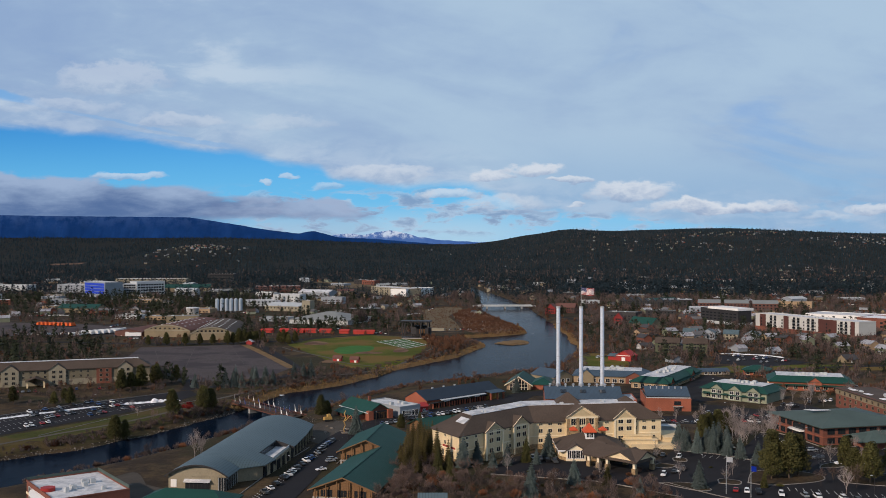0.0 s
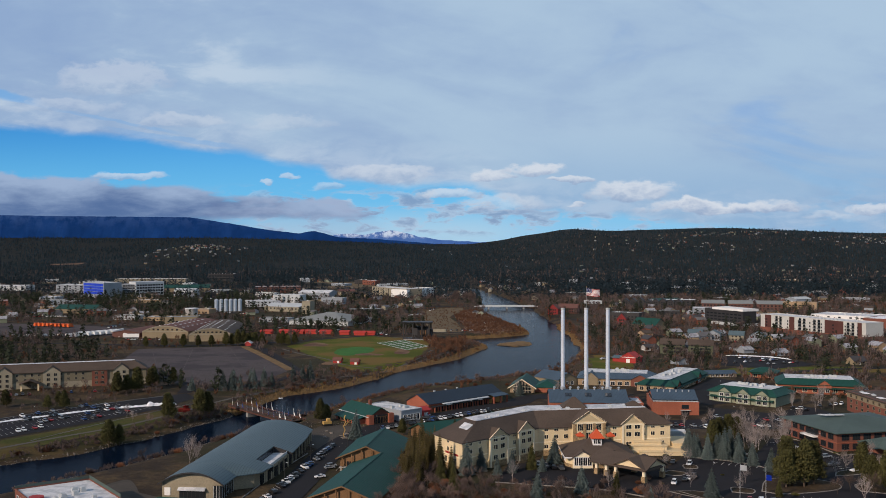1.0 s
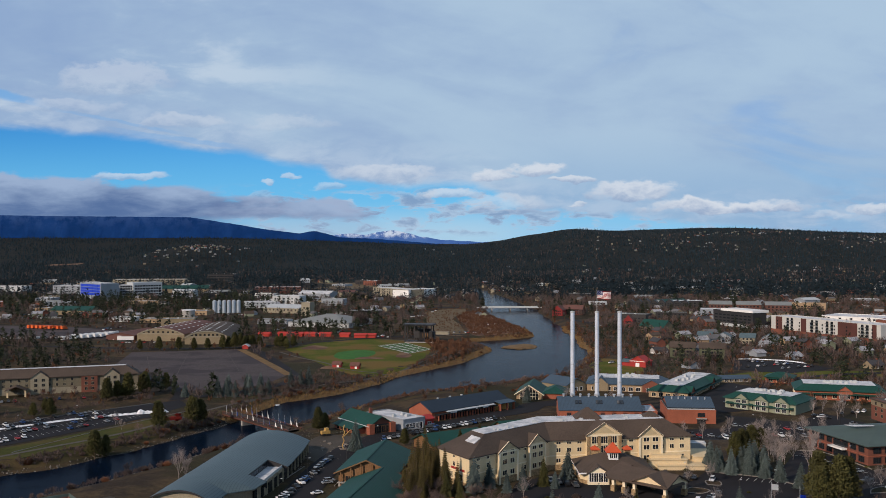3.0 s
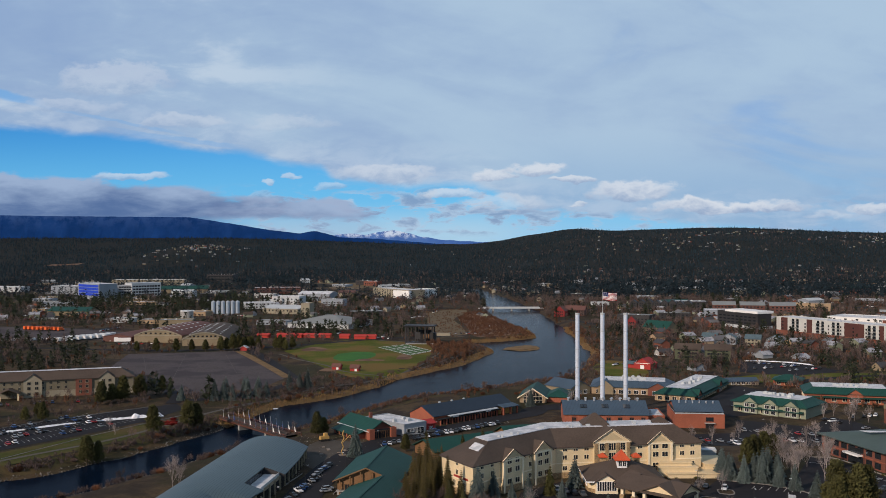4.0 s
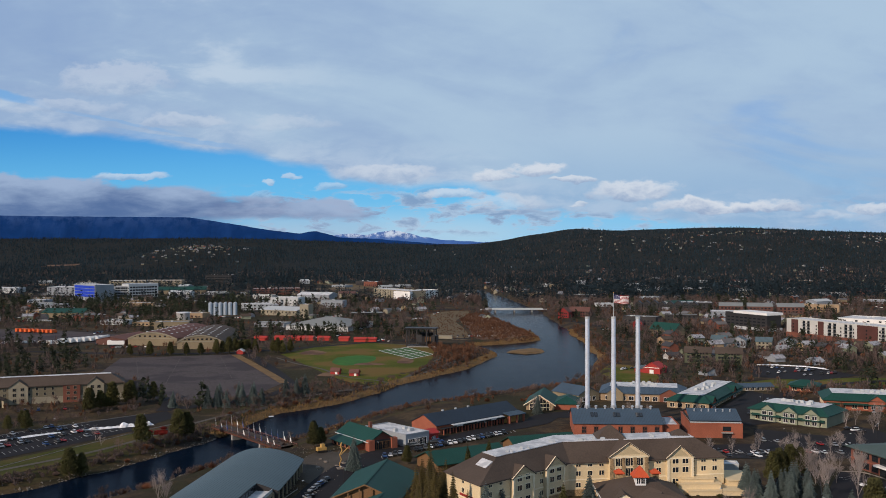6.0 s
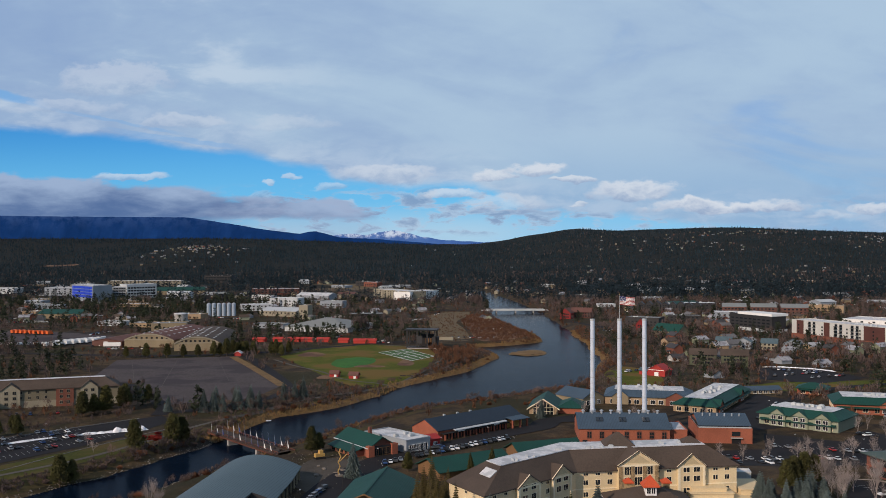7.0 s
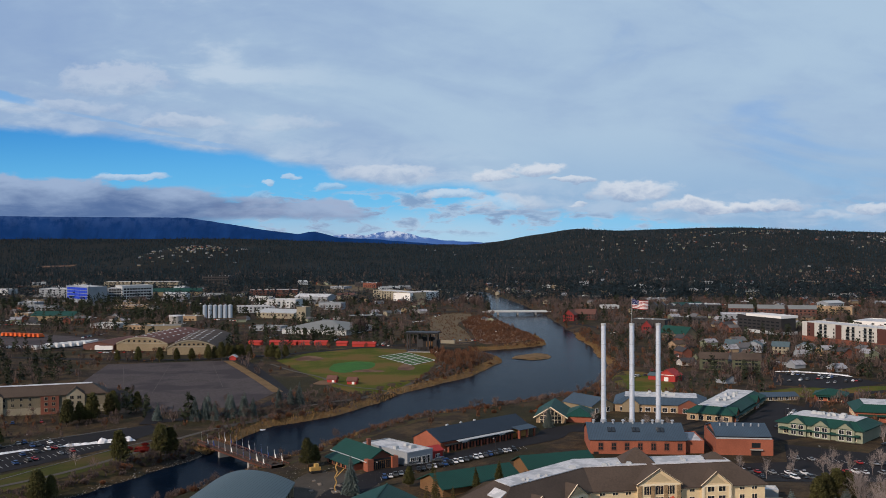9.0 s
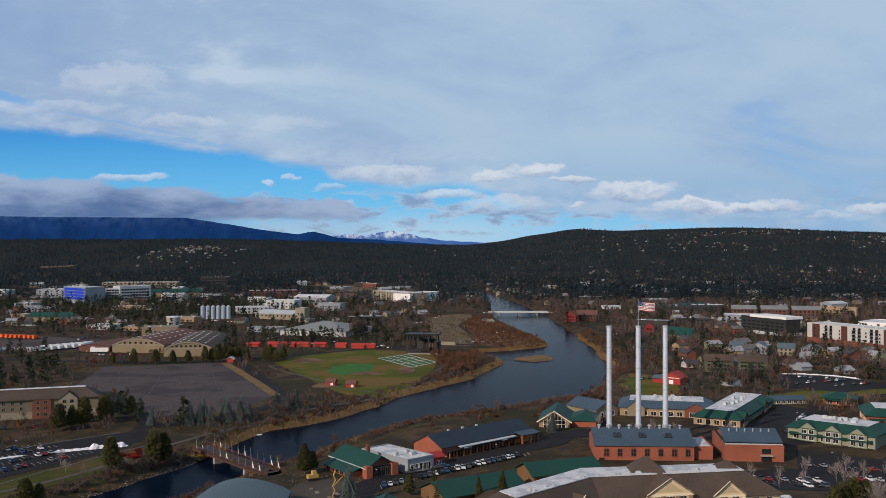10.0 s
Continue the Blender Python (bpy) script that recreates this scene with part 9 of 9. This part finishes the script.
# ---- footbridge with flags ----
a, b = Vector((-127, 615)), Vector((-80, 556))
L = (b - a).length
t = thing("footbridge", pose(a.x, a.y, 3.9, 0, 0, math.degrees(math.atan2(b.y - a.y, b.x - a.x))), "rust-brown steel footbridge with rows of flags", "footbridge")
part("deck", Geo().box(0, L, -4.4, 4.4, -0.4, 0.1), M["wood_dark"], t)
for s in (-4.5, 4.5):
    tr = Geo().box(0, L, s - 0.12, s + 0.12, -0.9, -0.4).box(0, L, s - 0.1, s + 0.1, 1.3, 1.55)
    for i in range(30):
        x = L * i / 29
        tr.box(x - 0.08, x + 0.08, s - 0.08, s + 0.08, -0.6, 1.4)
        if i < 29:
            x2 = L * (i + 1) / 29
            tr.tube((x, s, -0.5), (x2, s, 1.35), 0.07, 0.07, 4)
    part("truss", tr, M["rust"], t, "rust-brown side truss")
for x in (L * 0.3, L * 0.7):
    part("pier", Geo().box(x - 0.8, x + 0.8, -4.0, 4.0, -6, -0.4), M["concrete"], t)
k = 0
for s in (-4.6, 4.6):
    for i in range(11):
        x = L * (i + 0.8) / 12
        k += 1
        fl = part("flag_pole", Geo().tube((x, s, 0.5), (x, s, 5.6), 0.04, 0.03, 5), M["pale_grey"], t)
        m = M["white_paint"] if (i in (0, 1, 4, 5, 9, 10)) else M["flag_blue"] if i % 3 else M["flag_dark"]
        g = Geo()
        o = 0.3 * math.sin(k * 1.7)
        for a0, a1 in ((0.0, 0.5), (0.5, 1.0)):
            z0, z1 = 5.6 - 4.2 * a0, 5.6 - 4.2 * a1
            g.face((x + 0.5 * a0, s, z0), (x + 0.5 * a1, s, z1), (x + 0.5 * a1 + 2.0 * a1, s - 0.5 - o * a1, z1 - 0.2), (x + 0.5 * a0 + 2.0 * a0 + 0.05, s - 0.5 * a0 - o * a0, z0 - 0.2))
        part("flag", g, m, fl)
# ---- road bridge ----
t = thing("road_bridge", pose(46, 1540, 4.2, 0, 0, 2), "low concrete road bridge over the river", "bridge")
part("deck", Geo().box(0, 98, -5, 7, -0.8, 0.2), M["concrete"], t)
part("parapet", Geo().box(8, 92, -5.4, -5, -0.6, 1.6).box(8, 92, 7, 7.4, -0.6, 1.6), M["pale_grey"], t, "pale concrete parapet")
for x in (22, 50, 76):
    part("pier", Geo().box(x - 0.9, x + 0.9, -4, 6, -6, -0.8), M["concrete"], t)

# ---- plaza things ----
t = thing("crane_sculpture", pose(-50.5, 511, 4.2, 0, 0, 20), "tall yellow timber log hoist sculpture", "sculpture")
pts = [(0, 0), (-0.6, 2), (0.3, 4), (-0.5, 6), (0.6, 8), (-0.2, 10), (0.5, 11.5)]
g = Geo()
for i, (x0, z0) in enumerate(pts):
    g.v += [(x0 + 0.26 * math.cos(k * 1.0472), 0.26 * math.sin(k * 1.0472), z0) for k in range(6)]
    if i:
        g.f += [(6 * i - 6 + k, 6 * i - 6 + (k + 1) % 6, 6 * i + (k + 1) % 6, 6 * i + k) for k in range(6)]
part("post", g, M["yellow"], t)
part("base", Geo().box(-1.6, 1.6, -1.6, 1.6, -0.5, 0.4), M["rock"], t)
part("arm", Geo().tube((0, 0, 6), (3.5, 0.5, 9), 0.25, 0.15, 6), M["yellow"], t)
t = thing("log_loader", pose(-63, 545, 4.2, 0, 0, 30), "old yellow log loader on display", "machine")
part("body", Geo().box(-2.5, 2, -1.2, 1.2, 0.7, 2.4), M["yellow"], t)
part("cab", Geo().box(-0.5, 1.2, -1.0, 1.0, 2.4, 3.8), M["yellow"], t)
for s in (-1.3, 1.3):
    part("track", Geo().box(-2.6, 2.4, s - 0.35, s + 0.35, 0, 1.0), M["tyre"], t)
for x, y in ((-60, 512), (-52, 516), (-50, 522), (-47, 514), (-58, 524), (-45, 526), (-62, 530)):
    g = Geo()
    r = random.Random(int(x * y))
    for _ in range(3):
        c = Vector((r.uniform(-1, 1), r.uniform(-1, 1), 0.3))
        s = r.uniform(0.5, 1.1)
        ring = [(c.x + s * r.uniform(0.7, 1.1) * math.cos(q), c.y + s * r.uniform(0.7, 1.1) * math.sin(q)) for q in np.linspace(0, 5.6, 8)]
        g.prism(ring, -0.3, s * r.uniform(0.5, 0.9))
    alone("boulder", g, M["rock"], "brown basalt boulders on the plaza", "boulder", "boulders on the plaza", at=pose(x, y, gz(x, y)))


r = np.random.RandomState(49)
v, f = [], []
for _ in range(420):
    x, y = r.uniform(-80, -34), r.uniform(470, 560)
    if not open_ground(np.array([x]), np.array([y]))[0] and r.rand() < 0.6:
        continue
    z, e, n0 = gz(x, y), r.uniform(0.15, 0.4), len(v)
    v += [(x + e * r.uniform(0.7, 1.2) * math.cos(j * 1.26), y + e * r.uniform(0.7, 1.2) * math.sin(j * 1.26), z + 0.05) for j in range(5)] + [(x, y, z + e * r.uniform(0.7, 1.4))]
    f += [(n0 + j, n0 + (j + 1) % 5, n0 + 5) for j in range(5)]
stuff("plaza_stones", v, f, [M["bank_stone"]], None, "small stones and planting beds of the plaza", "stones")

# ---- lamp posts and signs ----
def lamp_post(x, y, h=8.0):
    t = thing("street_lamp", pose(x, y, gz(x, y), 0, 0, cr.uniform(0, 360)), "slim dark steel street lamp", "street lamp", "street lamps")
    part("post", Geo().tube((0, 0, 0), (0, 0, h), 0.09, 0.06, 6), M["dark_clad"], t)
    part("arm", Geo().tube((0, 0, h), (1.1, 0, h + 0.15), 0.05, 0.05, 5), M["dark_clad"], t)
    part("head", Geo().box(0.8, 1.6, -0.18, 0.18, h + 0.02, h + 0.2), M["pale_grey"], t)


for x, y in ((88, 412), (100, 385), (118, 398), (140, 412), (152, 350), (175, 395), (160, 440), (195, 400), (-66, 420), (-60, 455), (-46, 480), (-36, 530), (-8, 552), (16, 578), (-226, 560), (-205, 590), (-240, 530), (160, 560), (185, 548), (210, 575), (178, 660), (190, 690), (254, 828), (278, 822)):
    lamp_post(x, y)
t = thing("flagpole", pose(101.5, 356, 12.0), "tall pale pole with small flags by the car park", "flagpole")
part("pole", Geo().tube((0, 0, 0), (0, 0, 14), 0.1, 0.06, 6), M["pale_grey"], t)
part("banner", Geo().slab([(0.1, 0, 11.5), (2.4, 0.3, 11.2), (2.4, 0.3, 13.0), (0.1, 0, 13.4)][::-1], 0.02), M["white_paint"], t)
t = thing("flagpole", pose(108.5, 350, 12.0), "tall pale pole with small flags by the car park", "flagpole")
part("pole", Geo().tube((0, 0, 0), (0, 0, 14), 0.1, 0.06, 6), M["pale_grey"], t)
part("banner", Geo().slab([(0.1, 0, 9.5), (2.0, 0.3, 9.2), (2.0, 0.3, 11.0), (0.1, 0, 11.4)][::-1], 0.02), M["blue_paint"], t)
block("park_shelter", (96, 470), (110, 468), 6, 3.0, "pale_grey", "small shelter with pale flat roof", "shelter", "flat", units=0)
for src in CARS:
    for o in (*src.children_recursive, src):
        bpy.data.objects.remove(o)

# faint old lines across the gravel field
g = Geo()
for a, b in (((-262, 905), (-228, 800)), ((-232, 930), (-200, 770)), ((-200, 940), (-160, 800)), ((-240, 850), (-170, 820)), ((-190, 760), (-150, 720)), ((-250, 880), (-190, 900))):
    n = 14
    for i in range(n):
        p, q = Vector(a).lerp(Vector(b), i / n), Vector(a).lerp(Vector(b), (i + 0.8) / n)
        g.face((p.x - 0.2, p.y, gz(p.x, p.y) + 0.16), (p.x + 0.2, p.y, gz(p.x, p.y) + 0.16), (q.x + 0.2, q.y, gz(q.x, q.y) + 0.16), (q.x - 0.2, q.y, gz(q.x, q.y) + 0.16))
alone("field_lines", g, M["path"], "faint pale lines on the gravel field", "ground marking", kind="stuff")
